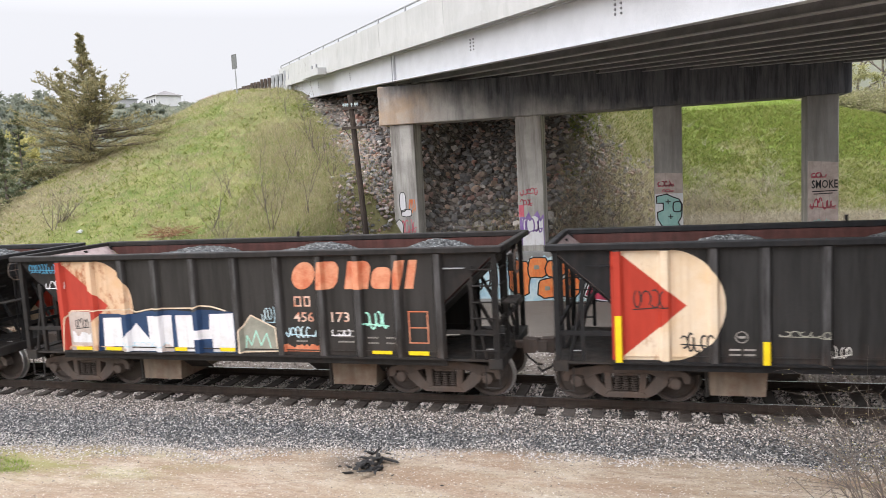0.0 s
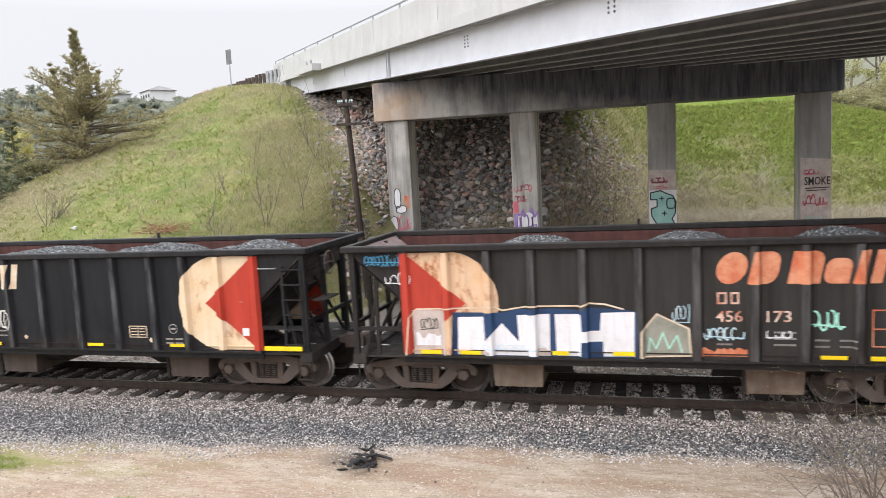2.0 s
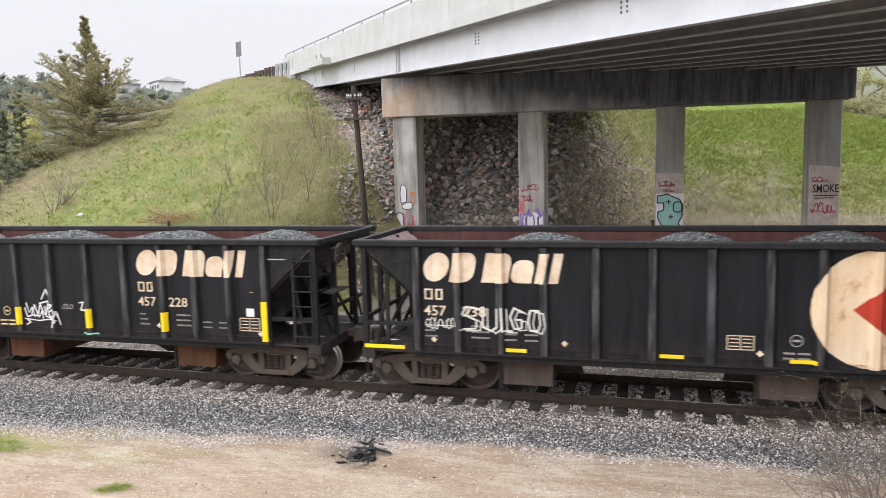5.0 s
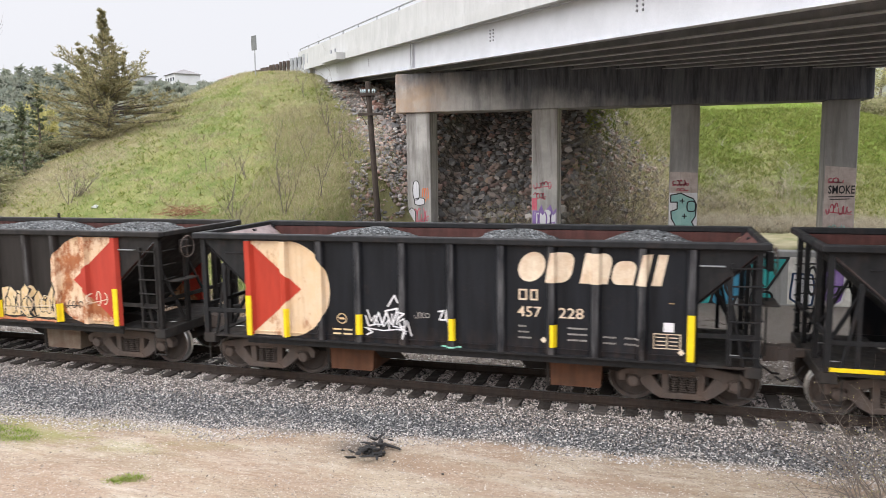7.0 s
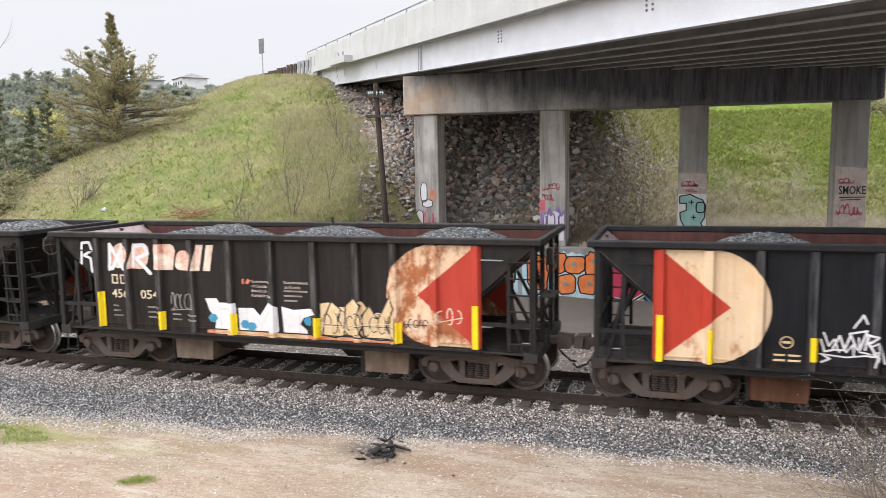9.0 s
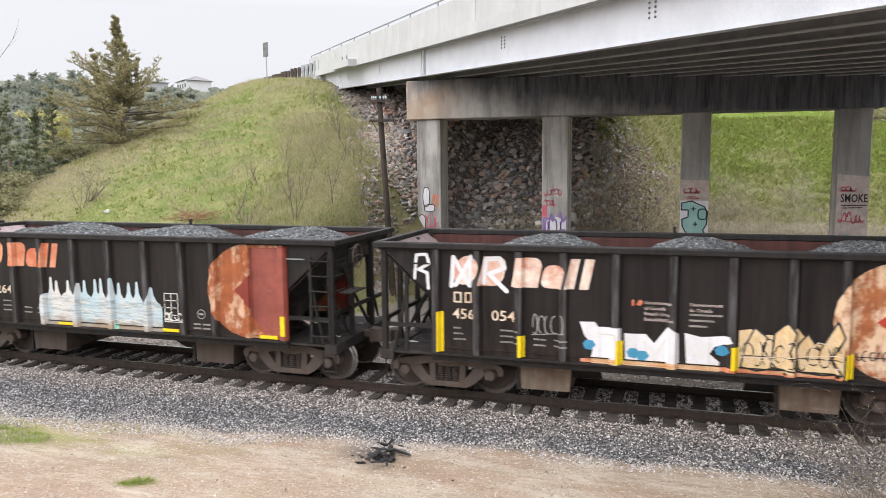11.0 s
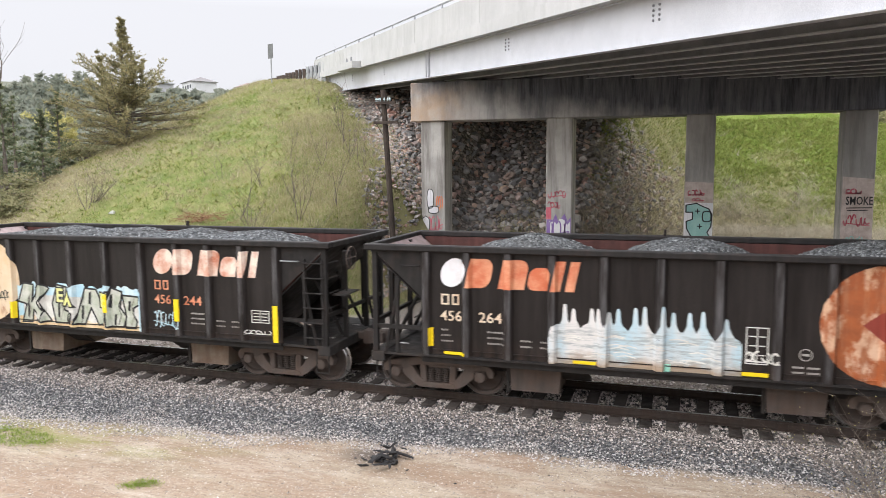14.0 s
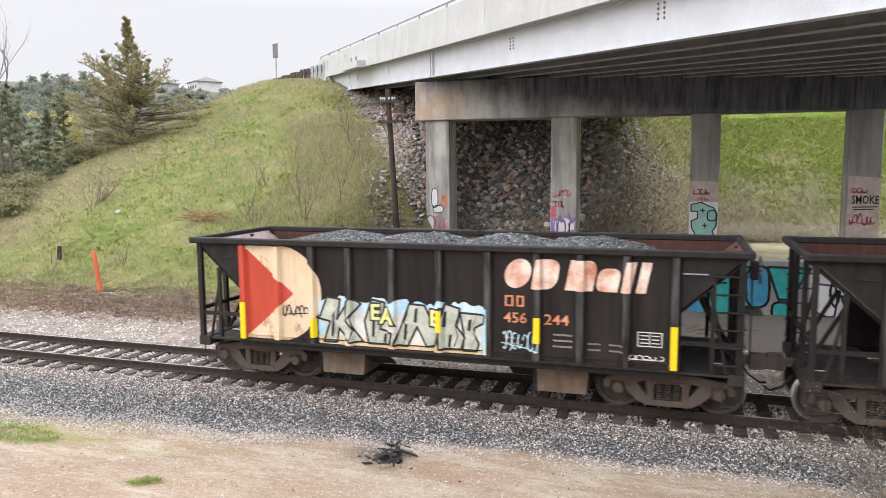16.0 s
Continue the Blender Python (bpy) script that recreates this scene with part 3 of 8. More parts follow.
def car_paint(name, ground_tone, hand, white, rust, rusted, red):
    """Weathered side paint with the painted device: a coloured wedge on a pale half disc; hand is the end it stands at."""
    k = Nodes(name)
    x, y, z = k.axes()
    streak = k.noise(1.3, 6, 0.65, k.stretch(4, 4, 0.35))
    c = k.mix(k.ramp(streak, 0.35, 0.75), ground_tone, tuple(v * 2.4 + 0.004 for v in ground_tone))
    c = k.mix(k.ramp(k.noise(3, 7, 0.7), 0.58, 0.78, 0, 0.4), c, (0.05, 0.03, 0.022))
    low = k.math("MULTIPLY", k.ramp(z, 1.35, 0.9), k.ramp(k.noise(2.2, 5, 0.6, k.stretch(3, 3, 0.8)), 0.4, 0.7, 0, 0.55))
    c = k.mix(low, c, (0.085, 0.055, 0.042))
    # wear streaks on the stakes' outer faces, with their highlight put into the colour
    worn = k.math("MULTIPLY", k.ramp(k.math("ABSOLUTE", y), 1.545, 1.585), k.ramp(k.noise(1.7, 6, 0.7, k.stretch(6, 6, 0.7)), 0.40, 0.70, 0, 0.8))
    c = k.mix(worn, c, (0.12, 0.117, 0.12))
    fine = k.noise(1.0, 7, 0.72, k.stretch(17, 17, 0.55))
    c = k.mix(k.ramp(fine, 0.52, 0.72, 0, 0.5), c, tuple(v * 2.4 + 0.009 for v in ground_tone))
    c = k.mix(k.ramp(k.noise(11, 6, 0.8), 0.64, 0.74, 0, 0.6), c, (0.075, 0.045, 0.032))
    dust = k.math("MULTIPLY", k.ramp(k.noise(0.8, 5, 0.6, k.stretch(1.2, 1, 0.5)), 0.46, 0.68), k.ramp(k.noise(24, 5, 0.8), 0.35, 0.7, 0.1, 0.5))
    c = k.mix(dust, c, tuple(v * 2.4 + 0.010 for v in ground_tone))
    u = k.math("ADD", k.math("MULTIPLY", x, float(-hand)), HALF)
    h = k.math("SUBTRACT", z, 1.975)
    w = k.math("MULTIPLY", k.math("SUBTRACT", k.noise(9, 3), 0.5), 0.035)
    r = k.math("SQRT", k.math("ADD", k.math("POWER", k.math("MAXIMUM", k.math("SUBTRACT", u, 0.82), 0.0), 2.0), k.math("POWER", k.math("ABSOLUTE", h), 2.0)))
    disc = k.math("LESS_THAN", k.math("ADD", r, w), 1.0)
    disc = k.math("MULTIPLY", disc, k.math("LESS_THAN", k.math("ABSOLUTE", h), 0.985))
    disc = k.math("MULTIPLY", disc, k.math("GREATER_THAN", u, -0.115))
    edge = k.math("SUBTRACT", 1.0, k.math("DIVIDE", k.math("MAXIMUM", u, 0.0), 1.18))
    wedge = k.math("LESS_THAN", k.math("ABSOLUTE", h), k.math("MULTIPLY", edge, 0.99))
    wedge = k.math("MAXIMUM", wedge, k.math("LESS_THAN", u, 0.085))
    spots = k.noise(2.4, 9, 0.72, k.stretch(1, 1, 0.55))
    pale = k.mix(k.ramp(k.noise(1.8, 5), 0.35, 0.7), white, tuple(v * s for v, s in zip(white, (0.93, 0.82, 0.68))))
    pale = k.mix(k.ramp(spots, 0.67 - 0.34 * rusted, 0.77 - 0.34 * rusted, 0, min(1.0, 0.45 + rusted)), pale, k.mix(k.noise(5, 6), rust, (0.16, 0.055, 0.03)))
    pale = k.mix(k.ramp(fine, 0.5, 0.7, 0, 0.22 + 0.3 * rusted), pale, (0.42, 0.27, 0.17))
    pale = k.mix(k.ramp(k.noise(13, 6, 0.8), 0.66, 0.72, 0, 0.7), pale, (0.17, 0.08, 0.05))
    hot = k.mix(k.ramp(k.noise(1.4, 6, 0.65, k.stretch(3, 3, 0.5)), 0.35, 0.75), red, tuple(v * 0.72 for v in red))
    hot = k.mix(k.ramp(fine, 0.55, 0.75, 0, 0.35), hot, tuple(v * 0.5 + 0.05 for v in red))
    c = k.mix(disc, c, k.mix(wedge, pale, hot))
    grain = k.noise(60, 3)
    c = k.mix(0.25, c, k.mix(grain, (0.2, 0.2, 0.2), (0.8, 0.8, 0.8)), "OVERLAY")
    dent = k.noise(1.1, 3)
    return k.done(c, k.ramp(streak, 0.3, 0.8, 0.42, 0.68), 0, k.math("ADD", k.math("MULTIPLY", grain, 0.15), dent), 0.25, 0.03, 0.2)


def sprayed(name, a, b, cover=0.5, rough=0.55, scale=3.0):
    k = Nodes(name)
    c = k.mix(k.ramp(k.noise(scale, 6, 0.65), cover - 0.12, cover + 0.12), a, b)
    c = k.mix(k.ramp(k.noise(1.0, 6, 0.7, k.stretch(13, 13, 0.7)), 0.54, 0.74, 0, 0.4), c, tuple(v * 0.45 for v in b))
    return k.done(k.mix(0.25, c, k.mix(k.noise(40, 3), (0.1, 0.1, 0.1), (0.9, 0.9, 0.9)), "OVERLAY"), rough)


def splash_paint():
    """White sprayed letters with pale blue bands, fine lines across and brown grime at the foot."""
    k = Nodes("white_and_pale_blue_dripping_paint")
    x, y, z = k.axes()
    band = k.ramp(k.noise(1.0, 4, 0.6, k.stretch(2.2, 1, 0.6)), 0.42, 0.62)
    c = k.mix(band, (0.62, 0.60, 0.58), (0.42, 0.56, 0.62))
    lines = k.ramp(k.noise(1.0, 4, 0.7, k.stretch(3.0, 1, 26)), 0.48, 0.60, 0, 0.85)
    c = k.mix(k.math("MULTIPLY", lines, k.ramp(z, 1.75, 1.6)), c, (0.30, 0.33, 0.33))
    grime = k.math("ADD", z, k.math("MULTIPLY", k.math("SUBTRACT", k.noise(2.6, 5), 0.5), 0.55))
    c = k.mix(k.ramp(grime, 1.22, 1.0, 0, 0.85), c, (0.33, 0.22, 0.13))
    return k.done(c, 0.55)


PAINT = {
    "cream": sprayed("cream_lettering_paint", (0.72, 0.61, 0.47), (0.58, 0.43, 0.30)),
    "faded": sprayed("faded_orange_lettering_paint", (0.52, 0.13, 0.055), (0.66, 0.30, 0.17)),
    "mixed": sprayed("peeling_cream_and_rust_paint", (0.78, 0.66, 0.56), (0.50, 0.17, 0.09), 0.52, scale=2.2),
    "letterfill": sprayed("streaked_grey_and_yellowish_letter_paint", (0.56, 0.56, 0.50), (0.36, 0.40, 0.30), 0.5, 0.55, 4.0),
    "oxide": sprayed("dull_red_oxide_panel_paint", (0.19, 0.042, 0.03), (0.30, 0.075, 0.05), scale=1.6),
    "stencil": sprayed("grey_stencil_paint", (0.34, 0.32, 0.30), (0.20, 0.18, 0.165)),
    "white": sprayed("white_spray_paint", (0.70, 0.69, 0.71), (0.60, 0.58, 0.58), 0.6),
    "dullwhite": sprayed("dull_grey_white_spray_paint", (0.52, 0.50, 0.46), (0.70, 0.69, 0.64)),
    "navy": sprayed("navy_blue_spray_paint", (0.008, 0.03, 0.085), (0.012, 0.045, 0.12)),
    "skyblue": sprayed("pale_blue_spray_paint", (0.36, 0.56, 0.66), (0.55, 0.68, 0.72)),
    "black": sprayed("black_spray_paint", (0.01, 0.01, 0.012), (0.02, 0.02, 0.022)),
    "lime": sprayed("pale_yellow_spray_paint", (0.72, 0.70, 0.22), (0.62, 0.62, 0.30)),
    "tan": sprayed("tan_spray_paint", (0.62, 0.42, 0.20), (0.74, 0.58, 0.36)),
    "pinkgrey": sprayed("pinkish_grey_spray_paint", (0.55, 0.47, 0.43), (0.42, 0.34, 0.30)),
    "teal": sprayed("teal_spray_paint", (0.02, 0.28, 0.29), (0.03, 0.36, 0.34)),
    "blue": sprayed("blue_spray_paint", (0.04, 0.21, 0.36), (0.05, 0.27, 0.42)),
    "mint": sprayed("mint_spray_paint", (0.25, 0.62, 0.48), (0.40, 0.72, 0.60)),
    "orange": sprayed("orange_spray_paint", (0.72, 0.17, 0.04), (0.78, 0.26, 0.08)),
    "crimson": sprayed("crimson_spray_paint", (0.42, 0.02, 0.07), (0.52, 0.05, 0.10)),
    "pink": sprayed("faded_red_spray_paint", (0.60, 0.08, 0.13), (0.62, 0.22, 0.25)),
    "violet": sprayed("violet_spray_paint", (0.20, 0.10, 0.36), (0.30, 0.20, 0.45)),
    "yellow": sprayed("yellow_spray_paint", (0.80, 0.55, 0.05), (0.75, 0.62, 0.15)),
    "seafoam": sprayed("pale_sea_green_spray_paint", (0.26, 0.48, 0.45), (0.33, 0.54, 0.50)),
    "splash": splash_paint(),
    "greengrey": sprayed("grey_green_spray_paint", (0.20, 0.20, 0.16), (0.30, 0.29, 0.24)),
}


# ---- flat shapes in x and z ----
def poly(bm, pts):
    vs = [bm.verts.new((x, 0, z)) for x, z in pts]
    for tri in geometry.tessellate_polygon([[Vector((x, z, 0)) for x, z in pts]]):
        bm.faces.new([vs[i] for i in tri])
    return bm


def quad(x0, x1, z0, z1, bm=None):
    return poly(bm or bmesh.new(), [(x0, z0), (x1, z0), (x1, z1), (x0, z1)])


def stroke(bm, pts, w, closed=False):
    """A painted line with round joints."""
    pts = [Vector(p) for p in pts]
    if closed:
        pts.append(pts[0])
    for a, b in zip(pts, pts[1:]):
        d = b - a
        if d.length < 1e-5:
            continue
        n = Vector((-d.y, d.x)).normalized() * w / 2
        poly(bm, [a - n, b - n, b + n, a + n])
    for p in pts:
        poly(bm, [(p.x + w / 2 * math.cos(i * math.pi / 3), p.y + w / 2 * math.sin(i * math.pi / 3)) for i in range(6)])
    return bm


def frame_lines(x0, x1, z0, z1, w, bm=None):
    bm = bm or bmesh.new()
    for q in ((x0, x1, z0, z0 + w), (x0, x1, z1 - w, z1), (x0, x0 + w, z0 + w, z1 - w), (x1 - w, x1, z0 + w, z1 - w)):
        quad(*q, bm=bm)
    return bm


def text_shape(words, x, z, size, bold=0.012, squeeze=1.0):
    """Words in the built-in font, foot line at z, from x on."""
    cu = bpy.data.curves.new("words", "FONT")
    cu.body, cu.size, cu.offset, cu.resolution_u = words, size, bold, 2
    ob = new("words", cu)
    dg = bpy.context.evaluated_depsgraph_get()
    me = bpy.data.meshes.new_from_object(ob.evaluated_get(dg))
    bm = bmesh.new()
    bm.from_mesh(me)
    for v in bm.verts:
        v.co = (x + v.co.x * squeeze, 0, z + v.co.y)
    bpy.data.objects.remove(ob)
    bpy.data.meshes.remove(me)
    bpy.data.curves.remove(cu)
    return bm


def scribble(seed, x0, x1, z0, z1, w, n=5, bm=None):
    """A sprayed tag that nobody can read: looping strokes."""
    rnd = random.Random(seed)
    bm = bm or bmesh.new()
    step = (x1 - x0) / n
    for i in range(n):
        cx, cz = x0 + (i + 0.5) * step, (z0 + z1) / 2
        rx, rz = step * rnd.uniform(0.35, 0.6), (z1 - z0) * rnd.uniform(0.3, 0.5)
        a, turn = rnd.uniform(0, 6.28), rnd.uniform(2.5, 5.8) * rnd.choice((-1, 1))
        stroke(bm, [(cx + rx * math.cos(a + turn * j / 7), cz + rz * math.sin(a + turn * j / 7)) for j in range(8)], w)
    stroke(bm, [(x0, z0 + rnd.random() * (z1 - z0) * 0.4), (x1, z0 + rnd.random() * (z1 - z0) * 0.5)], w * 0.8)
    return bm


def plain_mark(bm, x, z, w, h, slant=0.19, kind=0):
    """One slanted block of the company lettering: a plain silhouette."""
    def arc(cu, cv, ru, rv, a0, a1, n=7):
        return [(cu + ru * math.cos(radians(a0 + (a1 - a0) * i / n)), cv + rv * math.sin(radians(a0 + (a1 - a0) * i / n))) for i in range(n + 1)]

    rings = (
        arc(0.5, 0.5, 0.5, 0.5, 0, 345, 23),
        [(0, 0)] + arc(0.62, 0.38, 0.38, 0.38, -90, 0, 6) + arc(0.62, 0.62, 0.38, 0.38, 0, 90, 6)[1:] + [(0, 1)],
        [(0, 0), (1, 0)] + arc(0.66, 0.66, 0.34, 0.34, 0, 90, 6) + [(0, 1)],
        arc(0.36, 0.36, 0.36, 0.36, 180, 270, 6) + [(1, 0)] + arc(0.64, 0.64, 0.36, 0.36, 0, 90, 6) + arc(0.36, 0.64, 0.36, 0.36, 90, 170, 5),
        [(0, 0), (1, 0), (1, 1), (0, 1)],
    )
    return poly(bm, [(x + u * w + slant * v * h, z + v * h) for u, v in rings[kind]])


def blob_ring(x0, x1, z0, z1, seed, n=14, wobble=0.12):
    """A rounded, slightly uneven outline."""
    rnd = random.Random(seed)
    cx, cz, rx, rz = (x0 + x1) / 2, (z0 + z1) / 2, (x1 - x0) / 2, (z1 - z0) / 2
    out = []
    for i in range(n):
        c, s = math.cos(6.283 * i / n), math.sin(6.283 * i / n)
        k = 1 + rnd.uniform(-wobble, wobble)
        out.append((cx + rx * k * math.copysign(abs(c) ** 0.62, c), cz + rz * k * math.copysign(abs(s) ** 0.62, s)))
    return out


def on_side(car, name, bm, material, layer=1, label=""):
    """Lays a flat shape on the ribbed side as a coat of paint."""
    bmesh.ops.triangulate(bm, faces=bm.faces[:])
    lo, hi = min(v.co.x for v in bm.verts), max(v.co.x for v in bm.verts)
    for b in BREAKS:
        if lo < b < hi:
            bmesh.ops.bisect_plane(bm, geom=bm.verts[:] + bm.edges[:] + bm.faces[:], dist=1e-5, plane_co=(b, 0, 0), plane_no=(1, 0, 0))
    for v in bm.verts:
        v.co.y = -side_depth(v.co.x) - 0.003 * layer
    bmesh.ops.recalc_face_normals(bm, faces=bm.faces)
    for f in bm.faces:
        f.normal_update()
        if f.normal.y > 0:
            f.normal_flip()
    return part(name, bm, material, car, label)


# ---- car bodies ----
def stake_mesh(x, side):
    bm = bmesh.new()
    ring = [(x - OUTER, SHEET), (x - INNER, SHEET + RIB), (x + INNER, SHEET + RIB), (x + OUTER, SHEET)]
    lo = [bm.verts.new((px, py * side, 0.96)) for px, py in ring]
    hi = [bm.verts.new((px, py * side, 2.995)) for px, py in ring]
    for i in range(3):
        bm.faces.new((lo[i], lo[i + 1], hi[i + 1], hi[i]))
    bm.faces.new(hi)
    bm.faces.new(lo[::-1])
    bmesh.ops.recalc_face_normals(bm, faces=bm.faces)
    return bm


def lathe_y(profile, n=28):
    """A profile of (y, radius) turned round the y axis."""
    bm = bmesh.new()
    rings = [[bm.verts.new((r * math.cos(2 * math.pi * i / n), y, r * math.sin(2 * math.pi * i / n))) for i in range(n)] for y, r in profile]
    for k, (a, b) in enumerate(zip(rings, rings[1:])):
        for i in range(n):
            f = bm.faces.new((a[i], b[i], b[(i + 1) % n], a[(i + 1) % n]))
            rr = (profile[k][1] + profile[k + 1][1]) / 2
            f.material_index = 1 if rr > 0.43 else 0
    bm.faces.new(rings[0])
    bm.faces.new(rings[-1][::-1])
    bmesh.ops.recalc_face_normals(bm, faces=bm.faces)
    return bm


def wheelset_mesh():
    half = [(-1.10, 0.065), (-0.86, 0.08), (-0.85, 0.13), (-0.80, 0.14), (-0.78, 0.20), (-0.755, 0.36), (-0.80, 0.385), (-0.815, 0.44), (-0.80, 0.457), (-0.70, 0.462), (-0.69, 0.485), (-0.665, 0.485), (-0.66, 0.44), (-0.67, 0.385), (-0.715, 0.36), (-0.70, 0.20), (-0.66, 0.14), (-0.62, 0.085)]
    me = mesh_of(lathe_y(half + [(-y, r) for y, r in reversed(half)]), "wheelset")
    me.materials.append(M["wheel"])
    me.materials.append(M["tread"])
    return me


def side_frame_mesh():
    bm = bmesh.new()
    y0, y1 = -1.12, -0.93
    prism(bm, [(-1.15, 0.44), (-1.17, 0.56), (-1.10, 0.65), (-0.98, 0.69), (-0.60, 0.75), (-0.45, 0.78), (0.45, 0.78), (0.60, 0.75), (0.98, 0.69), (1.10, 0.65), (1.17, 0.56), (1.15, 0.44), (1.04, 0.44), (1.00, 0.57), (0.78, 0.57), (0.73, 0.47), (0.58, 0.57), (0.40, 0.615), (-0.40, 0.615), (-0.58, 0.57), (-0.73, 0.47), (-0.78, 0.57), (-1.00, 0.57), (-1.04, 0.44)], y0, y1)
    for k in (-1, 1):
        prism(bm, [(k * 0.80, 0.50), (k * 0.74, 0.40), (k * 0.56, 0.24), (k * 0.42, 0.165), (k * 0.28, 0.17), (k * 0.28, 0.33), (k * 0.37, 0.35), (k * 0.46, 0.45), (k * 0.57, 0.61)], y0 + 0.005, y1 - 0.005)
        prism(bm, [(k * 0.235, 0.22), (k * 0.37, 0.22), (k * 0.39, 0.68), (k * 0.255, 0.68)], y0 + 0.01, y1 - 0.01)
        prism(bm, [(k * 0.76, 0.36), (k * 0.82, 0.34), (k * 0.83, 0.57), (k * 0.76, 0.57)], y0 + 0.02, y1 - 0.02)
    prism(bm, [(-0.42, 0.155), (0.42, 0.155), (0.33, 0.27), (-0.33, 0.27)], y0 - 0.004, y1 + 0.004)
    bmesh.ops.bevel(bm, geom=bm.edges[:], offset=0.014, segments=1, affect="EDGES")
    return mesh_of(bm, "side_frame")


def spring_mesh():
    bm = bmesh.new()
    for i in range(6):
        z = 0.29 + i * 0.045
        tube(bm, (0, 0, z), (0, 0, z + 0.024), 0.08, sides=10)
        tube(bm, (0, 0, z + 0.02), (0, 0, z + 0.05), 0.05, sides=6)
    return mesh_of(bm, "spring")


def coupler_mesh():
    bm = bmesh.new()
    box(bm, 5.3, 5.78, -0.09, 0.09, 0.80, 0.95, 0.02)
    prism(bm, [(5.72, 0.72), (5.72, 1.02), (5.98, 1.00), (6.02, 0.94), (6.02, 0.80), (5.98, 0.74)], -0.17, 0.10)
    prism(bm, [(5.85, 0.76), (5.85, 0.98), (6.04, 0.98), (6.04, 0.76)], 0.06, 0.20)
    return mesh_of(bm, "coupler")


SHARED = {"wheelset": wheelset_mesh(), "side_frame": side_frame_mesh(), "spring": spring_mesh(), "coupler": coupler_mesh()}
SHARED["cap"] = mesh_of(lathe_y([(-1.19, 0.05), (-1.18, 0.10), (-1.10, 0.125), (-0.98, 0.125)], 14), "bearing_cap")
SHARED["bolster"] = mesh_of(boxes((-0.22, 0.22, -1.08, 1.08, 0.56, 0.66), bevel=0.02), "bolster")
WHEELS = []


def add_truck(car, c):
    tr = part("truck", SHARED["bolster"], M["truck"], car, "dusty cast-steel truck")
    tr.location = (c, 0, 0)
    for k in (1, -1):
        f = part("side_frame", SHARED["side_frame"], M["truck"], tr)
        f.scale = (1, k, 1)
        for dx in (-0.155, 0.0, 0.155):
            s = part("spring", SHARED["spring"], M["wheel"], tr)
            s.location = (dx, -1.02 * k, 0)
    for d in (-0.889, 0.889):
        w = part("wheelset", SHARED["wheelset"], None, tr, smooth=False)
        w.location = (d, 0, 0.457)
        WHEELS.append((w, d))
        for k in (1, -1):
            b = part("bearing_cap", SHARED["cap"], M["truck"], tr)
            b.location, b.scale = (d, 0, 0.457), (1, k, 1)
    return tr


def load_mesh(seed, heaps, top, spread):
    """Heaps of crushed stone inside the hopper."""
    rnd = random.Random(seed)
    nx, ny = 150, 44
    verts = []
    for j in range(ny + 1):
        y = -1.45 + 2.9 * j / ny
        for i in range(nx + 1):
            x = -5.0 + 10.0 * i / nx
            z = max(top - ((x - h) / spread) ** 2 * 0.55 for h in heaps) - 0.12 * (y / 1.4) ** 4 + 0.05 * noise.noise(Vector((x * 1.7, y * 1.7, seed)))
            z = max(z, top - 0.75)
            z = min(z, 2.96) if abs(y) > 1.38 else z
            verts.append((x + rnd.uniform(-0.02, 0.02), y + rnd.uniform(-0.02, 0.02) * (abs(y) < 1.4), z + rnd.uniform(-0.028, 0.028)))
    faces = [(j * (nx + 1) + i, j * (nx + 1) + i + 1, (j + 1) * (nx + 1) + i + 1, (j + 1) * (nx + 1) + i) for j in range(ny) for i in range(nx)]
    # no stone outside the slope sheets
    keep = [f for f in faces if all(abs(verts[v][0]) < 3.2 + (verts[v][2] - 0.9) * 1.13 - 0.05 for v in f)]
    me = bpy.data.meshes.new("stone_load")
    me.from_pydata(verts, [], keep)
    return me


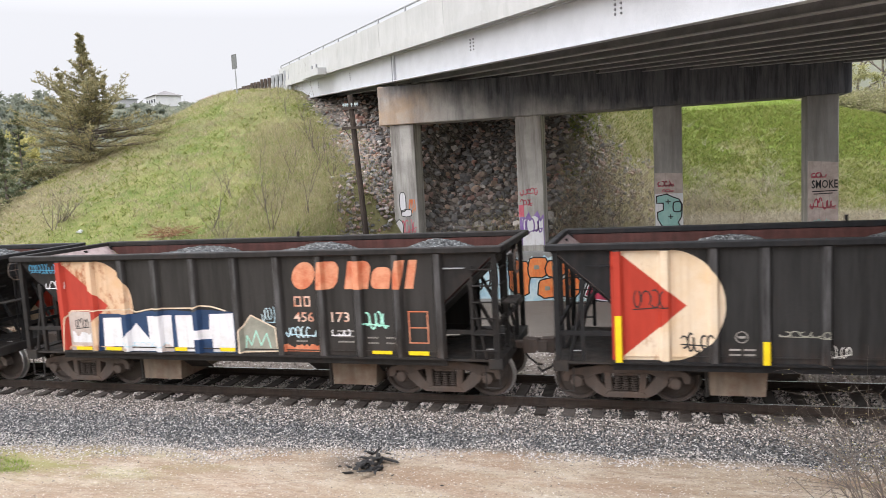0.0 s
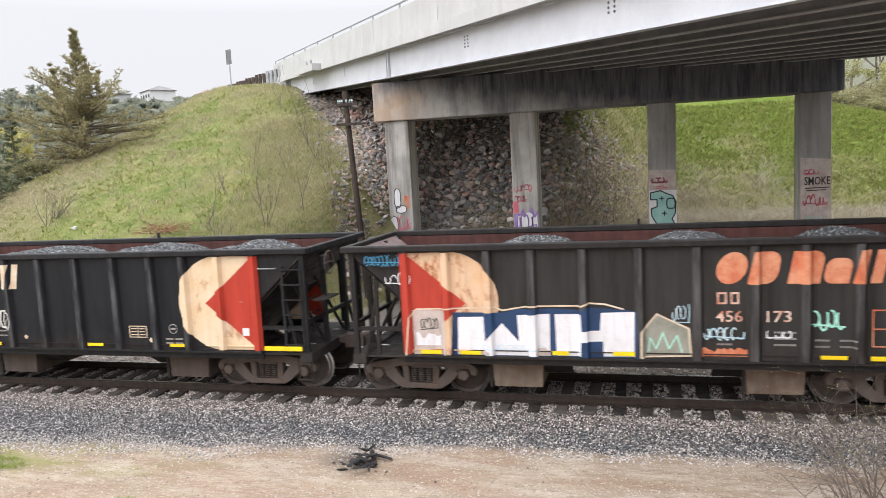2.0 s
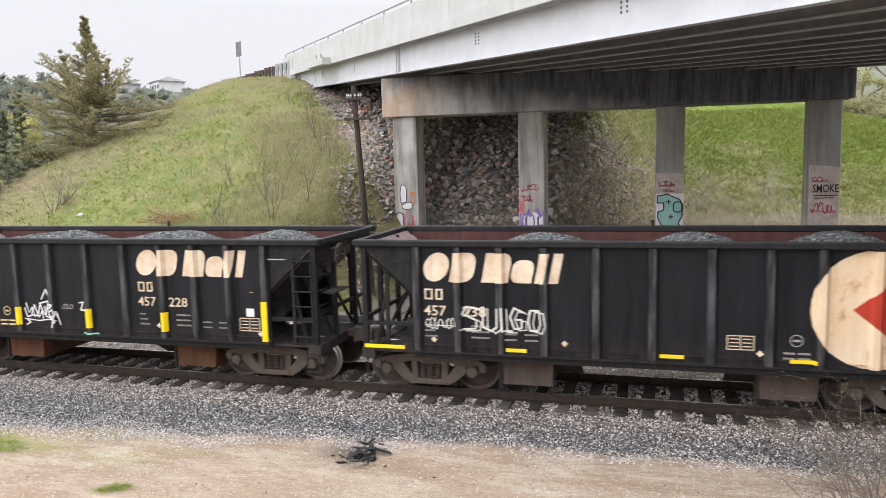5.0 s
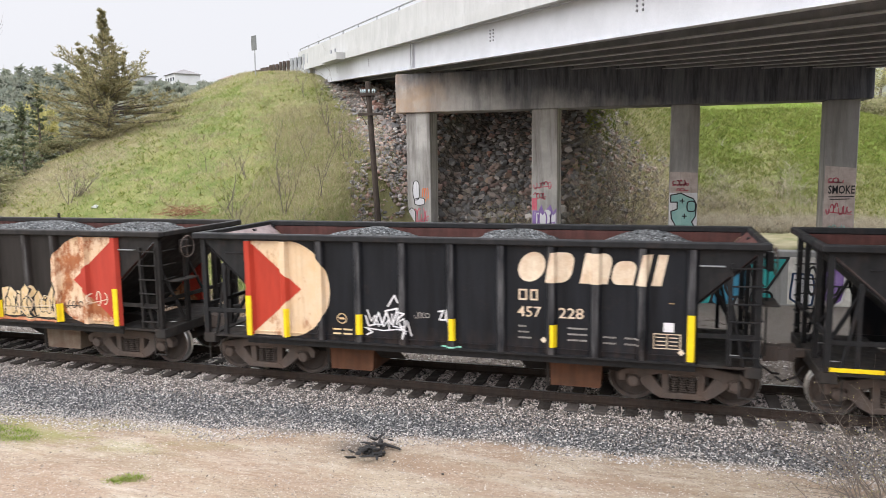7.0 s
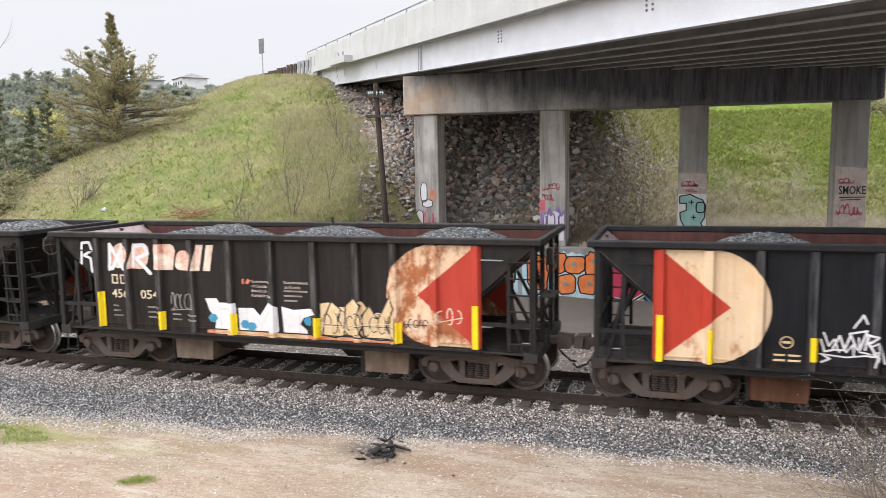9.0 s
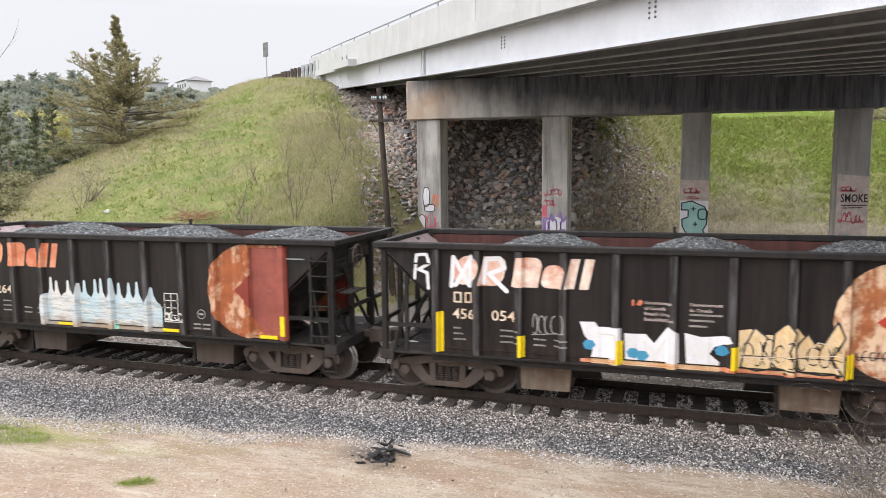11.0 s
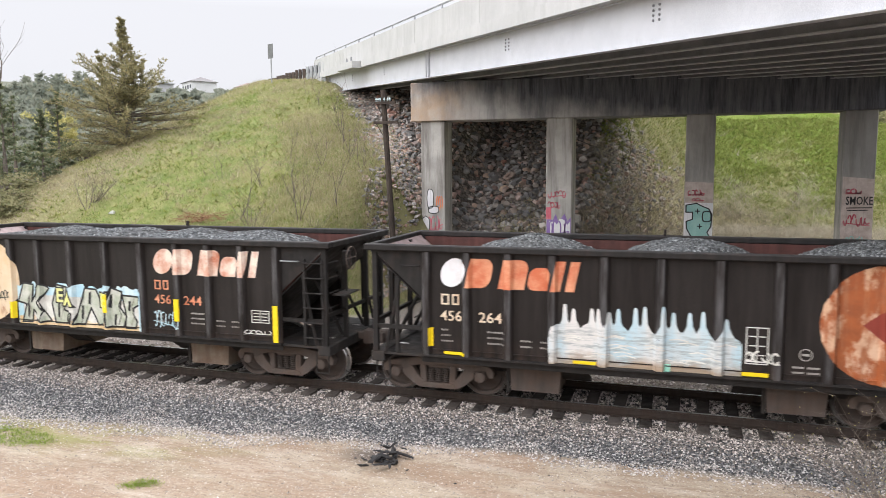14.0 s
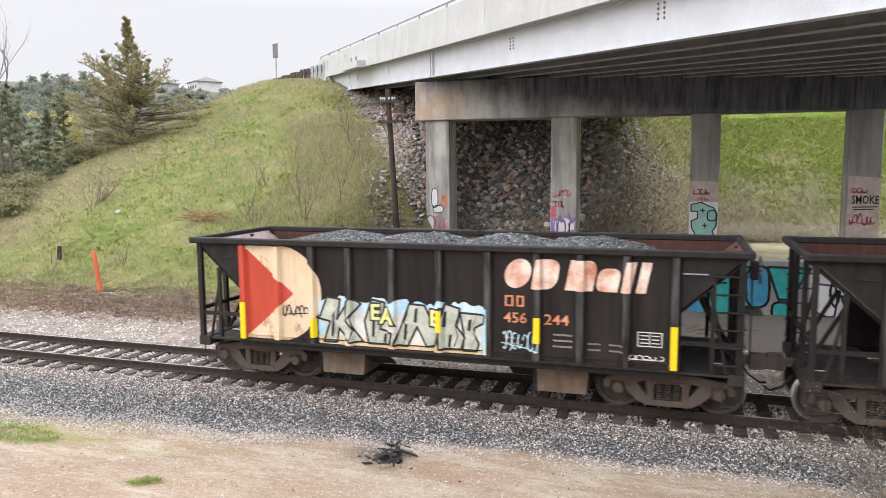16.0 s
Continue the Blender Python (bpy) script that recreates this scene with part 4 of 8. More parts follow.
def make_car(label, x0, paint, trim, load, chute):
    car = tagged(new("hopper_car"), label, "freight car", "train of hopper cars")
    for side in (-1, 1):
        y = sorted((side * SHEET, side * (SHEET - 0.025)))
        sheet = part("side_sheet", boxes((-HALF, HALF, *y, 0.96, 2.995)), paint, car)
        for x in STAKES:
            part("side_stake", stake_mesh(x, side), paint, sheet)
        bm = bmesh.new()
        ya = sorted((side * (SHEET - 0.06), side * (SHEET + 0.10)))
        box(bm, -HALF - 0.1, HALF + 0.1, *ya, 0.93, 0.965)
        yb = sorted((side * (SHEET + 0.012), side * (SHEET - 0.02)))
        box(bm, -HALF - 0.1, HALF + 0.1, *yb, 0.80, 0.93)
        part("side_sill", bm, trim, car)
        yc = sorted((side * (SHEET - 0.01), side * (SHEET + 0.022)))
        part("side_angle", boxes((-HALF, HALF, *yc, 1.055, 1.075)), paint, car)
        ya = sorted((side * (SHEET - 0.05), side * (SHEET + 0.12)))
        part("top_rail", boxes((-5.64, 5.64, *ya, 2.985, 3.11), bevel=0.02), trim, car)
        yi = sorted((side * (SHEET - 0.028), side * (SHEET - 0.045)))
        part("inner_lining", prism(bmesh.new(), [(-5.48, 2.985), (5.48, 2.985), (4.3, 1.92), (-4.3, 1.92)], *yi), M["interior"], car)
        # gusset plates at both ends of the side
        for k in (-1, 1):
            g = prism(bmesh.new(), [(k * 4.30, 2.995), (k * 5.50, 2.995), (k * 4.30, 1.90)], side * (SHEET - 0.015), side * (SHEET - 0.027))
            part("gusset_plate", g, trim, car)
    for k in (-1, 1):
        ring = [(k * 5.56, -1.45, 3.045), (k * 5.56, 1.45, 3.045), (k * 3.2, 1.45, 0.92), (k * 3.2, -1.45, 0.92)]
        ring = ring if k > 0 else ring[::-1]
        # pale sheet facing +x, dark one facing -x: light and shade given by colour
        part("slope_sheet", slab(bmesh.new(), ring, 0.015), M["slope"] if k < 0 else M["interior"], car, "worn pinkish sloping end sheet, coloured pale as if lit" if k < 0 else "rust-red sloping end sheet, coloured dark as if shaded")
        low = [Vector(p) + Vector((k * 0.03, 0, -0.03)) for p in ring]
        part("slope_backing", slab(bmesh.new(), low, 0.02), trim, car)
        part("end_rail", boxes((k * 5.58 - 0.06, k * 5.58 + 0.06, -1.45, 1.45, 2.99, 3.105), bevel=0.015), trim, car)
        for y in (-1.46, 1.46):
            part("corner_post", boxes((k * 5.46 - 0.05, k * 5.46 + 0.05, y - 0.05, y + 0.05, 0.95, 2.99)), trim, car)
            part("brace", tube(bmesh.new(), (k * 4.95, y, 2.42), (k * 5.25, y, 0.95), 0.035, sides=6), trim, car)
            part("upright", boxes((k * 5.0 - 0.035, k * 5.0 + 0.035, y - 0.035, y + 0.035, 0.95, 2.46)), trim, car)
        for y in (-0.55, 0.55):
            part("end_post", boxes((k * 5.48 - 0.045, k * 5.48 + 0.045, y - 0.05, y + 0.05, 0.95, 2.99)), trim, car)
            part("end_brace", tube(bmesh.new(), (k * 4.75, y, 2.2), (k * 5.40, y, 0.98), 0.04, sides=6), trim, car)
        part("end_sill", boxes((k * 5.42 - 0.14, k * 5.42 + 0.14, -1.5, 1.5, 0.74, 0.95), bevel=0.015), M["frame"], car)
        part("platform", boxes((min(k * 4.2, k * 5.3), max(k * 4.2, k * 5.3), -1.46, 1.46, 0.88, 0.925)), M["frame"], car)
        part("cross_bar", boxes((k * 5.46 - 0.03, k * 5.46 + 0.03, -1.42, 1.42, 1.52, 1.60)), trim, car)
        part("side_bar", boxes((min(k * 4.45, k * 5.42), max(k * 4.45, k * 5.42), -1.49, -1.44, 1.42, 1.50)), trim, car)
        for y in (-1.4, 1.4):
            bm = bmesh.new()
            for dx in (-0.14, 0.14):
                tube(bm, (k * 5.34 + dx, y, 0.8), (k * 5.34 + dx, y, 0.34), 0.014, sides=6)
            tube(bm, (k * 5.34 - 0.15, y, 0.35), (k * 5.34 + 0.15, y, 0.35), 0.016, sides=6)
            part("step", bm, M["frame"], car)
        cpl = part("coupler", SHARED["coupler"], M["truck"], car)
        cpl.rotation_euler = (0, 0, 0 if k > 0 else math.pi)
        hose = bmesh.new()
        pts = [(k * 5.6, 0.35 * k, 0.72), (k * 5.75, 0.35 * k, 0.50), (k * 5.95, 0.25 * k, 0.38), (k * 6.05, 0.1 * k, 0.42)]
        for p, q in zip(pts, pts[1:]):
            tube(hose, p, q, 0.022, sides=6)
        part("air_hose", hose, M["frame"], car)
        add_truck(car, k * 4.28)
        grab = bmesh.new()
        tube(grab, (k * 4.50, -1.56, 2.70), (k * 4.89, -1.56, 2.70), 0.014, sides=6)
        for x in (4.50, 4.89):
            tube(grab, (k * x, -1.50, 2.70), (k * x, -1.56, 2.70), 0.012, sides=5)
        part("grab_iron", grab, M["galv"] if k > 0 else trim, car, "pale steel grab iron" if k > 0 else "")
    # hand brake on the leading end
    wheel = bmesh.new()
    ring = [(5.78, -0.86 + 0.24 * math.cos(i * math.pi / 8), 2.72 + 0.24 * math.sin(i * math.pi / 8)) for i in range(16)]
    for p, q in zip(ring, ring[1:] + ring[:1]):
        tube(wheel, p, q, 0.014, sides=5)
    for i in range(0, 16, 4):
        tube(wheel, (5.74, -0.86, 2.72), ring[i], 0.01, sides=4)
    brake = part("hand_brake", boxes((5.62, 5.74, -0.98, -0.74, 2.55, 2.88), bevel=0.02), trim, car)
    part("brake_wheel", wheel, M["truck"], brake, "dull steel hand brake wheel")
    part("brake_rod", tube(bmesh.new(), (5.66, -0.86, 2.56), (5.66, -0.86, 1.0), 0.016, sides=6), trim, brake)
    part("brake_platform", boxes((5.55, 5.82, -1.3, -0.55, 1.98, 2.01)), M["frame"], car)
    # ladders stand at the right-hand end of each side
    for k in (1, -1):
        lad = part("ladder", boxes(*((min(k * x - 0.02, k * x + 0.02), max(k * x - 0.02, k * x + 0.02), *sorted((-k * 1.50, -k * 1.53)), 1.0, 2.75) for x in (5.02, 5.42))), trim, car)
        for i in range(6):
            z = 1.12 + i * 0.31
            part("rung", tube(bmesh.new(), (k * 5.0, -k * 1.56, z), (k * 5.46, -k * 1.56, z), 0.016, sides=6), trim, lad)
            part("rung", tube(bmesh.new(), (k * 5.54, -k * 1.42, z), (k * 5.54, -k * 1.0, z), 0.016, sides=6), trim, lad)
    part("centre_sill", boxes((-5.3, 5.3, -0.17, 0.17, 0.66, 0.92), bevel=0.01), M["frame"], car)
    for c in (-2.32, 2.32):
        bm = bmesh.new()
        prism(bm, [(c - 0.52, 0.93), (c + 0.52, 0.93), (c + 0.47, 0.22), (c - 0.47, 0.22)], -1.02, 1.02)
        ch = part("outlet_chute", bm, chute, car, "dusty grey outlet chute")
        part("chute_lip", boxes((c - 0.52, c + 0.52, -1.05, -1.022, 0.75, 0.93), (c - 0.56, c - 0.50, -1.045, -1.0, 0.2, 0.76)), M["frame"], ch)
        for k in (-1, 1):
            x = c + k * 0.75
            slope = [(x - 0.3, -1.35, 0.93), (x + 0.3, -1.35, 0.93), (x + 0.3, -0.6, 0.42), (x - 0.3, -0.6, 0.42)]
            part("hopper_sheet", slab(bmesh.new(), slope, 0.02), M["frame"], ch)
    part("floor_ridge", prism(bmesh.new(), [(-3.2, 0.93), (3.2, 0.93), (3.0, 0.99), (-3.0, 0.99)], -1.46, 1.46), M["frame"], car)
    part("brake_pipe", tube(bmesh.new(), (-3.4, -1.2, 0.88), (3.4, -1.2, 0.88), 0.03, sides=6), M["frame"], car)
    part("stone_load", load, M["load"], car, "grey crushed stone heaped in the hopper")
    for x in (-1.45, 1.45):
        part("cross_tie", tube(bmesh.new(), (x, -1.46, 2.75), (x, 1.46, 2.75), 0.045, sides=8), M["interior"], car)
    part("rail_peg", boxes((-0.03, 0.03, 1.45, 1.5, 3.111, 3.24)), trim, car)
    car.location = (x0 + HALF, 0, 0)
    return car


def lettering(car, x, big, small, number, words=True):
    """Company lettering as plain slanted blocks, its small repeat, the car's number and stencil lines."""
    if big:
        bm = bmesh.new()
        for dx, w, h, hole in ((0.0, 0.50, 0.56, 0), (0.55, 0.46, 0.56, 1), (1.18, 0.50, 0.56, 2), (1.72, 0.40, 0.43, 3), (2.18, 0.17, 0.56, 4), (2.44, 0.17, 0.56, 4)):
            plain_mark(bm, x + dx, 2.31, w, h, 0.2, hole)
        on_side(car, "company_lettering", bm, PAINT[big], 2)
    bm = frame_lines(x + 0.06, x + 0.22, 1.96, 2.17, 0.032)
    frame_lines(x + 0.28, x + 0.42, 1.96, 2.17, 0.032, bm)
    on_side(car, "small_lettering", bm, PAINT[small], 2)
    a, b = number
    on_side(car, "car_number", text_shape(a, x + 0.04, 1.65, 0.28, 0.002, 1.05), PAINT[small], 2)
    on_side(car, "car_number", text_shape(b, x + 0.80, 1.65, 0.28, 0.002, 1.12), PAINT[small], 2)
    bm = bmesh.new()
    rows = [(0.06, 0.20 + 0.05 * i, 1.45 - 0.11 * i) for i in range(3)] + [(0.98, 1.32, 1.45 - 0.11 * i) for i in range(3)]
    rows += [(1.62, 1.84, 1.32 - 0.11 * i) for i in range(2)] + [(2.0, 2.24, 1.32 - 0.11 * i) for i in range(2)]
    for u0, u1, z in rows:
        u = u0
        while u < u1:
            w = min(0.035, u1 - u)
            quad(x + u, x + u + w, z, z + 0.034, bm)
            u += w + 0.016
    tagged(on_side(car, "stencil_lines", bm, PAINT["stencil"], 2), kind="stuff")


def reflectors(car, *rows):
    for x0, x1, z0, z1 in rows:
        m = M["yellow"]
        if abs((x0 + x1) / 2) > HALF + 0.15:
            part("reflector", boxes((x0, x1, -1.62, -1.60, z0, z1)), m, car, "yellow reflective strip")
        else:
            on_side(car, "reflector", quad(x0, x1, z0, z1), m, 9, "yellow reflective strip")


def data_panel(car, x0, x1, z0, z1, paint, halves=2):
    bm = frame_lines(x0, x1, z0, z1, 0.018)
    for i in range(3):
        z = z0 + (z1 - z0) * (0.25 + 0.25 * i)
        quad(x0 + 0.05, x0 + (x1 - x0) * 0.45, z - 0.01, z + 0.01, bm)
        quad(x0 + (x1 - x0) * 0.58, x1 - 0.05, z - 0.01, z + 0.01, bm)
    quad((x0 + x1) / 2 - 0.008, (x0 + x1) / 2 + 0.008, z0, z1, bm)
    on_side(car, "data_panel", bm, PAINT[paint], 2)


def roundel(car, x, paint="stencil"):
    bm = stroke(bmesh.new(), [(x + 0.1 * math.cos(i * math.pi / 6), 1.42 + 0.1 * math.sin(i * math.pi / 6)) for i in range(12)], 0.016, True)
    quad(x - 0.06, x + 0.06, 1.40, 1.44, bm)
    for i in range(2):
        quad(x - 0.2, x - 0.02, 1.18 - 0.09 * i, 1.215 - 0.09 * i, bm)
        quad(x + 0.03, x + 0.22, 1.18 - 0.09 * i, 1.215 - 0.09 * i, bm)
    quad(4.0, 4.1, 2.0, 2.01, bm)
    tagged(on_side(car, "stencil_lines", bm, PAINT[paint], 2), kind="stuff")


def ragged(x0, x1, z0, z1, amp, n, seed):
    """A sprayed field with an uneven upper edge."""
    rnd = random.Random(seed)
    top = [(x0 + (x1 - x0) * i / n, z1 + rnd.uniform(-amp, amp)) for i in range(n + 1)]
    return poly(bmesh.new(), [(x0, z0)] + top + [(x1, z0)])


def outlined(car, pts, fill, line, w, layer, name="graffiti"):
    on_side(car, name, poly(bmesh.new(), pts), PAINT[fill], layer)
    on_side(car, name, stroke(bmesh.new(), pts, w, True), PAINT[line], layer + 1)


DARK, BROWN = (0.0042, 0.0048, 0.0066), (0.0095, 0.0074, 0.0067)
RED, RUST = (0.42, 0.05, 0.03), (0.50, 0.17, 0.06)
CREAM = (0.70, 0.58, 0.43)
TRIM_DARK = steel("black_car_trim", (0.009, 0.009, 0.010), (0.04, 0.026, 0.02), 0.4, 0.6)
TRIM_BROWN = steel("brown_black_car_trim", (0.013, 0.0115, 0.011), (0.045, 0.028, 0.021), 0.45, 0.65)
CHUTE_RUST = steel("rusty_brown_chute_plate", (0.10, 0.045, 0.025), (0.06, 0.04, 0.03), 0.6, 0.8)
CARS = []


def enlist(label, x0, paint, trim, load, chute):
    car = make_car(label, x0, paint, trim, load, chute)
    CARS.append((car, x0 + HALF))
    return car


def last_car():
    car = enlist("brown-black hopper car with grey and blue graffiti lettering", -8.84,
                 car_paint("side_paint_pale_red", BROWN, -1, CREAM, RUST, 0.34, (0.52, 0.075, 0.045)), TRIM_BROWN, load_mesh(1, (-2.9, -1.0, 0.9, 2.7), 3.10, 1.9), M["chute"])
    lettering(car, 1.25, "mixed", "faded", ("456", "244"))
    reflectors(car, (-4.42, -4.30, 0.98, 1.76), (-2.76, -2.64, 1.10, 1.50), (-0.05, 0.06, 1.38, 1.80), (1.87, 1.99, 1.29, 1.78), (4.31, 4.43, 0.98, 1.76))
    data_panel(car, 3.74, 4.17, 1.35, 1.62, "dullwhite")
    on_side(car, "graffiti", ragged(-2.62, 0.96, 1.0, 1.93, 0.08, 44, 4), PAINT["skyblue"], 2)
    on_side(car, "graffiti", ragged(-2.6, 0.9, 0.98, 1.14, 0.05, 26, 5), PAINT["tan"], 3)
    blocks = (
        [(-2.5, 1.02), (-2.35, 1.45), (-2.6, 1.5), (-2.42, 1.95), (-2.12, 1.92), (-2.2, 1.5), (-1.9, 1.96), (-1.66, 1.85), (-1.98, 1.5), (-1.62, 1.08), (-1.9, 1.04), (-2.15, 1.32), (-2.2, 1.03)],
        [(-1.58, 1.5), (-1.42, 1.95), (-1.14, 1.9), (-1.24, 1.36), (-0.98, 1.3), (-1.02, 1.06), (-1.5, 1.05)],
        [(-0.95, 1.05), (-0.62, 1.9), (-0.3, 1.88), (-0.12, 1.5), (0.02, 1.86), (0.2, 1.8), (-0.08, 1.1), (-0.26, 1.06), (-0.46, 1.45), (-0.66, 1.05)],
        [(0.0, 1.04), (0.0, 1.5), (0.12, 1.94), (0.42, 1.86), (0.36, 1.5), (0.52, 1.3), (0.44, 1.06)],
        [(0.48, 1.04), (0.5, 1.36), (0.42, 1.78), (0.92, 1.76), (0.9, 1.6), (0.72, 1.5), (0.7, 1.38), (0.8, 1.2), (0.76, 1.04)],
    )
    on_side(car, "graffiti", ragged(-2.45, 0.86, 1.03, 1.66, 0.09, 18, 41), PAINT["dullwhite"], 3)
    for i, pts in enumerate(blocks):
        outlined(car, pts, "letterfill", "black", 0.042, 4 + 2 * (i % 2))
    shade = bmesh.new()
    for x, z, h in ((-2.3, 1.15, 0.5), (-2.0, 1.6, 0.25), (-1.4, 1.2, 0.45), (-0.72, 1.2, 0.3), (-0.5, 1.55, 0.28), (0.1, 1.5, 0.3), (0.2, 1.1, 0.25), (0.6, 1.45, 0.22), (-1.15, 1.1, 0.18)):
        poly(shade, [(x - 0.03, z), (x + 0.03, z - 0.03), (x + 0.06, z + h), (x + 0.0, z + h * 0.9)])
    on_side(car, "graffiti", shade, PAINT["black"], 7)
    for i, (x, z) in enumerate(((-2.3, 1.1), (-1.9, 1.1), (-1.35, 1.12), (-0.75, 1.1), (-0.1, 1.15), (0.3, 1.1), (0.65, 1.1))):
        on_side(car, "graffiti", stroke(bmesh.new(), [(x, z), (x + 0.08, z + 0.22), (x + 0.02, z + 0.44), (x + 0.10, z + 0.62)], 0.02), PAINT["black" if i % 2 else "greengrey"], 8)
    for x, z, ch in ((-1.46, 1.55, "E"), (-1.24, 1.48, "A"), (-0.2, 1.5, "E")):
        on_side(car, "graffiti", text_shape(ch, x, z, 0.44, 0.045), PAINT["black"], 8)
        on_side(car, "graffiti", text_shape(ch, x, z, 0.44, 0.012), PAINT["lime"], 9)
    on_side(car, "graffiti", scribble(3, 1.25, 1.95, 1.1, 1.5, 0.022, 7), PAINT["skyblue"], 3)
    on_side(car, "graffiti", scribble(8, -3.45, -2.85, 1.5, 1.75, 0.025, 6), PAINT["black"], 3)
    on_side(car, "graffiti", scribble(9, 3.6, 4.2, 1.1, 1.2, 0.018, 5), PAINT["dullwhite"], 3)
    return car


def car_splash():
    car = enlist("brown-black hopper car with white dripping graffiti and rusted disc", 3.2,
                 car_paint("side_paint_rusted", BROWN, 1, (0.62, 0.42, 0.30), (0.46, 0.13, 0.04), 0.72, (0.25, 0.05, 0.035)), TRIM_BROWN, load_mesh(2, (-2.64, 0.47, 3.75), 3.14, 1.65), M["truck"])
    lettering(car, -4.13, "faded", "cream", ("456", "264"))
    on_side(car, "company_lettering", plain_mark(bmesh.new(), -4.13, 2.31, 0.50, 0.56, 0.2), PAINT["white"], 3)
    reflectors(car, (-4.31, -4.23, 1.13, 1.50), (-4.01, -3.58, 0.985, 1.045), (-1.52, -1.10, 0.985, 1.045), (1.37, 1.79, 0.99, 1.06), (3.80, 4.22, 0.985, 1.06), (4.34, 4.44, 1.08, 1.50))
    data_panel(car, 1.42, 1.78, 1.2, 1.85, "dullwhite")
    roundel(car, 2.36)
    on_side(car, "repainted_panel", poly(bmesh.new(), [(3.62, 2.90), (4.46, 2.92), (4.46, 0.985), (3.98, 0.985), (3.62, 1.46)]), PAINT["oxide"], 2, "repainted dull red panel")
    rnd = random.Random(5)
    on_side(car, "graffiti", ragged(-1.96, 1.36, 0.97, 1.56, 0.06, 26, 7), PAINT["splash"], 2)
    for i, (x0, x1) in enumerate(((-1.98, -1.3), (-1.4, -0.98), (-0.98, -0.5), (-0.6, -0.02), (0.0, 0.5), (0.45, 0.95), (0.9, 1.36))):
        pts = blob_ring(x0, x1, 1.0 + rnd.uniform(-0.02, 0.04), 1.68 + rnd.uniform(-0.06, 0.08), i, 16, 0.06)
        on_side(car, "graffiti", poly(bmesh.new(), pts), PAINT["splash"], 3 + i % 2)
    drips = bmesh.new()
    for x, z in ((-1.68, 2.11), (-1.52, 2.03), (-1.19, 2.05), (-1.07, 2.05), (-0.88, 2.0), (-0.72, 2.07), (-0.42, 2.10), (-0.26, 2.13), (0.06, 2.16), (0.23, 2.05), (0.50, 2.06), (0.72, 2.09), (1.10, 1.98)):
        poly(drips, [(x - 0.20, 1.55), (x + 0.20, 1.55), (x + 0.11, 1.68), (x + 0.05, 1.80), (x + 0.03, z - 0.06), (x + 0.012, z - 0.02), (x - 0.02, z - 0.02), (x - 0.035, z - 0.08), (x - 0.05, 1.79), (x - 0.11, 1.67)])
    on_side(car, "graffiti", drips, PAINT["splash"], 5)
    on_side(car, "graffiti", quad(0.09, 0.19, 0.93, 1.1), PAINT["mint"], 6)
    lines = bmesh.new()
    for i in range(26):
        x, z = rnd.uniform(-1.7, 1.0), rnd.uniform(1.1, 1.55)
        stroke(lines, [(x, z), (x + 0.15, z + 0.025), (x + 0.32, z - 0.01)], 0.022)
    on_side(car, "graffiti", lines, PAINT["dullwhite"], 6)
    on_side(car, "graffiti", scribble(31, 1.42, 1.95, 1.22, 1.45, 0.03, 4), PAINT["dullwhite"], 3)
    return car


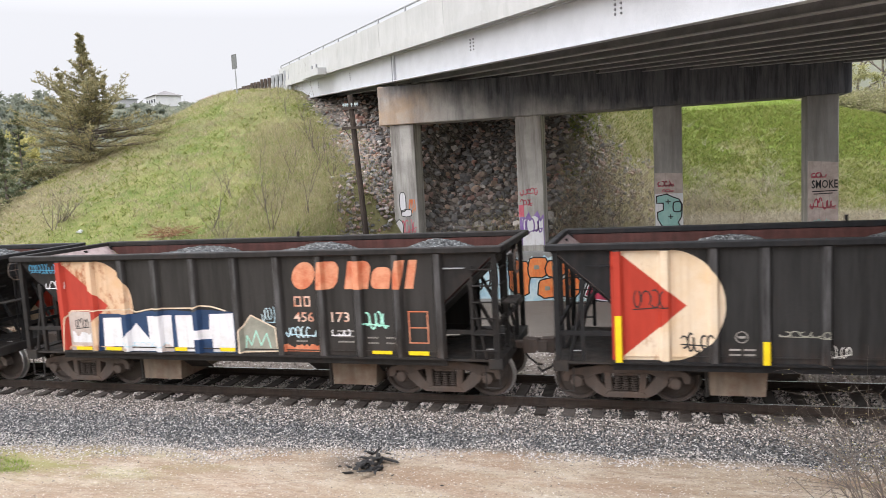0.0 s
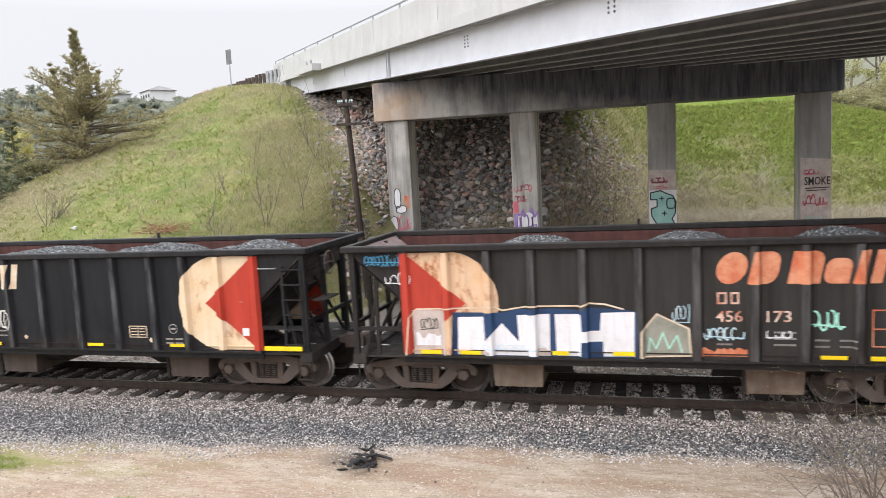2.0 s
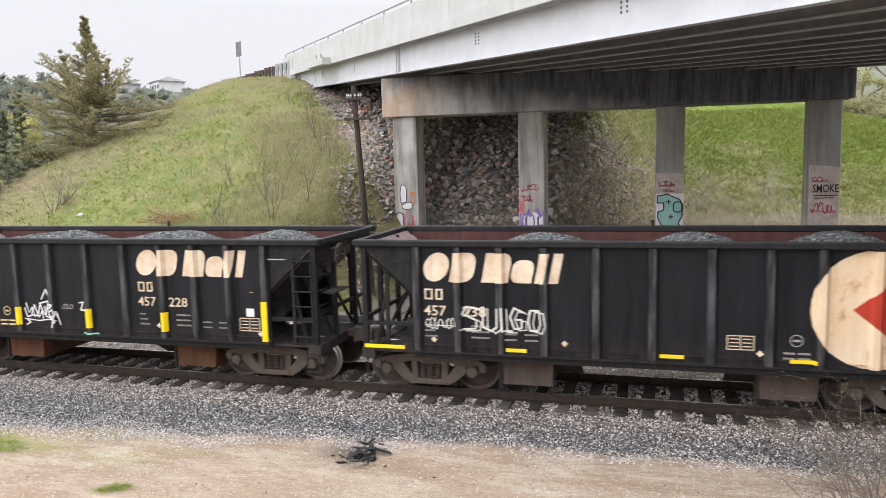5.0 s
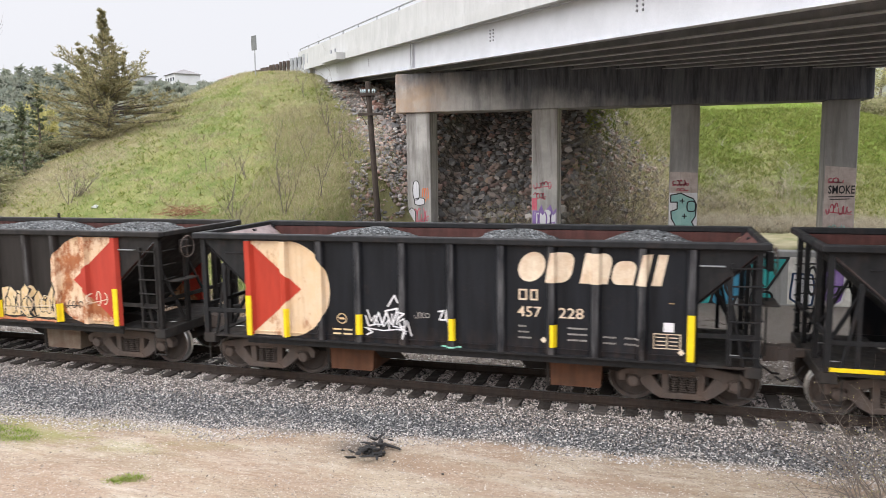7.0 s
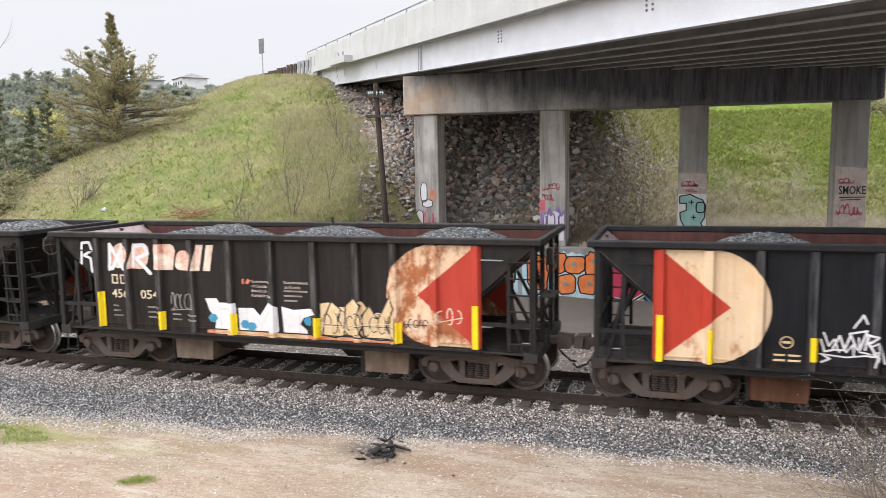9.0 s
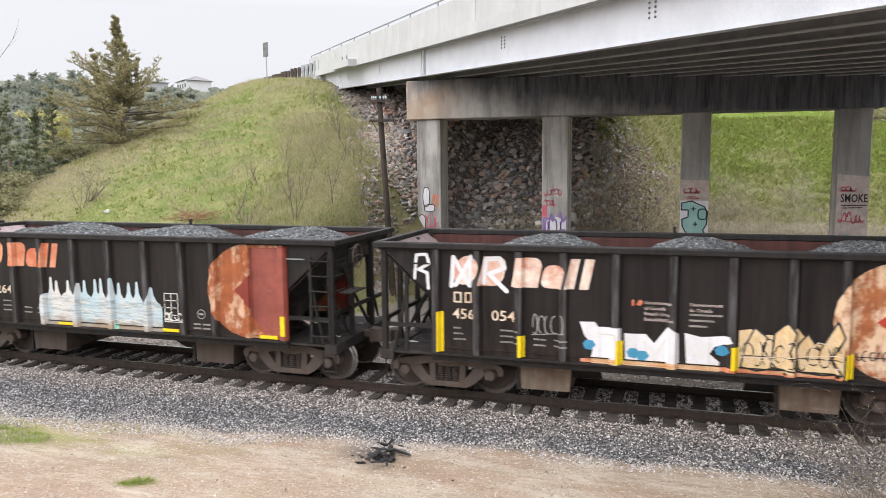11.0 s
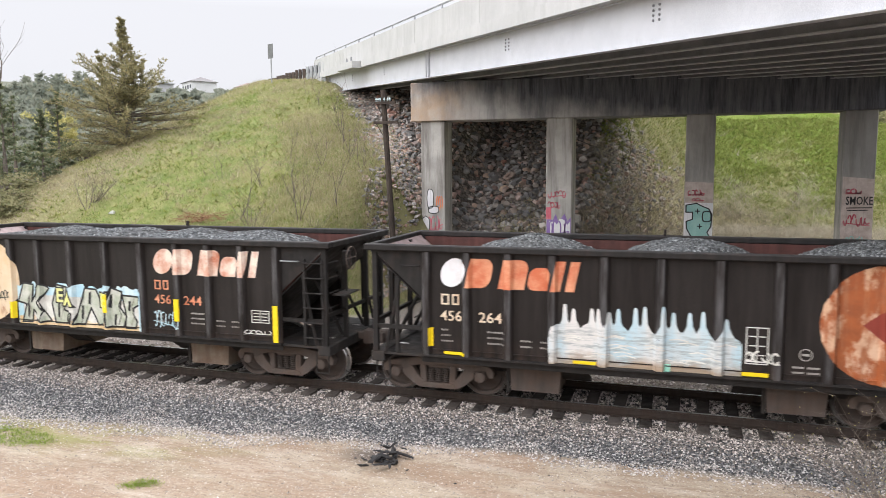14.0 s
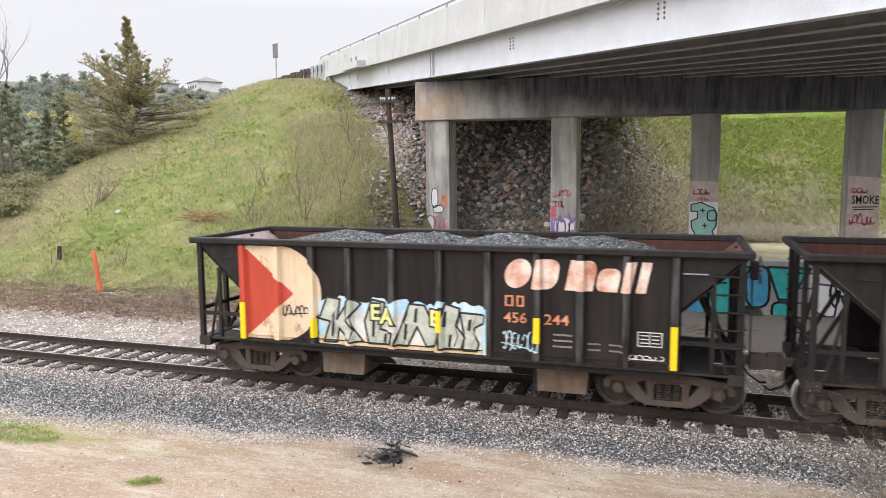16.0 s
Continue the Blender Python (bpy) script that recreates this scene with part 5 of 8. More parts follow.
def car_tan():
    car = enlist("brown-black hopper car with white and tan graffiti along its foot", 15.28,
                 car_paint("side_paint_rust_spotted", BROWN, 1, (0.72, 0.55, 0.40), RUST, 0.58, (0.46, 0.055, 0.035)), TRIM_BROWN, load_mesh(3, (-2.5, 0.5, 3.5), 3.10, 1.5), M["chute"])
    lettering(car, -4.08, "mixed", "cream", ("456", "054"))
    reflectors(car, (-4.34, -4.22, 0.99, 1.78), (-2.75, -2.63, 0.99, 1.40), (-0.96, -0.84, 0.98, 1.42), (0.98, 1.10, 1.02, 1.43), (2.75, 2.87, 1.0, 1.42), (4.32, 4.44, 0.99, 1.83))
    first = stroke(bmesh.new(), [(-4.80, 2.40), (-4.76, 2.86), (-4.56, 2.88), (-4.50, 2.70), (-4.72, 2.58), (-4.54, 2.52), (-4.52, 2.22)], 0.06)
    part("graffiti", placed_flat(first, 0, -1.535, 0), PAINT["white"], car)
    for pts in ([(-4.06, 2.28), (-4.02, 2.84), (-3.70, 2.30), (-3.66, 2.86), (-3.86, 2.5), (-3.98, 2.3)], [(-3.42, 2.36), (-3.38, 2.82), (-3.12, 2.84), (-3.02, 2.66), (-3.32, 2.54), (-2.98, 2.22)]):
        on_side(car, "graffiti", stroke(bmesh.new(), pts, 0.085), PAINT["white"], 4)
    on_side(car, "graffiti", poly(bmesh.new(), [(-1.62, 1.72), (-1.34, 1.73), (-1.28, 1.64), (-0.88, 1.65), (-0.87, 1.53), (-0.88, 1.05), (-1.41, 1.05), (-1.36, 1.3), (-1.52, 1.45)]), PAINT["white"], 2)
    on_side(car, "graffiti", poly(bmesh.new(), [(-0.82, 1.55), (-0.66, 1.55), (-0.45, 1.56), (-0.3, 1.4), (-0.07, 1.72), (0.11, 1.60), (0.13, 1.05), (-0.8, 1.05)]), PAINT["white"], 2)
    on_side(car, "graffiti", poly(bmesh.new(), [(0.21, 1.62), (0.49, 1.56), (0.94, 1.61), (1.0, 1.5), (0.71, 1.4), (0.63, 1.27), (0.79, 1.14), (0.79, 1.05), (0.25, 1.05)]), PAINT["white"], 2)
    for line in ([(-0.48, 1.41), (-0.29, 1.12), (-0.11, 1.48)], [(-1.3, 1.5), (-1.0, 1.52), (-0.92, 1.3)], [(0.35, 1.45), (0.45, 1.2), (0.6, 1.45)]):
        on_side(car, "graffiti", stroke(bmesh.new(), line, 0.03), PAINT["dullwhite"], 3)
    on_side(car, "graffiti", ragged(-1.40, 0.8, 0.965, 1.07, 0.02, 24, 61), PAINT["tan"], 3)
    on_side(car, "graffiti", ragged(1.1, 2.72, 1.0, 1.66, 0.16, 9, 19), PAINT["tan"], 3)
    on_side(car, "graffiti", scribble(62, 1.15, 2.7, 1.08, 1.6, 0.02, 9), PAINT["black"], 6)
    on_side(car, "graffiti", scribble(63, 1.15, 2.7, 1.1, 1.7, 0.016, 7), PAINT["cream"], 7)
    for x, z in ((-1.44, 1.3), (-0.66, 1.2), (-0.5, 1.16), (0.83, 1.34)):
        on_side(car, "graffiti", poly(bmesh.new(), [(x + 0.12 * math.cos(i), z + 0.1 * math.sin(i)) for i in range(6)]), PAINT["blue"], 3)
    on_side(car, "graffiti", ragged(-1.6, 2.7, 0.975, 1.05, 0.03, 30, 3), PAINT["faded"], 3)
    for pts in ([(1.14, 1.08), (1.2, 1.45), (1.35, 1.78), (1.55, 1.62), (1.5, 1.4), (1.7, 1.1), (1.4, 1.03)],
                [(1.62, 1.1), (1.66, 1.7), (1.86, 1.9), (2.0, 1.72), (1.9, 1.4), (2.02, 1.06)],
                [(2.05, 1.06), (2.0, 1.5), (2.18, 1.72), (2.36, 1.45), (2.62, 1.94), (2.72, 1.7), (2.55, 1.3), (2.7, 1.06), (2.4, 1.03)]):
        outlined(car, pts, "tan", "black", 0.03, 4)
    bm = bmesh.new()
    for i in range(3):
        quad(0.28, 0.82 - 0.12 * (i % 3), 1.93 - 0.1 * i, 1.965 - 0.1 * i, bm)
    tagged(on_side(car, "stencil_lines", bm, PAINT["stencil"], 2), kind="stuff")
    for x, z, words in ((-0.48, 2.10, "Government"), (-0.48, 2.0, "of Canada"), (-0.48, 1.90, "Branch Line"), (-0.48, 1.80, "Rehabilitation"), (0.28, 2.10, "Gouvernement"), (0.28, 2.0, "du Canada")):
        on_side(car, "stencilled_words", text_shape(words, x, z, 0.085, 0.001, 1.05), PAINT["pinkgrey"], 2)
    on_side(car, "painted_emblem", poly(quad(-0.70, -0.66, 2.06, 2.17), [(-0.63, 2.08), (-0.55, 2.06), (-0.5, 2.14), (-0.56, 2.18)]), PAINT["faded"], 2)
    on_side(car, "graffiti", scribble(14, -2.5, -1.9, 1.4, 1.85, 0.022, 5), PAINT["stencil"], 2)
    on_side(car, "graffiti", scribble(15, 3.6, 4.1, 1.4, 1.75, 0.025, 3), PAINT["cream"], 2)
    on_side(car, "graffiti", scribble(16, 2.9, 3.4, 1.3, 1.5, 0.02, 5), PAINT["black"], 2)
    return car


def car_clean():
    car = enlist("black hopper car with crisp cream lettering and a white sprayed tag", 27.37,
                 car_paint("side_paint_crisp", DARK, -1, (0.70, 0.55, 0.39), (0.55, 0.22, 0.09), 0.36, (0.46, 0.05, 0.028)), TRIM_DARK, load_mesh(4, (-2.46, 0.87, 3.6), 3.06, 1.4), CHUTE_RUST)
    lettering(car, 1.25, "cream", "cream", ("457", "228"))
    reflectors(car, (-4.42, -4.30, 0.98, 1.82), (-3.56, -3.46, 0.98, 1.58), (-1.95, -1.83, 1.13, 1.54), (-0.03, 0.09, 1.12, 1.55), (1.91, 2.03, 1.11, 1.53), (4.31, 4.44, 1.0, 1.83))
    data_panel(car, 3.74, 4.21, 1.18, 1.46, "cream")
    on_side(car, "painted_square", quad(3.91, 4.09, 1.49, 1.66), PAINT["white"], 2)
    for x, z in ((1.78, 1.22), (4.22, 1.13)):
        on_side(car, "painted_diamond", poly(bmesh.new(), [(x, z - 0.06), (x + 0.06, z), (x, z + 0.06), (x - 0.06, z)]), PAINT["cream"], 2)
    roundel(car, -2.3, "tan")
    bm = bmesh.new()
    for pts in ([(-1.78, 1.5), (-1.72, 1.3), (-1.58, 1.34)], [(-1.6, 1.36), (-1.5, 1.58), (-1.42, 1.34), (-1.56, 1.34)], [(-1.42, 1.36), (-1.34, 1.6), (-1.24, 1.36)], [(-1.36, 1.62), (-1.1, 1.68), (-1.2, 1.36)],
                [(-1.12, 1.36), (-1.08, 1.62), (-0.94, 1.6), (-1.08, 1.48), (-0.92, 1.2)], [(-1.3, 1.72), (-1.16, 1.94), (-1.1, 1.80)], [(-1.76, 1.12), (-1.64, 1.18), (-1.74, 1.24)], [(-0.98, 1.1), (-0.9, 1.45), (-0.82, 1.15)]):
        stroke(bm, pts, 0.034)
    for pts in ([(-1.74, 1.62), (-1.66, 1.40), (-1.58, 1.52), (-1.50, 1.30)], [(-1.46, 1.46), (-1.40, 1.30), (-1.30, 1.44), (-1.28, 1.24)], [(-1.22, 1.56), (-1.20, 1.32), (-1.06, 1.30)], [(-1.04, 1.44), (-0.94, 1.50), (-0.92, 1.36), (-1.02, 1.32), (-0.90, 1.24)], [(-1.80, 1.26), (-1.40, 1.22), (-0.98, 1.28)]):
        stroke(bm, pts, 0.026)
    on_side(car, "graffiti", bm, PAINT["white"], 3)
    on_side(car, "graffiti", stroke(bmesh.new(), [(-0.26, 1.66), (-0.16, 1.68), (-0.24, 1.5), (-0.12, 1.5), (-0.1, 1.7), (-0.06, 1.48)], 0.03), PAINT["white"], 3)
    on_side(car, "graffiti", scribble(19, -0.75, -0.45, 1.5, 1.64, 0.014, 4), PAINT["stencil"], 3)
    on_side(car, "graffiti", quad(-0.2, 0.2, 0.967, 1.0), PAINT["mint"], 3)
    return car


def car_scrawl():
    car = enlist("black hopper car with cream lettering and white scrawl under it", 39.38,
                 car_paint("side_paint_cream", DARK, 1, (0.71, 0.575, 0.42), (0.55, 0.27, 0.13), 0.28, (0.45, 0.05, 0.03)), TRIM_DARK, load_mesh(5, (-2.21, 0.8, 3.42), 3.05, 1.3), M["truck"])
    lettering(car, -4.28, "cream", "cream", ("457", "238"))
    reflectors(car, (-5.44, -4.62, 0.99, 1.06), (-2.64, -2.25, 1.0, 1.07), (0.13, 0.54, 1.02, 1.09), (2.25, 2.66, 1.03, 1.10), (4.56, 5.40, 1.01, 1.10))
    data_panel(car, 1.24, 1.69, 1.22, 1.48, "cream")
    for x, z in ((1.78, 1.17), (-1.55, 1.2), (-4.05, 1.18)):
        on_side(car, "painted_diamond", poly(bmesh.new(), [(x, z - 0.06), (x + 0.06, z), (x, z + 0.06), (x - 0.06, z)]), PAINT["cream"], 2)
    roundel(car, 2.35)
    on_side(car, "painted_square", quad(4.02, 4.17, 1.29, 1.45), PAINT["white"], 2)
    tag = bmesh.new()
    for pts in ([(-3.14, 1.80), (-3.40, 1.84), (-3.48, 1.70), (-3.20, 1.58), (-3.22, 1.42), (-3.50, 1.40)], [(-3.08, 1.84), (-3.08, 1.46), (-2.92, 1.38), (-2.80, 1.48), (-2.80, 1.82)], [(-2.72, 1.84), (-2.70, 1.40), (-2.52, 1.40)],
                [(-2.34, 1.76), (-2.48, 1.84), (-2.56, 1.66), (-2.48, 1.44), (-2.34, 1.46), (-2.34, 1.62), (-2.44, 1.62)], [(-2.22, 1.60), (-2.18, 1.80), (-2.02, 1.80), (-1.98, 1.56), (-2.04, 1.42), (-2.18, 1.42), (-2.22, 1.60)]):
        stroke(tag, pts, 0.036)
        stroke(tag, [(u + 0.09, v - 0.03) for u, v in pts], 0.022)
    on_side(car, "graffiti", tag, PAINT["dullwhite"], 3)
    on_side(car, "graffiti", scribble(22, -4.2, -3.62, 1.38, 1.62, 0.02, 7), PAINT["dullwhite"], 3)
    return car


def car_block():
    car = enlist("black hopper car with big white and blue block-letter graffiti", 51.39,
                 car_paint("side_paint_rust_washed", (0.017, 0.0155, 0.0145), -1, (0.66, 0.48, 0.34), (0.50, 0.14, 0.045), 0.50, (0.46, 0.055, 0.035)), TRIM_BROWN, load_mesh(6, (-2.14, 0.96, 3.75), 3.02, 1.3), M["chute"])
    lettering(car, 1.25, "faded", "mixed", ("456", "173"))
    reflectors(car, (-4.12, -3.70, 0.985, 1.06), (-3.33, -2.92, 0.985, 1.06), (-1.57, -1.27, 1.0, 1.08), (-0.47, -0.09, 1.01, 1.09), (2.95, 3.36, 1.01, 1.08), (3.71, 4.12, 1.0, 1.08))
    on_side(car, "graffiti", quad(-4.26, -3.60, 0.97, 1.84), PAINT["pinkgrey"], 2)
    on_side(car, "graffiti", ragged(-4.2, -3.7, 1.15, 1.35, 0.06, 8, 2), PAINT["white"], 3)
    on_side(car, "graffiti", scribble(41, -4.1, -3.75, 1.45, 1.7, 0.02, 5), PAINT["black"], 3)
    on_side(car, "graffiti", poly(bmesh.new(), [(-3.49, 0.97), (-3.45, 1.80), (-2.5, 1.80), (-2.24, 1.86), (-1.54, 1.88), (-1.02, 1.85), (-0.9, 1.90), (-0.28, 1.86), (-0.04, 1.83), (-0.03, 0.97)]), PAINT["navy"], 2)
    w = poly(bmesh.new(), [(-3.38, 0.98), (-3.35, 1.71), (-2.85, 1.72), (-2.83, 1.26), (-2.50, 1.60), (-2.19, 1.25), (-2.21, 1.75), (-1.60, 1.78), (-1.61, 0.98)])
    on_side(car, "graffiti", w, PAINT["white"], 3)
    h = poly(bmesh.new(), [(-1.49, 0.99), (-1.51, 1.77), (-1.03, 1.78), (-1.02, 1.46), (-0.70, 1.47), (-0.67, 1.80), (-0.08, 1.82), (-0.10, 0.99), (-0.64, 0.99), (-0.65, 1.27), (-1.03, 1.26), (-1.04, 0.99)])
    on_side(car, "graffiti", h, PAINT["white"], 3)
    on_side(car, "graffiti", scribble(48, -2.9, -1.7, 1.06, 1.2, 0.012, 8), PAINT["skyblue"], 4)
    on_side(car, "graffiti", ragged(-3.37, -2.75, 0.985, 1.06, 0.03, 12, 12), PAINT["pinkgrey"], 4)
    on_side(car, "graffiti", ragged(-1.85, -1.62, 0.985, 1.12, 0.04, 5, 13), PAINT["pinkgrey"], 4)
    line = stroke(bmesh.new(), [(-4.40, 0.97), (-4.31, 1.71), (-4.18, 1.86), (-3.3, 1.88), (-2.63, 1.91), (-2.48, 1.84), (-2.2, 1.89), (-2.01, 1.92), (-1.02, 1.93), (-0.89, 1.98), (-0.6, 1.96), (-0.28, 1.87)], 0.03)
    on_side(car, "graffiti", line, PAINT["cream"], 4)
    house = [(0.02, 1.0), (0.03, 1.45), (0.30, 1.78), (0.84, 1.52), (0.87, 1.03)]
    outlined(car, house, "greengrey", "cream", 0.03, 2)
    on_side(car, "graffiti", stroke(bmesh.new(), [(0.15, 1.1), (0.18, 1.35), (0.28, 1.15), (0.4, 1.45), (0.5, 1.15), (0.64, 1.4), (0.72, 1.1)], 0.025), PAINT["mint"], 4)
    on_side(car, "graffiti", scribble(42, 2.8, 3.32, 1.5, 1.92, 0.035, 4), PAINT["mint"], 3)
    on_side(car, "graffiti", scribble(43, 1.08, 1.75, 1.32, 1.55, 0.025, 6), PAINT["skyblue"], 3)
    on_side(car, "graffiti", scribble(44, 2.1, 2.5, 1.35, 1.52, 0.025, 3), PAINT["white"], 3)
    on_side(car, "graffiti", scribble(45, 0.56, 0.86, 1.62, 2.0, 0.016, 4), PAINT["skyblue"], 3)
    on_side(car, "graffiti", ragged(1.05, 1.8, 1.03, 1.16, 0.05, 14, 6), PAINT["faded"], 2)
    bm = frame_lines(3.73, 4.13, 1.23, 1.87, 0.022)
    quad(3.75, 4.11, 1.53, 1.55, bm)
    on_side(car, "data_panel", bm, PAINT["faded"], 2)
    for dx, col, s in ((-1.15, "blue", 46), (-0.75, "white", 47)):
        part("graffiti", placed_flat(scribble(s, 0, 0.7 if s == 46 else 0.5, 0, 0.24, 0.02, 9 if s == 46 else 4), -4.37 + dx + 0.35, -1.535, 2.70 if s == 46 else 2.34), PAINT[col], car)
    return car


def placed_flat(bm, x, y, z):
    for v in bm.verts:
        v.co = (v.co.x + x, y, v.co.z + z)
    return bm


def car_front():
    car = enlist("black hopper car with a pale half disc and red wedge", 63.45,
                 car_paint("side_paint_chipped", (0.015, 0.0145, 0.0145), -1, (0.70, 0.59, 0.46), (0.52, 0.28, 0.15), 0.26, (0.45, 0.05, 0.03)), TRIM_DARK, load_mesh(7, (-2.2, 0.9, 3.5), 2.97, 1.4), M["chute"])
    reflectors(car, (-4.42, -4.30, 0.96, 1.81), (-1.97, -1.85, 0.96, 1.37))
    on_side(car, "graffiti", scribble(51, -4.1, -3.5, 1.9, 2.3, 0.025, 4), PAINT["black"], 2)
    on_side(car, "graffiti", scribble(52, -3.3, -2.75, 1.15, 1.5, 0.03, 5), PAINT["black"], 2)
    roundel(car, -2.3)
    on_side(car, "graffiti", scribble(53, -0.9, -0.6, 1.05, 1.3, 0.016, 4), PAINT["dullwhite"], 2)
    on_side(car, "graffiti", scribble(54, -1.7, -0.9, 1.42, 1.55, 0.02, 5), PAINT["greengrey"], 2)
    return car


for build in (last_car, car_splash, car_tan, car_clean, car_scrawl, car_block, car_front):
    build()

# ---- stones, ties, rocks ----
def island_tones(name, tones, rough=0.85, bump=0.4, thin=False):
    """Many small pieces in one mesh; each piece takes its own tone. thin: light shines through, as through leaves."""
    k = Nodes(name)
    ramp = k.n.new("ShaderNodeValToRGB")
    ramp.color_ramp.interpolation = "LINEAR"
    els = ramp.color_ramp.elements
    while len(els) < len(tones):
        els.new(0.5)
    for i, (e, t) in enumerate(zip(els, tones)):
        e.position, e.color = i / (len(tones) - 1), (*t, 1)
    k.l.new(k.random(True), ramp.inputs[0])
    c = k.mix(0.35, ramp.outputs[0], k.mix(k.noise(35, 3), (0.15, 0.15, 0.15), (0.9, 0.9, 0.9)), "OVERLAY")
    mat = k.done(c, rough, 0, k.noise(25, 4) if bump else None, bump, 0.01, 0.35)
    if thin:
        glow, both = k.n.new("ShaderNodeBsdfTranslucent"), k.n.new("ShaderNodeMixShader")
        k.put(glow.inputs["Color"], c)
        both.inputs[0].default_value = 0.5
        k.l.new(k.bsdf.outputs[0], both.inputs[1])
        k.l.new(glow.outputs[0], both.inputs[2])
        k.l.new(both.outputs[0], k.n["Material Output"].inputs["Surface"])
    return mat


def single_tones(name, tones):
    """The same for pieces that are objects of their own."""
    k = Nodes(name)
    ramp = k.n.new("ShaderNodeValToRGB")
    els = ramp.color_ramp.elements
    while len(els) < len(tones):
        els.new(0.5)
    for i, (e, t) in enumerate(zip(els, tones)):
        e.position, e.color = i / (len(tones) - 1), (*t, 1)
    k.l.new(k.random(), ramp.inputs[0])
    c = k.mix(k.ramp(k.noise(6, 5), 0.4, 0.7, 0, 0.5), ramp.outputs[0], (0.10, 0.09, 0.08))
    c = k.mix(0.4, c, k.mix(k.noise(40, 3), (0.15, 0.15, 0.15), (0.9, 0.9, 0.9)), "OVERLAY")
    return k.done(c, 0.9, 0, k.noise(18, 5), 0.5, 0.02, 0.3)


def stuff_mesh(name, verts, faces, material, label, category, smooth=False):
    me = bpy.data.meshes.new(name)
    me.from_pydata(np.asarray(verts).tolist(), [], np.asarray(faces).tolist())
    me.materials.append(material)
    return tagged(new(name, me), label, category, kind="stuff")


OCTA = np.array([(1, 0, 0), (0, 1, 0), (-1, 0, 0), (0, -1, 0), (0, 0, 1), (0, 0, -1)], float)
OCTA_F = np.array([(0, 1, 4), (1, 2, 4), (2, 3, 4), (3, 0, 4), (1, 0, 5), (2, 1, 5), (3, 2, 5), (0, 3, 5)])


def stone_field(name, spots, sizes, seed, material, label, category="gravel"):
    """Small broken stones: jittered eight-sided lumps at the given spots."""
    rs = np.random.RandomState(seed)
    n = len(spots)
    a = rs.uniform(0, 6.28, n)
    base = OCTA[None] * rs.uniform(0.6, 1.25, (n, 6, 1)) + rs.uniform(-0.3, 0.3, (n, 6, 3))
    base *= np.stack([rs.uniform(0.8, 1.3, n), rs.uniform(0.7, 1.1, n), rs.uniform(0.55, 0.9, n)], 1)[:, None]
    ca, sa = np.cos(a)[:, None], np.sin(a)[:, None]
    x, y = base[..., 0] * ca - base[..., 1] * sa, base[..., 0] * sa + base[..., 1] * ca
    v = np.stack([x, y, base[..., 2]], 2) * np.asarray(sizes)[:, None, None] + np.asarray(spots)[:, None]
    f = OCTA_F[None] + 6 * np.arange(n)[:, None, None]
    return stuff_mesh(name, v.reshape(-1, 3), f.reshape(-1, 3), material, label, category)


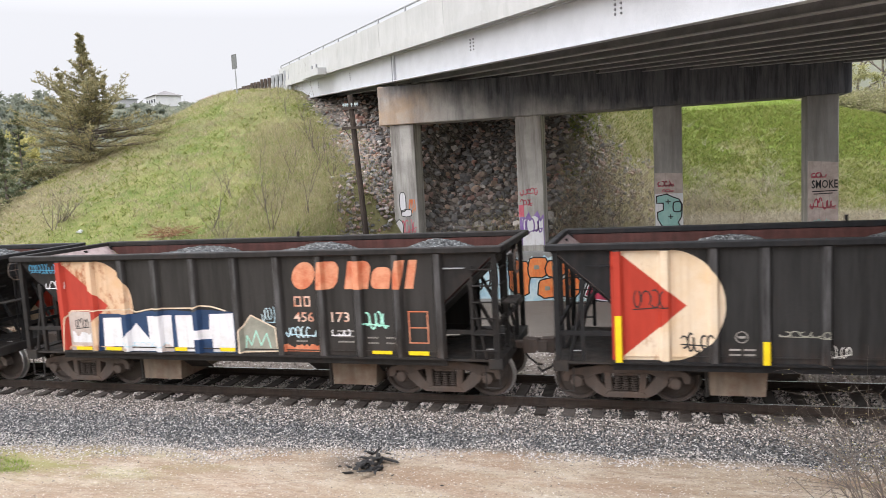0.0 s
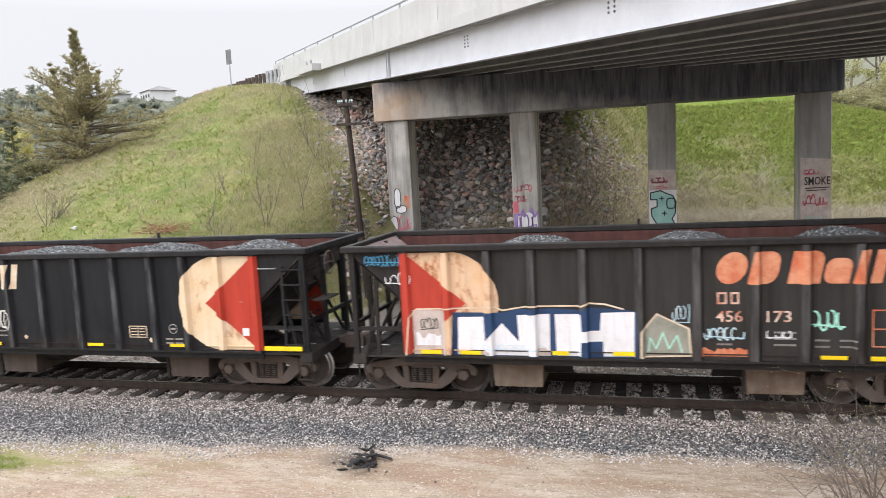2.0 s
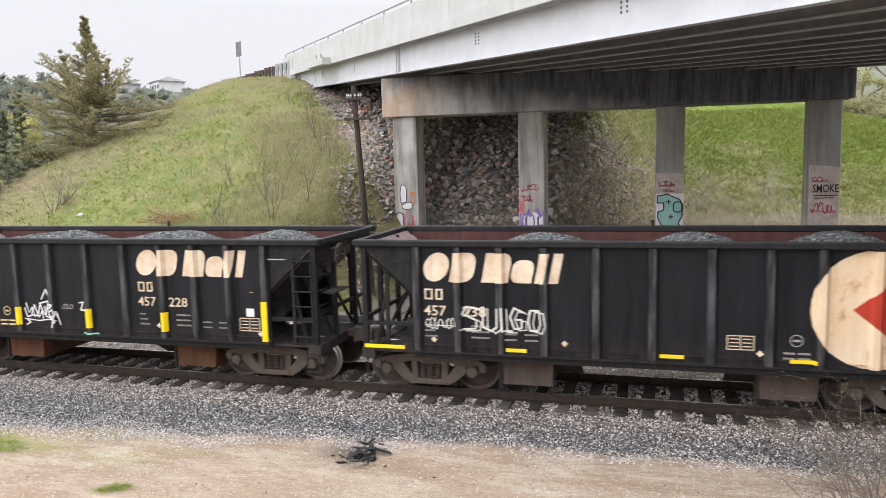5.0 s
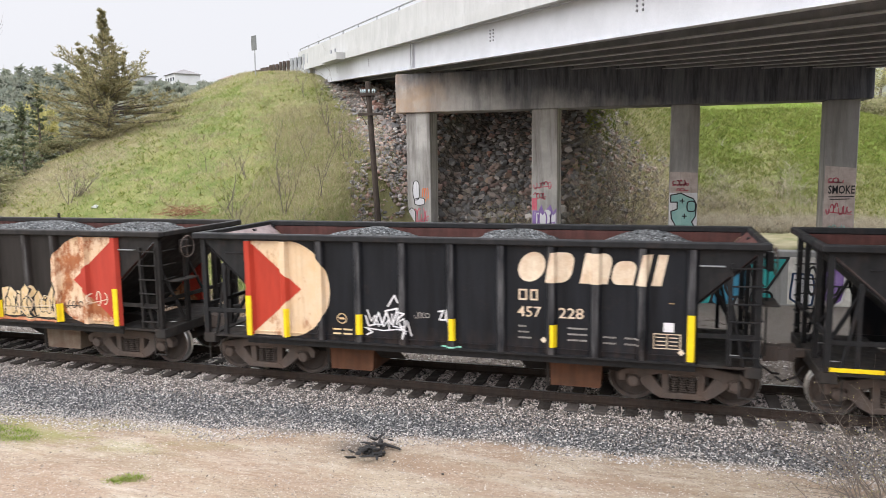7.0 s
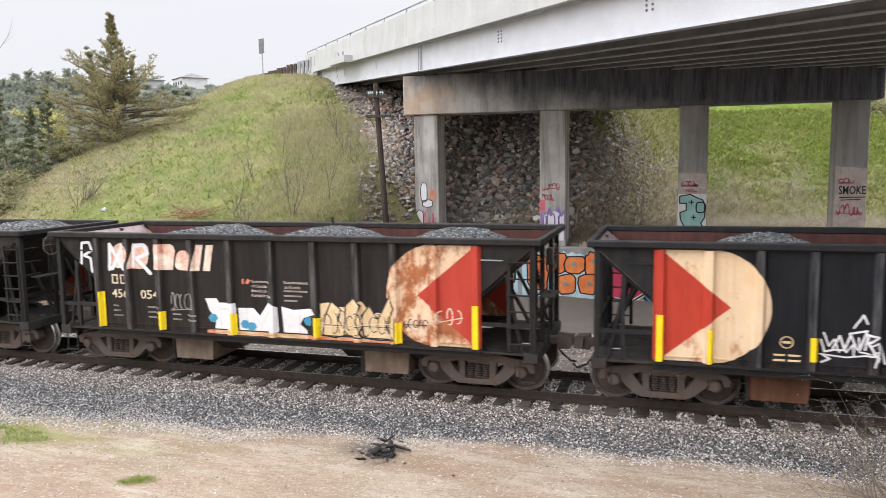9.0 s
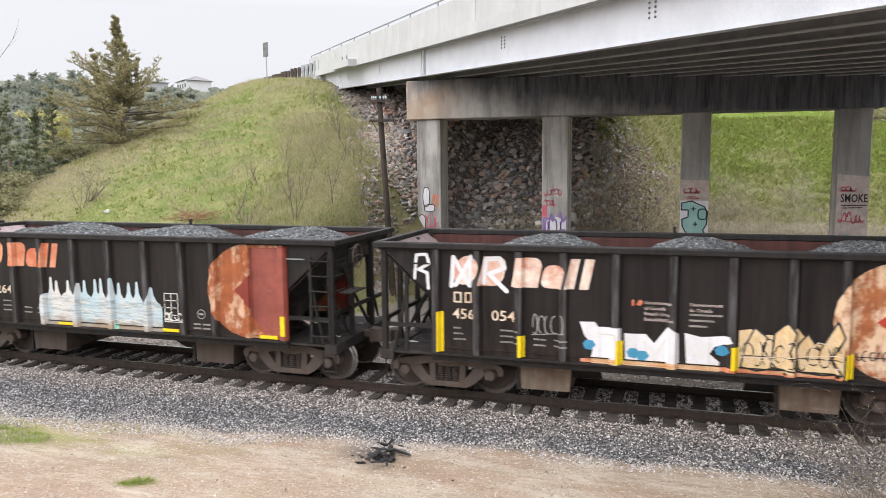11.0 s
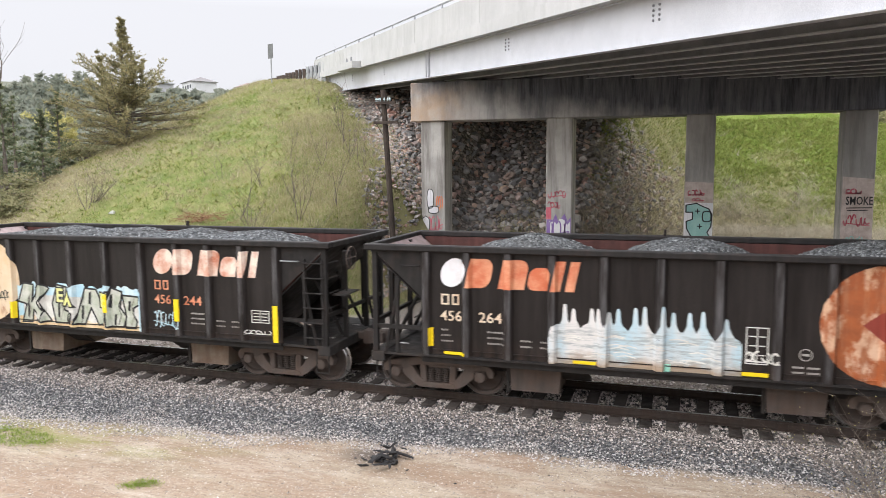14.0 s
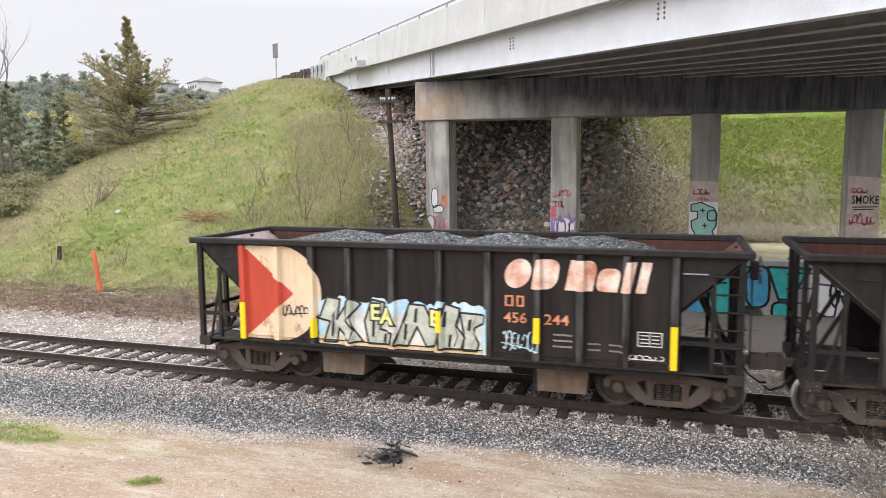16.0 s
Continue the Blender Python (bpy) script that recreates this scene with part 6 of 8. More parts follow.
def make_ballast():
    rs = np.random.RandomState(3)
    grey = island_tones("grey_ballast_stone", ((0.018, 0.020, 0.023), (0.032, 0.035, 0.040), (0.058, 0.061, 0.066), (0.10, 0.102, 0.104), (0.17, 0.168, 0.165), (0.30, 0.288, 0.277), (0.52, 0.50, 0.48)))
    pale = island_tones("pale_gravel_stone", ((0.13, 0.112, 0.10), (0.25, 0.225, 0.205), (0.38, 0.345, 0.32), (0.54, 0.50, 0.47)))
    brown = island_tones("brown_gravel_stone", ((0.09, 0.077, 0.066), (0.20, 0.17, 0.145), (0.36, 0.32, 0.28), (0.56, 0.52, 0.47)))

    dusty = island_tones("pale_dusty_gravel_stone", ((0.18, 0.155, 0.138), (0.32, 0.28, 0.255), (0.46, 0.41, 0.38), (0.62, 0.57, 0.535)))

    def place(n, x0, x1, ya, yb, size, keep=lambda x, y: True):
        spots, sizes = [], []
        for x, y, s in zip(rs.uniform(x0, x1, n), rs.uniform(ya, yb, n), rs.uniform(0.6, 1.35, n)):
            if keep(x, y):
                spots.append((x, y, ground_z(x, y) + size * 0.25))
                sizes.append(size * s)
        return spots, sizes

    def toe(x):
        return -2.45 - 0.10 * max(0.0, -x - 2) + 0.12 * math.sin(x * 1.7) + 0.08 * math.sin(x * 4.1)

    sp, sz = place(84000, -24, 6.5, -3.9, -1.02, 0.0215, lambda x, y: y > toe(x) and (y < -1.26 or 0.23 < (x / 0.533) % 1 < 0.77))
    split = [p[1] + rs.normal(0, 0.22) + 0.16 * noise.noise(Vector((p[0] * 0.6, p[1] * 2.0, 1))) > -1.90 + 0.010 * p[0] for p in sp]
    top = [q for q, k in zip(zip(sp, sz), split) if k]
    mid = [q for q, k in zip(zip(sp, sz), split) if not k]
    stone_field("ballast_edge", [p for p, s in top], [s for p, s in top], 8, island_tones("mixed_ballast_stone", ((0.06, 0.051, 0.045), (0.13, 0.112, 0.098), (0.22, 0.19, 0.168), (0.36, 0.315, 0.285), (0.60, 0.545, 0.505))), "mixed brown and grey ballast at the tie ends")
    sp, sz = [p for p, s in mid], [s for p, s in mid]
    stone_field("ballast_shoulder", sp, sz, 1, grey, "grey crushed stone ballast heaped along the track")
    sp, sz = place(60000, -24, 6.5, -4.8, -2.2, 0.020, lambda x, y: abs(y - toe(x) + 0.08) < (0.30 + 0.28 * ease(-4, -9, x)) * rs.uniform(0.2, 1.1) * (1 + 0.3 * math.sin(x * 2.3)))
    stone_field("pale_gravel", sp, sz, 2, pale, "pale loose gravel along the toe of the ballast")
    sp, sz = place(26000, -16, 5, -6.9, -2.6, 0.0095, lambda x, y: noise.noise(Vector((x * 0.5, y * 1.1, 2))) > rs.uniform(-0.5, 0.4))
    big, bsz = place(800, -16, 5, -6.6, -2.6, 0.019)
    stone_field("path_pebbles", sp + big, sz + bsz, 5, brown, "scattered pale pebbles on the dirt path")
    sp, sz = place(26000, -26, 7, -1.02, 1.3, 0.03, lambda x, y: rs.random_sample() < 0.05 or 0.19 < (x / 0.533) % 1 < 0.81)
    sp = [(a, b, c + 0.01) for a, b, c in sp]
    stone_field("crib_ballast", sp, sz, 3, dusty, "brown-grey ballast between the ties")
    sp, sz = place(14000, -30, 7, 1.25, 6.6, 0.036)
    stone_field("far_side_gravel", sp, sz, 4, dusty, "brown-grey gravel beyond the track")


make_ballast()


def make_ties():
    rnd = random.Random(6)
    variants = []
    for i in range(6):
        bm = boxes((-0.115, 0.115, -1.23 + rnd.uniform(-0.05, 0.05), 1.3, -0.36, -0.172), bevel=0.012)
        for v in bm.verts:
            v.co += Vector((rnd.uniform(-0.012, 0.012), rnd.uniform(-0.02, 0.02), rnd.uniform(-0.008, 0.004)))
        variants.append(mesh_of(bm, "tie"))
    wood = single_tones("creosoted_tie_wood_varied", ((0.016, 0.012, 0.010), (0.03, 0.023, 0.019), (0.055, 0.044, 0.038), (0.10, 0.086, 0.078)))
    plate = mesh_of(boxes((-0.09, 0.09, -0.17, 0.17, -0.174, -0.160)), "tie_plate")
    for i in range(-62, 36):
        t = part("tie", variants[i % 6], wood, track)
        t.location = (i * 0.533 + rnd.uniform(-0.03, 0.03), rnd.uniform(-0.05, 0.05), 0)
        t.rotation_euler = (0, 0, rnd.uniform(-0.02, 0.02))
        if -38 < i < 14:
            for y in (-0.7525, 0.7525):
                p = part("tie_plate", plate, M["rail"], t)
                p.location = (0, y, 0.003)


def rock_mesh(seed, points=15):
    rnd = random.Random(seed)
    bm = bmesh.new()
    sx, sy, sz = rnd.uniform(0.8, 1.3), rnd.uniform(0.7, 1.1), rnd.uniform(0.55, 0.85)
    for i in range(points):
        v = Vector((rnd.gauss(0, 1), rnd.gauss(0, 1), rnd.gauss(0, 1))).normalized() * rnd.uniform(0.85, 1.0)
        bm.verts.new((v.x * sx, v.y * sy, v.z * sz))
    r = bmesh.ops.convex_hull(bm, input=bm.verts[:])
    bmesh.ops.delete(bm, geom=[v for v in bm.verts if not v.link_faces], context="VERTS")
    bmesh.ops.recalc_face_normals(bm, faces=bm.faces)
    return mesh_of(bm, "boulder")


ROCK_TONES = tuple(tuple(v * 1.35 for v in t) for t in ((0.08, 0.079, 0.08), (0.17, 0.162, 0.155), (0.115, 0.112, 0.112), (0.27, 0.195, 0.16), (0.21, 0.205, 0.20), (0.13, 0.128, 0.128), (0.24, 0.225, 0.21), (0.32, 0.23, 0.175), (0.15, 0.146, 0.146), (0.42, 0.39, 0.36), (0.26, 0.145, 0.115), (0.19, 0.18, 0.17)))


def make_riprap():
    rnd = random.Random(12)
    base = tagged(new("riprap_bank"), "bank of loose grey and reddish boulders under the bridge", "rocks", kind="structure")
    shapes = [rock_mesh(i) for i in range(14)]
    stone = single_tones("riprap_boulder", ROCK_TONES)
    for me in shapes:
        me.materials.append(stone)
    spots = []
    for y in np.arange(18.7, 33.5, 0.28):
        for x in np.arange(-24, 1.5, 0.31):
            px, py = x + rnd.uniform(-0.2, 0.2), y + rnd.uniform(-0.18, 0.18)
            left = -12.6 - 0.67 * (py - 17.7) + rnd.uniform(-0.9, 0.6)
            if px < left or px > -4.4 + abs(rnd.gauss(0, 2.6)) + 0.10 * (py - 19):
                continue
            if rnd.random() < 0.05 or (px > -4.4 and rnd.random() < 0.35):
                continue
            size = 0.125 + 0.20 * rnd.random() ** 1.7
            if px < -11.6 - 0.6 * (py - 18):
                size *= 0.62
            spots.append((px, py, size * (0.8 if py > 27 else 1.0)))
    for _ in range(1300):
        py = rnd.uniform(18.5, 29.0)
        px = -4.6 + abs(rnd.gauss(0, 2.2)) + 0.06 * (py - 19)
        py += 9.0 * ease(-5.0, 3.0, px)
        spots.append((px, py, rnd.uniform(0.06, 0.24)))
    for _ in range(2600):
        py = rnd.uniform(12.5, 24.0)
        px = rnd.gauss(-12.5, 0.8) - 0.62 * max(0.0, py - 18.5)
        if (px < -11.75 or py > 19.5) and py > 14.0 + (px + 12.4) * -1.5:
            spots.append((px, py, rnd.uniform(0.05, 0.17)))
    spots.sort(key=lambda s: s[1])
    verts, faces = [], []
    for i, (x, y, r) in enumerate(spots):
        m = pose(x, y, ground_z(x, y) + r * 0.2, 31 * (x > -12) + rnd.uniform(-25, 25), rnd.uniform(-25, 25), rnd.uniform(0, 360)) @ Matrix.Scale(r, 4)
        me = shapes[i % len(shapes)]
        if i < 300:
            b = part("boulder", me, None, base)
            b.matrix_local = m
        else:
            o = len(verts)
            verts += [m @ v.co for v in me.vertices]
            faces += [[o + k for k in p.vertices] for p in me.polygons]
    far = part("boulders", bpy.data.meshes.new("boulders"), None, base)
    far.data.from_pydata([tuple(v) for v in verts], [], faces)
    far.data.materials.append(island_tones("riprap_boulders_joined", ROCK_TONES))
    tagged(far, kind="stuff")


make_riprap()


# ---- grass ----
def blades(name, spots, height, width, lean, seed, material, label, per=4):
    """Tufts of narrow pointed blades."""
    rs = np.random.RandomState(seed)
    n = len(spots) * per
    p = np.repeat(np.asarray(spots), per, 0) + np.concatenate([rs.normal(0, 0.05, (n, 2)), np.zeros((n, 1))], 1)
    a = rs.uniform(0, 6.28, n)
    h = rs.uniform(0.45, 1.2, n) * height
    side = np.stack([np.cos(a), np.sin(a), np.zeros(n)], 1) * width * rs.uniform(0.6, 1.4, (n, 1))
    tip = p + np.stack([rs.normal(0, lean, n) * h, rs.normal(0, lean, n) * h, h], 1)
    v = np.stack([p - side, p + side, tip], 1).reshape(-1, 3)
    return stuff_mesh(name, v, np.arange(3 * n).reshape(-1, 3), material, label, "grass")


def make_grass():
    rnd = random.Random(20)
    green = island_tones("spring_grass_blades", ((0.06, 0.115, 0.02), (0.115, 0.195, 0.035), (0.185, 0.275, 0.06), (0.28, 0.32, 0.10), (0.42, 0.37, 0.20)), 0.7, 0.0, True)
    straw = island_tones("dry_straw_blades", ((0.22, 0.185, 0.105), (0.33, 0.28, 0.165), (0.44, 0.38, 0.24), (0.27, 0.29, 0.10), (0.55, 0.49, 0.35)), 0.8, 0.0, True)
    lush = island_tones("fresh_green_grass_blades", ((0.13, 0.20, 0.03), (0.19, 0.28, 0.045), (0.25, 0.32, 0.065), (0.33, 0.36, 0.11)), 0.7, 0.0, True)
    g, s, tall, bright, pale = [], [], [], [], []
    bleached = island_tones("bleached_brush_blades", ((0.36, 0.33, 0.16), (0.50, 0.43, 0.27), (0.62, 0.55, 0.38), (0.40, 0.41, 0.16), (0.30, 0.24, 0.16)), 0.8, 0.0, True)

    def bare(x, y):
        if y < 6.2 + 0.6 * math.sin(x * 0.9) or (x > -12 and y < 18.4):
            return True
        return -12.9 - 0.67 * (y - 17.7) < x < -2.6 and y > 16.5

    for _ in range(75000):
        x, y = rnd.uniform(-46, -11), rnd.uniform(6, 42)
        if bare(x, y):
            continue
        m = noise.noise(Vector((x * 0.22, y * 0.22, 7))) + 0.5 * noise.noise(Vector((x * 0.8, y * 0.8, 3)))
        if x > -18 - 0.6 * (y - 14):
            m -= 0.5
        if y < 14:
            m -= 0.12 + 0.25 * ease(-22, -27, x)
        m -= 0.6 * ease(-26, -31, x + 2.0 * noise.noise(Vector((x * 0.3, y * 0.3, 2))))
        (g if m > -0.18 + rnd.uniform(-0.3, 0.3) else s).append((x, y, ground_z(x, y) - 0.02))
    def set_back(x):
        return 12.8 * ease(-5.0, 3.0, x)

    for _ in range(62000):
        x = rnd.uniform(-4, 24)
        y = rnd.uniform(18.5 + 0.7 * set_back(x), 38 + set_back(x) * 0.9)
        if bare(x, y):
            continue
        m = noise.noise(Vector((x * 0.22, y * 0.22, 7))) + 0.5 * noise.noise(Vector((x * 0.7, y * 0.7, 3))) + 0.10 * (y - set_back(x) - 24.6) + 0.06 * min(x - 3, 4) - 0.9 * ease(3.0, -1.5, x)
        if m > rnd.uniform(-0.3, 0.3):
            (bright if m > 0.1 or rnd.random() < 0.5 else g).append((x, y, ground_z(x, y) - 0.02))
        else:
            pale.append((x, y, ground_z(x, y) - 0.02))
    for _ in range(2600):
        x = rnd.gauss(0.5, 2.6)
        y = 18.5 + abs(rnd.gauss(0, 5.0)) + 0.8 * set_back(x)
        if noise.noise(Vector((x * 0.5, y * 0.5, 11))) > rnd.uniform(-0.5, 0.3):
            pale.append((x, y, ground_z(x, y) - 0.02))
    for _ in range(420):
        x, y = rnd.gauss(-7.4, 0.9), 19.0 + abs(rnd.gauss(0, 1.2))
        tall.append((x, y, ground_z(x, y) + 0.1))
    for _ in range(12000):
        y = rnd.uniform(8.5, 25)
        x = rnd.uniform(-18.5, -11.2) - 0.67 * max(0.0, y - 17.7)
        k = noise.noise(Vector((x * 0.7, y * 0.7, 17)))
        (s if k > rnd.uniform(-0.2, 0.8) else tall if rnd.random() < 0.3 else g).append((x, y, ground_z(x, y) - 0.02))
    for _ in range(7000):
        y = rnd.uniform(8, 27)
        x = rnd.uniform(-17.5, -12.4) - 0.67 * max(0.0, y - 17.7)
        if x < -12.2 and rnd.random() < 0.7:
            (tall if rnd.random() < 0.35 else s).append((x, y, ground_z(x, y) - 0.02))
    # coarse tussocks, low weeds and dead stalks that break up the turf
    weeds, stalks, dead = [], [], []
    for _ in range(15000):
        x, y = rnd.uniform(-40, -12.2), rnd.uniform(6.5, 40)
        if bare(x, y):
            continue
        k = noise.noise(Vector((x * 0.35, y * 0.35, 21))) + 0.6 * noise.noise(Vector((x * 1.4, y * 1.4, 9)))
        if k > rnd.uniform(-0.1, 0.6):
            weeds.append((x, y, ground_z(x, y) - 0.02))
        elif k < rnd.uniform(-0.7, 0.0):
            stalks.append((x, y, ground_z(x, y) - 0.02))
    for _ in range(42000):
        x = rnd.uniform(-4.5, 22)
        y = rnd.uniform(18.4 + 0.6 * set_back(x), 33 + set_back(x))
        k = 0.9 * noise.noise(Vector((x * 0.45, y * 0.45, 31))) + 0.5 * noise.noise(Vector((x * 1.3, y * 1.3, 5))) + 0.11 * (y - set_back(x) - 24.0) + 0.05 * (x - 3)
        q = (x, y, ground_z(x, y) - 0.02)
        if k > rnd.uniform(-0.2, 0.5):
            weeds.append(q)
        elif k < rnd.uniform(-1.2, 0.4):
            dead.append(q)
    blades("low_weeds", weeds, 0.19, 0.042, 1.1, 11, island_tones("olive_weed_leaves", ((0.10, 0.135, 0.03), (0.17, 0.205, 0.05), (0.24, 0.26, 0.07), (0.33, 0.31, 0.12)), 0.75, 0.0, True), "low broad-leaved weeds scattered over the banks", 3)
    blades("dead_stalks", stalks, 0.34, 0.013, 0.9, 12, island_tones("grey_straw_stalks", ((0.13, 0.105, 0.07), (0.25, 0.205, 0.13), (0.40, 0.345, 0.23), (0.50, 0.46, 0.34)), 0.85, 0.0, True), "bent grey and straw-coloured dead stalks on the bank", 5)
    blades("dead_brush", dead, 0.62, 0.013, 1.25, 13, island_tones("matted_dead_brush", ((0.075, 0.06, 0.045), (0.19, 0.16, 0.115), (0.36, 0.31, 0.22), (0.52, 0.46, 0.34), (0.62, 0.58, 0.46)), 0.9, 0.0, True), "matted dead brush covering the slope beyond the pier", 5)
    blades("green_grass", g, 0.13, 0.010, 0.7, 1, green, "short bright spring grass on the banks")
    blades("bleached_grass", pale, 0.26, 0.011, 0.9, 7, bleached, "bleached dry grass and brush under the bridge")
    blades("lush_grass", bright, 0.17, 0.012, 0.7, 6, lush, "fresh bright green grass beyond the bridge")
    blades("dry_grass", s, 0.17, 0.009, 0.8, 2, straw, "straw-coloured dead grass among the green")
    blades("tall_dry_grass", tall, 0.36, 0.010, 0.75, 3, straw, "tall dry grass stems beside the bridge")
    patch = []
    for cx, cy, rx, ry, n in ((-12.6, -4.5, 1.6, 0.42, 1500), (-8.15, -5.5, 0.13, 0.10, 90), (-8.3, -5.62, 0.10, 0.05, 50), (-7.98, -5.44, 0.09, 0.05, 40), (-14.5, -5.4, 1.0, 0.5, 500), (-11.4, -5.9, 0.3, 0.1, 120), (-24, 4.6, 2.0, 0.4, 500)):
        for _ in range(n):
            a, r = rnd.uniform(0, 6.28), math.sqrt(rnd.random())
            x, y = cx + rx * r * math.cos(a) + rnd.gauss(0, 0.05), cy + ry * r * math.sin(a) + rnd.gauss(0, 0.03)
            patch.append((x, y, ground_z(x, y) - 0.01))
    blades("path_grass", patch, 0.05, 0.006, 0.9, 4, lush, "low green grass patches on the dirt path", 5)
    litter = []
    for _ in range(9000):
        x, y = rnd.uniform(-36, -11.5), rnd.gauss(5.7, 0.75)
        litter.append((x, y, ground_z(x, y)))
    blades("leaf_litter", litter, 0.10, 0.03, 2.2, 5, island_tones("brown_leaf_litter", ((0.12, 0.08, 0.055), (0.22, 0.15, 0.105), (0.34, 0.255, 0.19), (0.46, 0.38, 0.29)), 0.9, 0, True), "brown leaf litter along the foot of the bank", 3)


make_grass()


# ---- woody plants ----
def limb(bm, a, b, ra, rb, sides=5):
    return tube(bm, a, b, ra, rb, sides)


def grow(bm, rnd, p, d, length, radius, depth, spread=0.55, lift=0.12, tips=None, sides=4):
    """A bare branching stem."""
    steps = 3
    for i in range(steps):
        q = p + d * (length / steps)
        limb(bm, p, q, radius * (1 - 0.22 * i), radius * (1 - 0.22 * (i + 1)), sides)
        d = (d + Vector((rnd.gauss(0, 0.14), rnd.gauss(0, 0.14), lift * 0.5 + rnd.gauss(0, 0.08)))).normalized()
        p = q
        if depth > 0 and (i > 0 or rnd.random() < 0.4):
            e = (d + Vector((rnd.gauss(0, spread), rnd.gauss(0, spread), rnd.gauss(lift, 0.2)))).normalized()
            grow(bm, rnd, p, e, length * rnd.uniform(0.45, 0.75), radius * 0.5, depth - 1, spread, lift, tips, sides if depth > 1 else 3)
    if tips is not None:
        tips.append(p)


def bare_shrub(name, x, y, height, stems, seed, label, depth=2, radius=0.02, lean=(0, 0), spread=0.5, category="shrub"):
    rnd = random.Random(seed)
    bm = bmesh.new()
    for _ in range(stems):
        d = Vector((rnd.gauss(lean[0], 0.28), rnd.gauss(lean[1], 0.28), 1)).normalized()
        grow(bm, rnd, Vector((rnd.gauss(0, 0.06), rnd.gauss(0, 0.06), -0.05)), d, height * rnd.uniform(0.65, 1.0), radius * rnd.uniform(0.7, 1.2), depth, spread)
    ob = part(name, bm, M["bark"])
    ob.location = (x, y, ground_z(x, y))
    return tagged(ob, label, category)


for x, y, h, n, s in ((-18.1, 12.8, 2.5, 1, 1), (-15.1, 12.5, 2.1, 4, 2), (-15.0, 16.2, 2.3, 2, 3), (-19.4, 19.6, 1.8, 2, 4), (-26.9, 13.4, 1.6, 3, 5), (-20.6, 27.5, 1.9, 2, 6), (-22.5, 29.0, 1.6, 3, 7), (-24.8, 31.5, 1.5, 2, 8), (-17.5, 22.0, 1.6, 3, 9), (-17.0, 18.5, 1.5, 2, 10), (-19.0, 16.0, 1.2, 3, 11), (-22.0, 17.0, 1.2, 2, 12), (-14.2, 14.0, 1.7, 3, 13), (-21.2, 30.8, 2.2, 3, 14), (-16.4, 14.4, 1.4, 4, 15), (-1.5, 21.5, 1.6, 5, 16), (-2.8, 24.0, 1.5, 4, 20), (-16.0, 10.5, 1.5, 4, 25), (-13.6, 11.0, 1.4, 5, 26), (-17.2, 12.0, 1.3, 3, 27), (-14.6, 18.0, 1.4, 3, 28), (-16.2, 20.0, 1.5, 4, 29), (-18.4, 23.5, 1.5, 3, 30), (-13.4, 15.6, 1.5, 4, 31), (0.3, 23.4, 1.5, 5, 32), (-15.4, 5.0, 0.9, 6, 22), (-20.9, 8.5, 1.0, 3, 23), (-23.4, 7.4, 1.2, 3, 24)):
    bare_shrub("sapling" if n < 3 else "shrub", x, y, h, n, s, "thin bare grey-brown sapling on the grass bank" if n < 3 else "leafless twiggy shrub growing on the bank", 2, 0.03 if n == 1 else 0.018)


def near_bush():
    """The leafless bush that hangs in beside the track."""
    ob = tagged(new("twiggy_bush"), "leafless twiggy bush with small buds beside the track", "shrub")
    rnd = random.Random(77)
    tips = []
    for i, (x, y, lean) in enumerate(((2.75, -4.1, -0.5), (3.05, -3.9, -0.4), (2.7, -4.4, -0.35), (2.9, -4.6, -0.5), (3.3, -4.2, -0.6), (3.1, -3.6, -0.5), (3.5, -3.2, -0.5), (3.6, -3.9, -0.3), (2.5, -5.0, -0.4), (2.7, -5.4, -0.3))):
        bm = bmesh.new()
        for _ in range(4):
            d = Vector((rnd.gauss(lean, 0.3), rnd.gauss(0.05, 0.3), 1)).normalized()
            grow(bm, rnd, Vector((x, y, ground_z(x, y) - 0.05)), d, rnd.uniform(0.7, 1.35), 0.011, 3, 1.1, -0.02, tips)
        part("stem", bm, M["bark"], ob)
    bm = bmesh.new()
    for p in tips:
        if rnd.random() < 0.5:
            bmesh.ops.create_icosphere(bm, subdivisions=1, radius=0.008, matrix=Matrix.Translation(p))
    tagged(part("buds", bm, island_tones("brown_green_buds", ((0.2, 0.16, 0.08), (0.32, 0.30, 0.12), (0.16, 0.10, 0.07))), ob), kind="stuff")
    return ob


near_bush()


def leaf_cloud(rs, centres, spreads, size, droop=0.0):
    """Small pointed scale sprays around the given centres."""
    n = len(centres)
    c = np.asarray(centres) + rs.normal(0, 1, (n, 3)) * np.asarray(spreads)[:, None]
    d = rs.normal(0, 1, (n, 3))
    d[:, 2] = np.abs(d[:, 2]) * 0.6 - droop
    d /= np.linalg.norm(d, axis=1)[:, None]
    e = np.cross(d, rs.normal(0, 1, (n, 3)))
    e /= np.linalg.norm(e, axis=1)[:, None] + 1e-6
    s = size * rs.uniform(0.6, 1.4, (n, 1))
    v = np.stack([c - e * s * 0.32, c + e * s * 0.32, c + d * s], 1)
    return v.reshape(-1, 3)


CEDAR = island_tones("olive_cedar_foliage", ((0.115, 0.12, 0.068), (0.20, 0.195, 0.105), (0.30, 0.265, 0.14), (0.38, 0.31, 0.165), (0.25, 0.245, 0.125)), 0.8, 0, True)
SPRUCE = island_tones("dark_conifer_foliage", ((0.09, 0.115, 0.07), (0.145, 0.17, 0.10), (0.19, 0.21, 0.125), (0.24, 0.24, 0.145)), 0.8, 0, True)


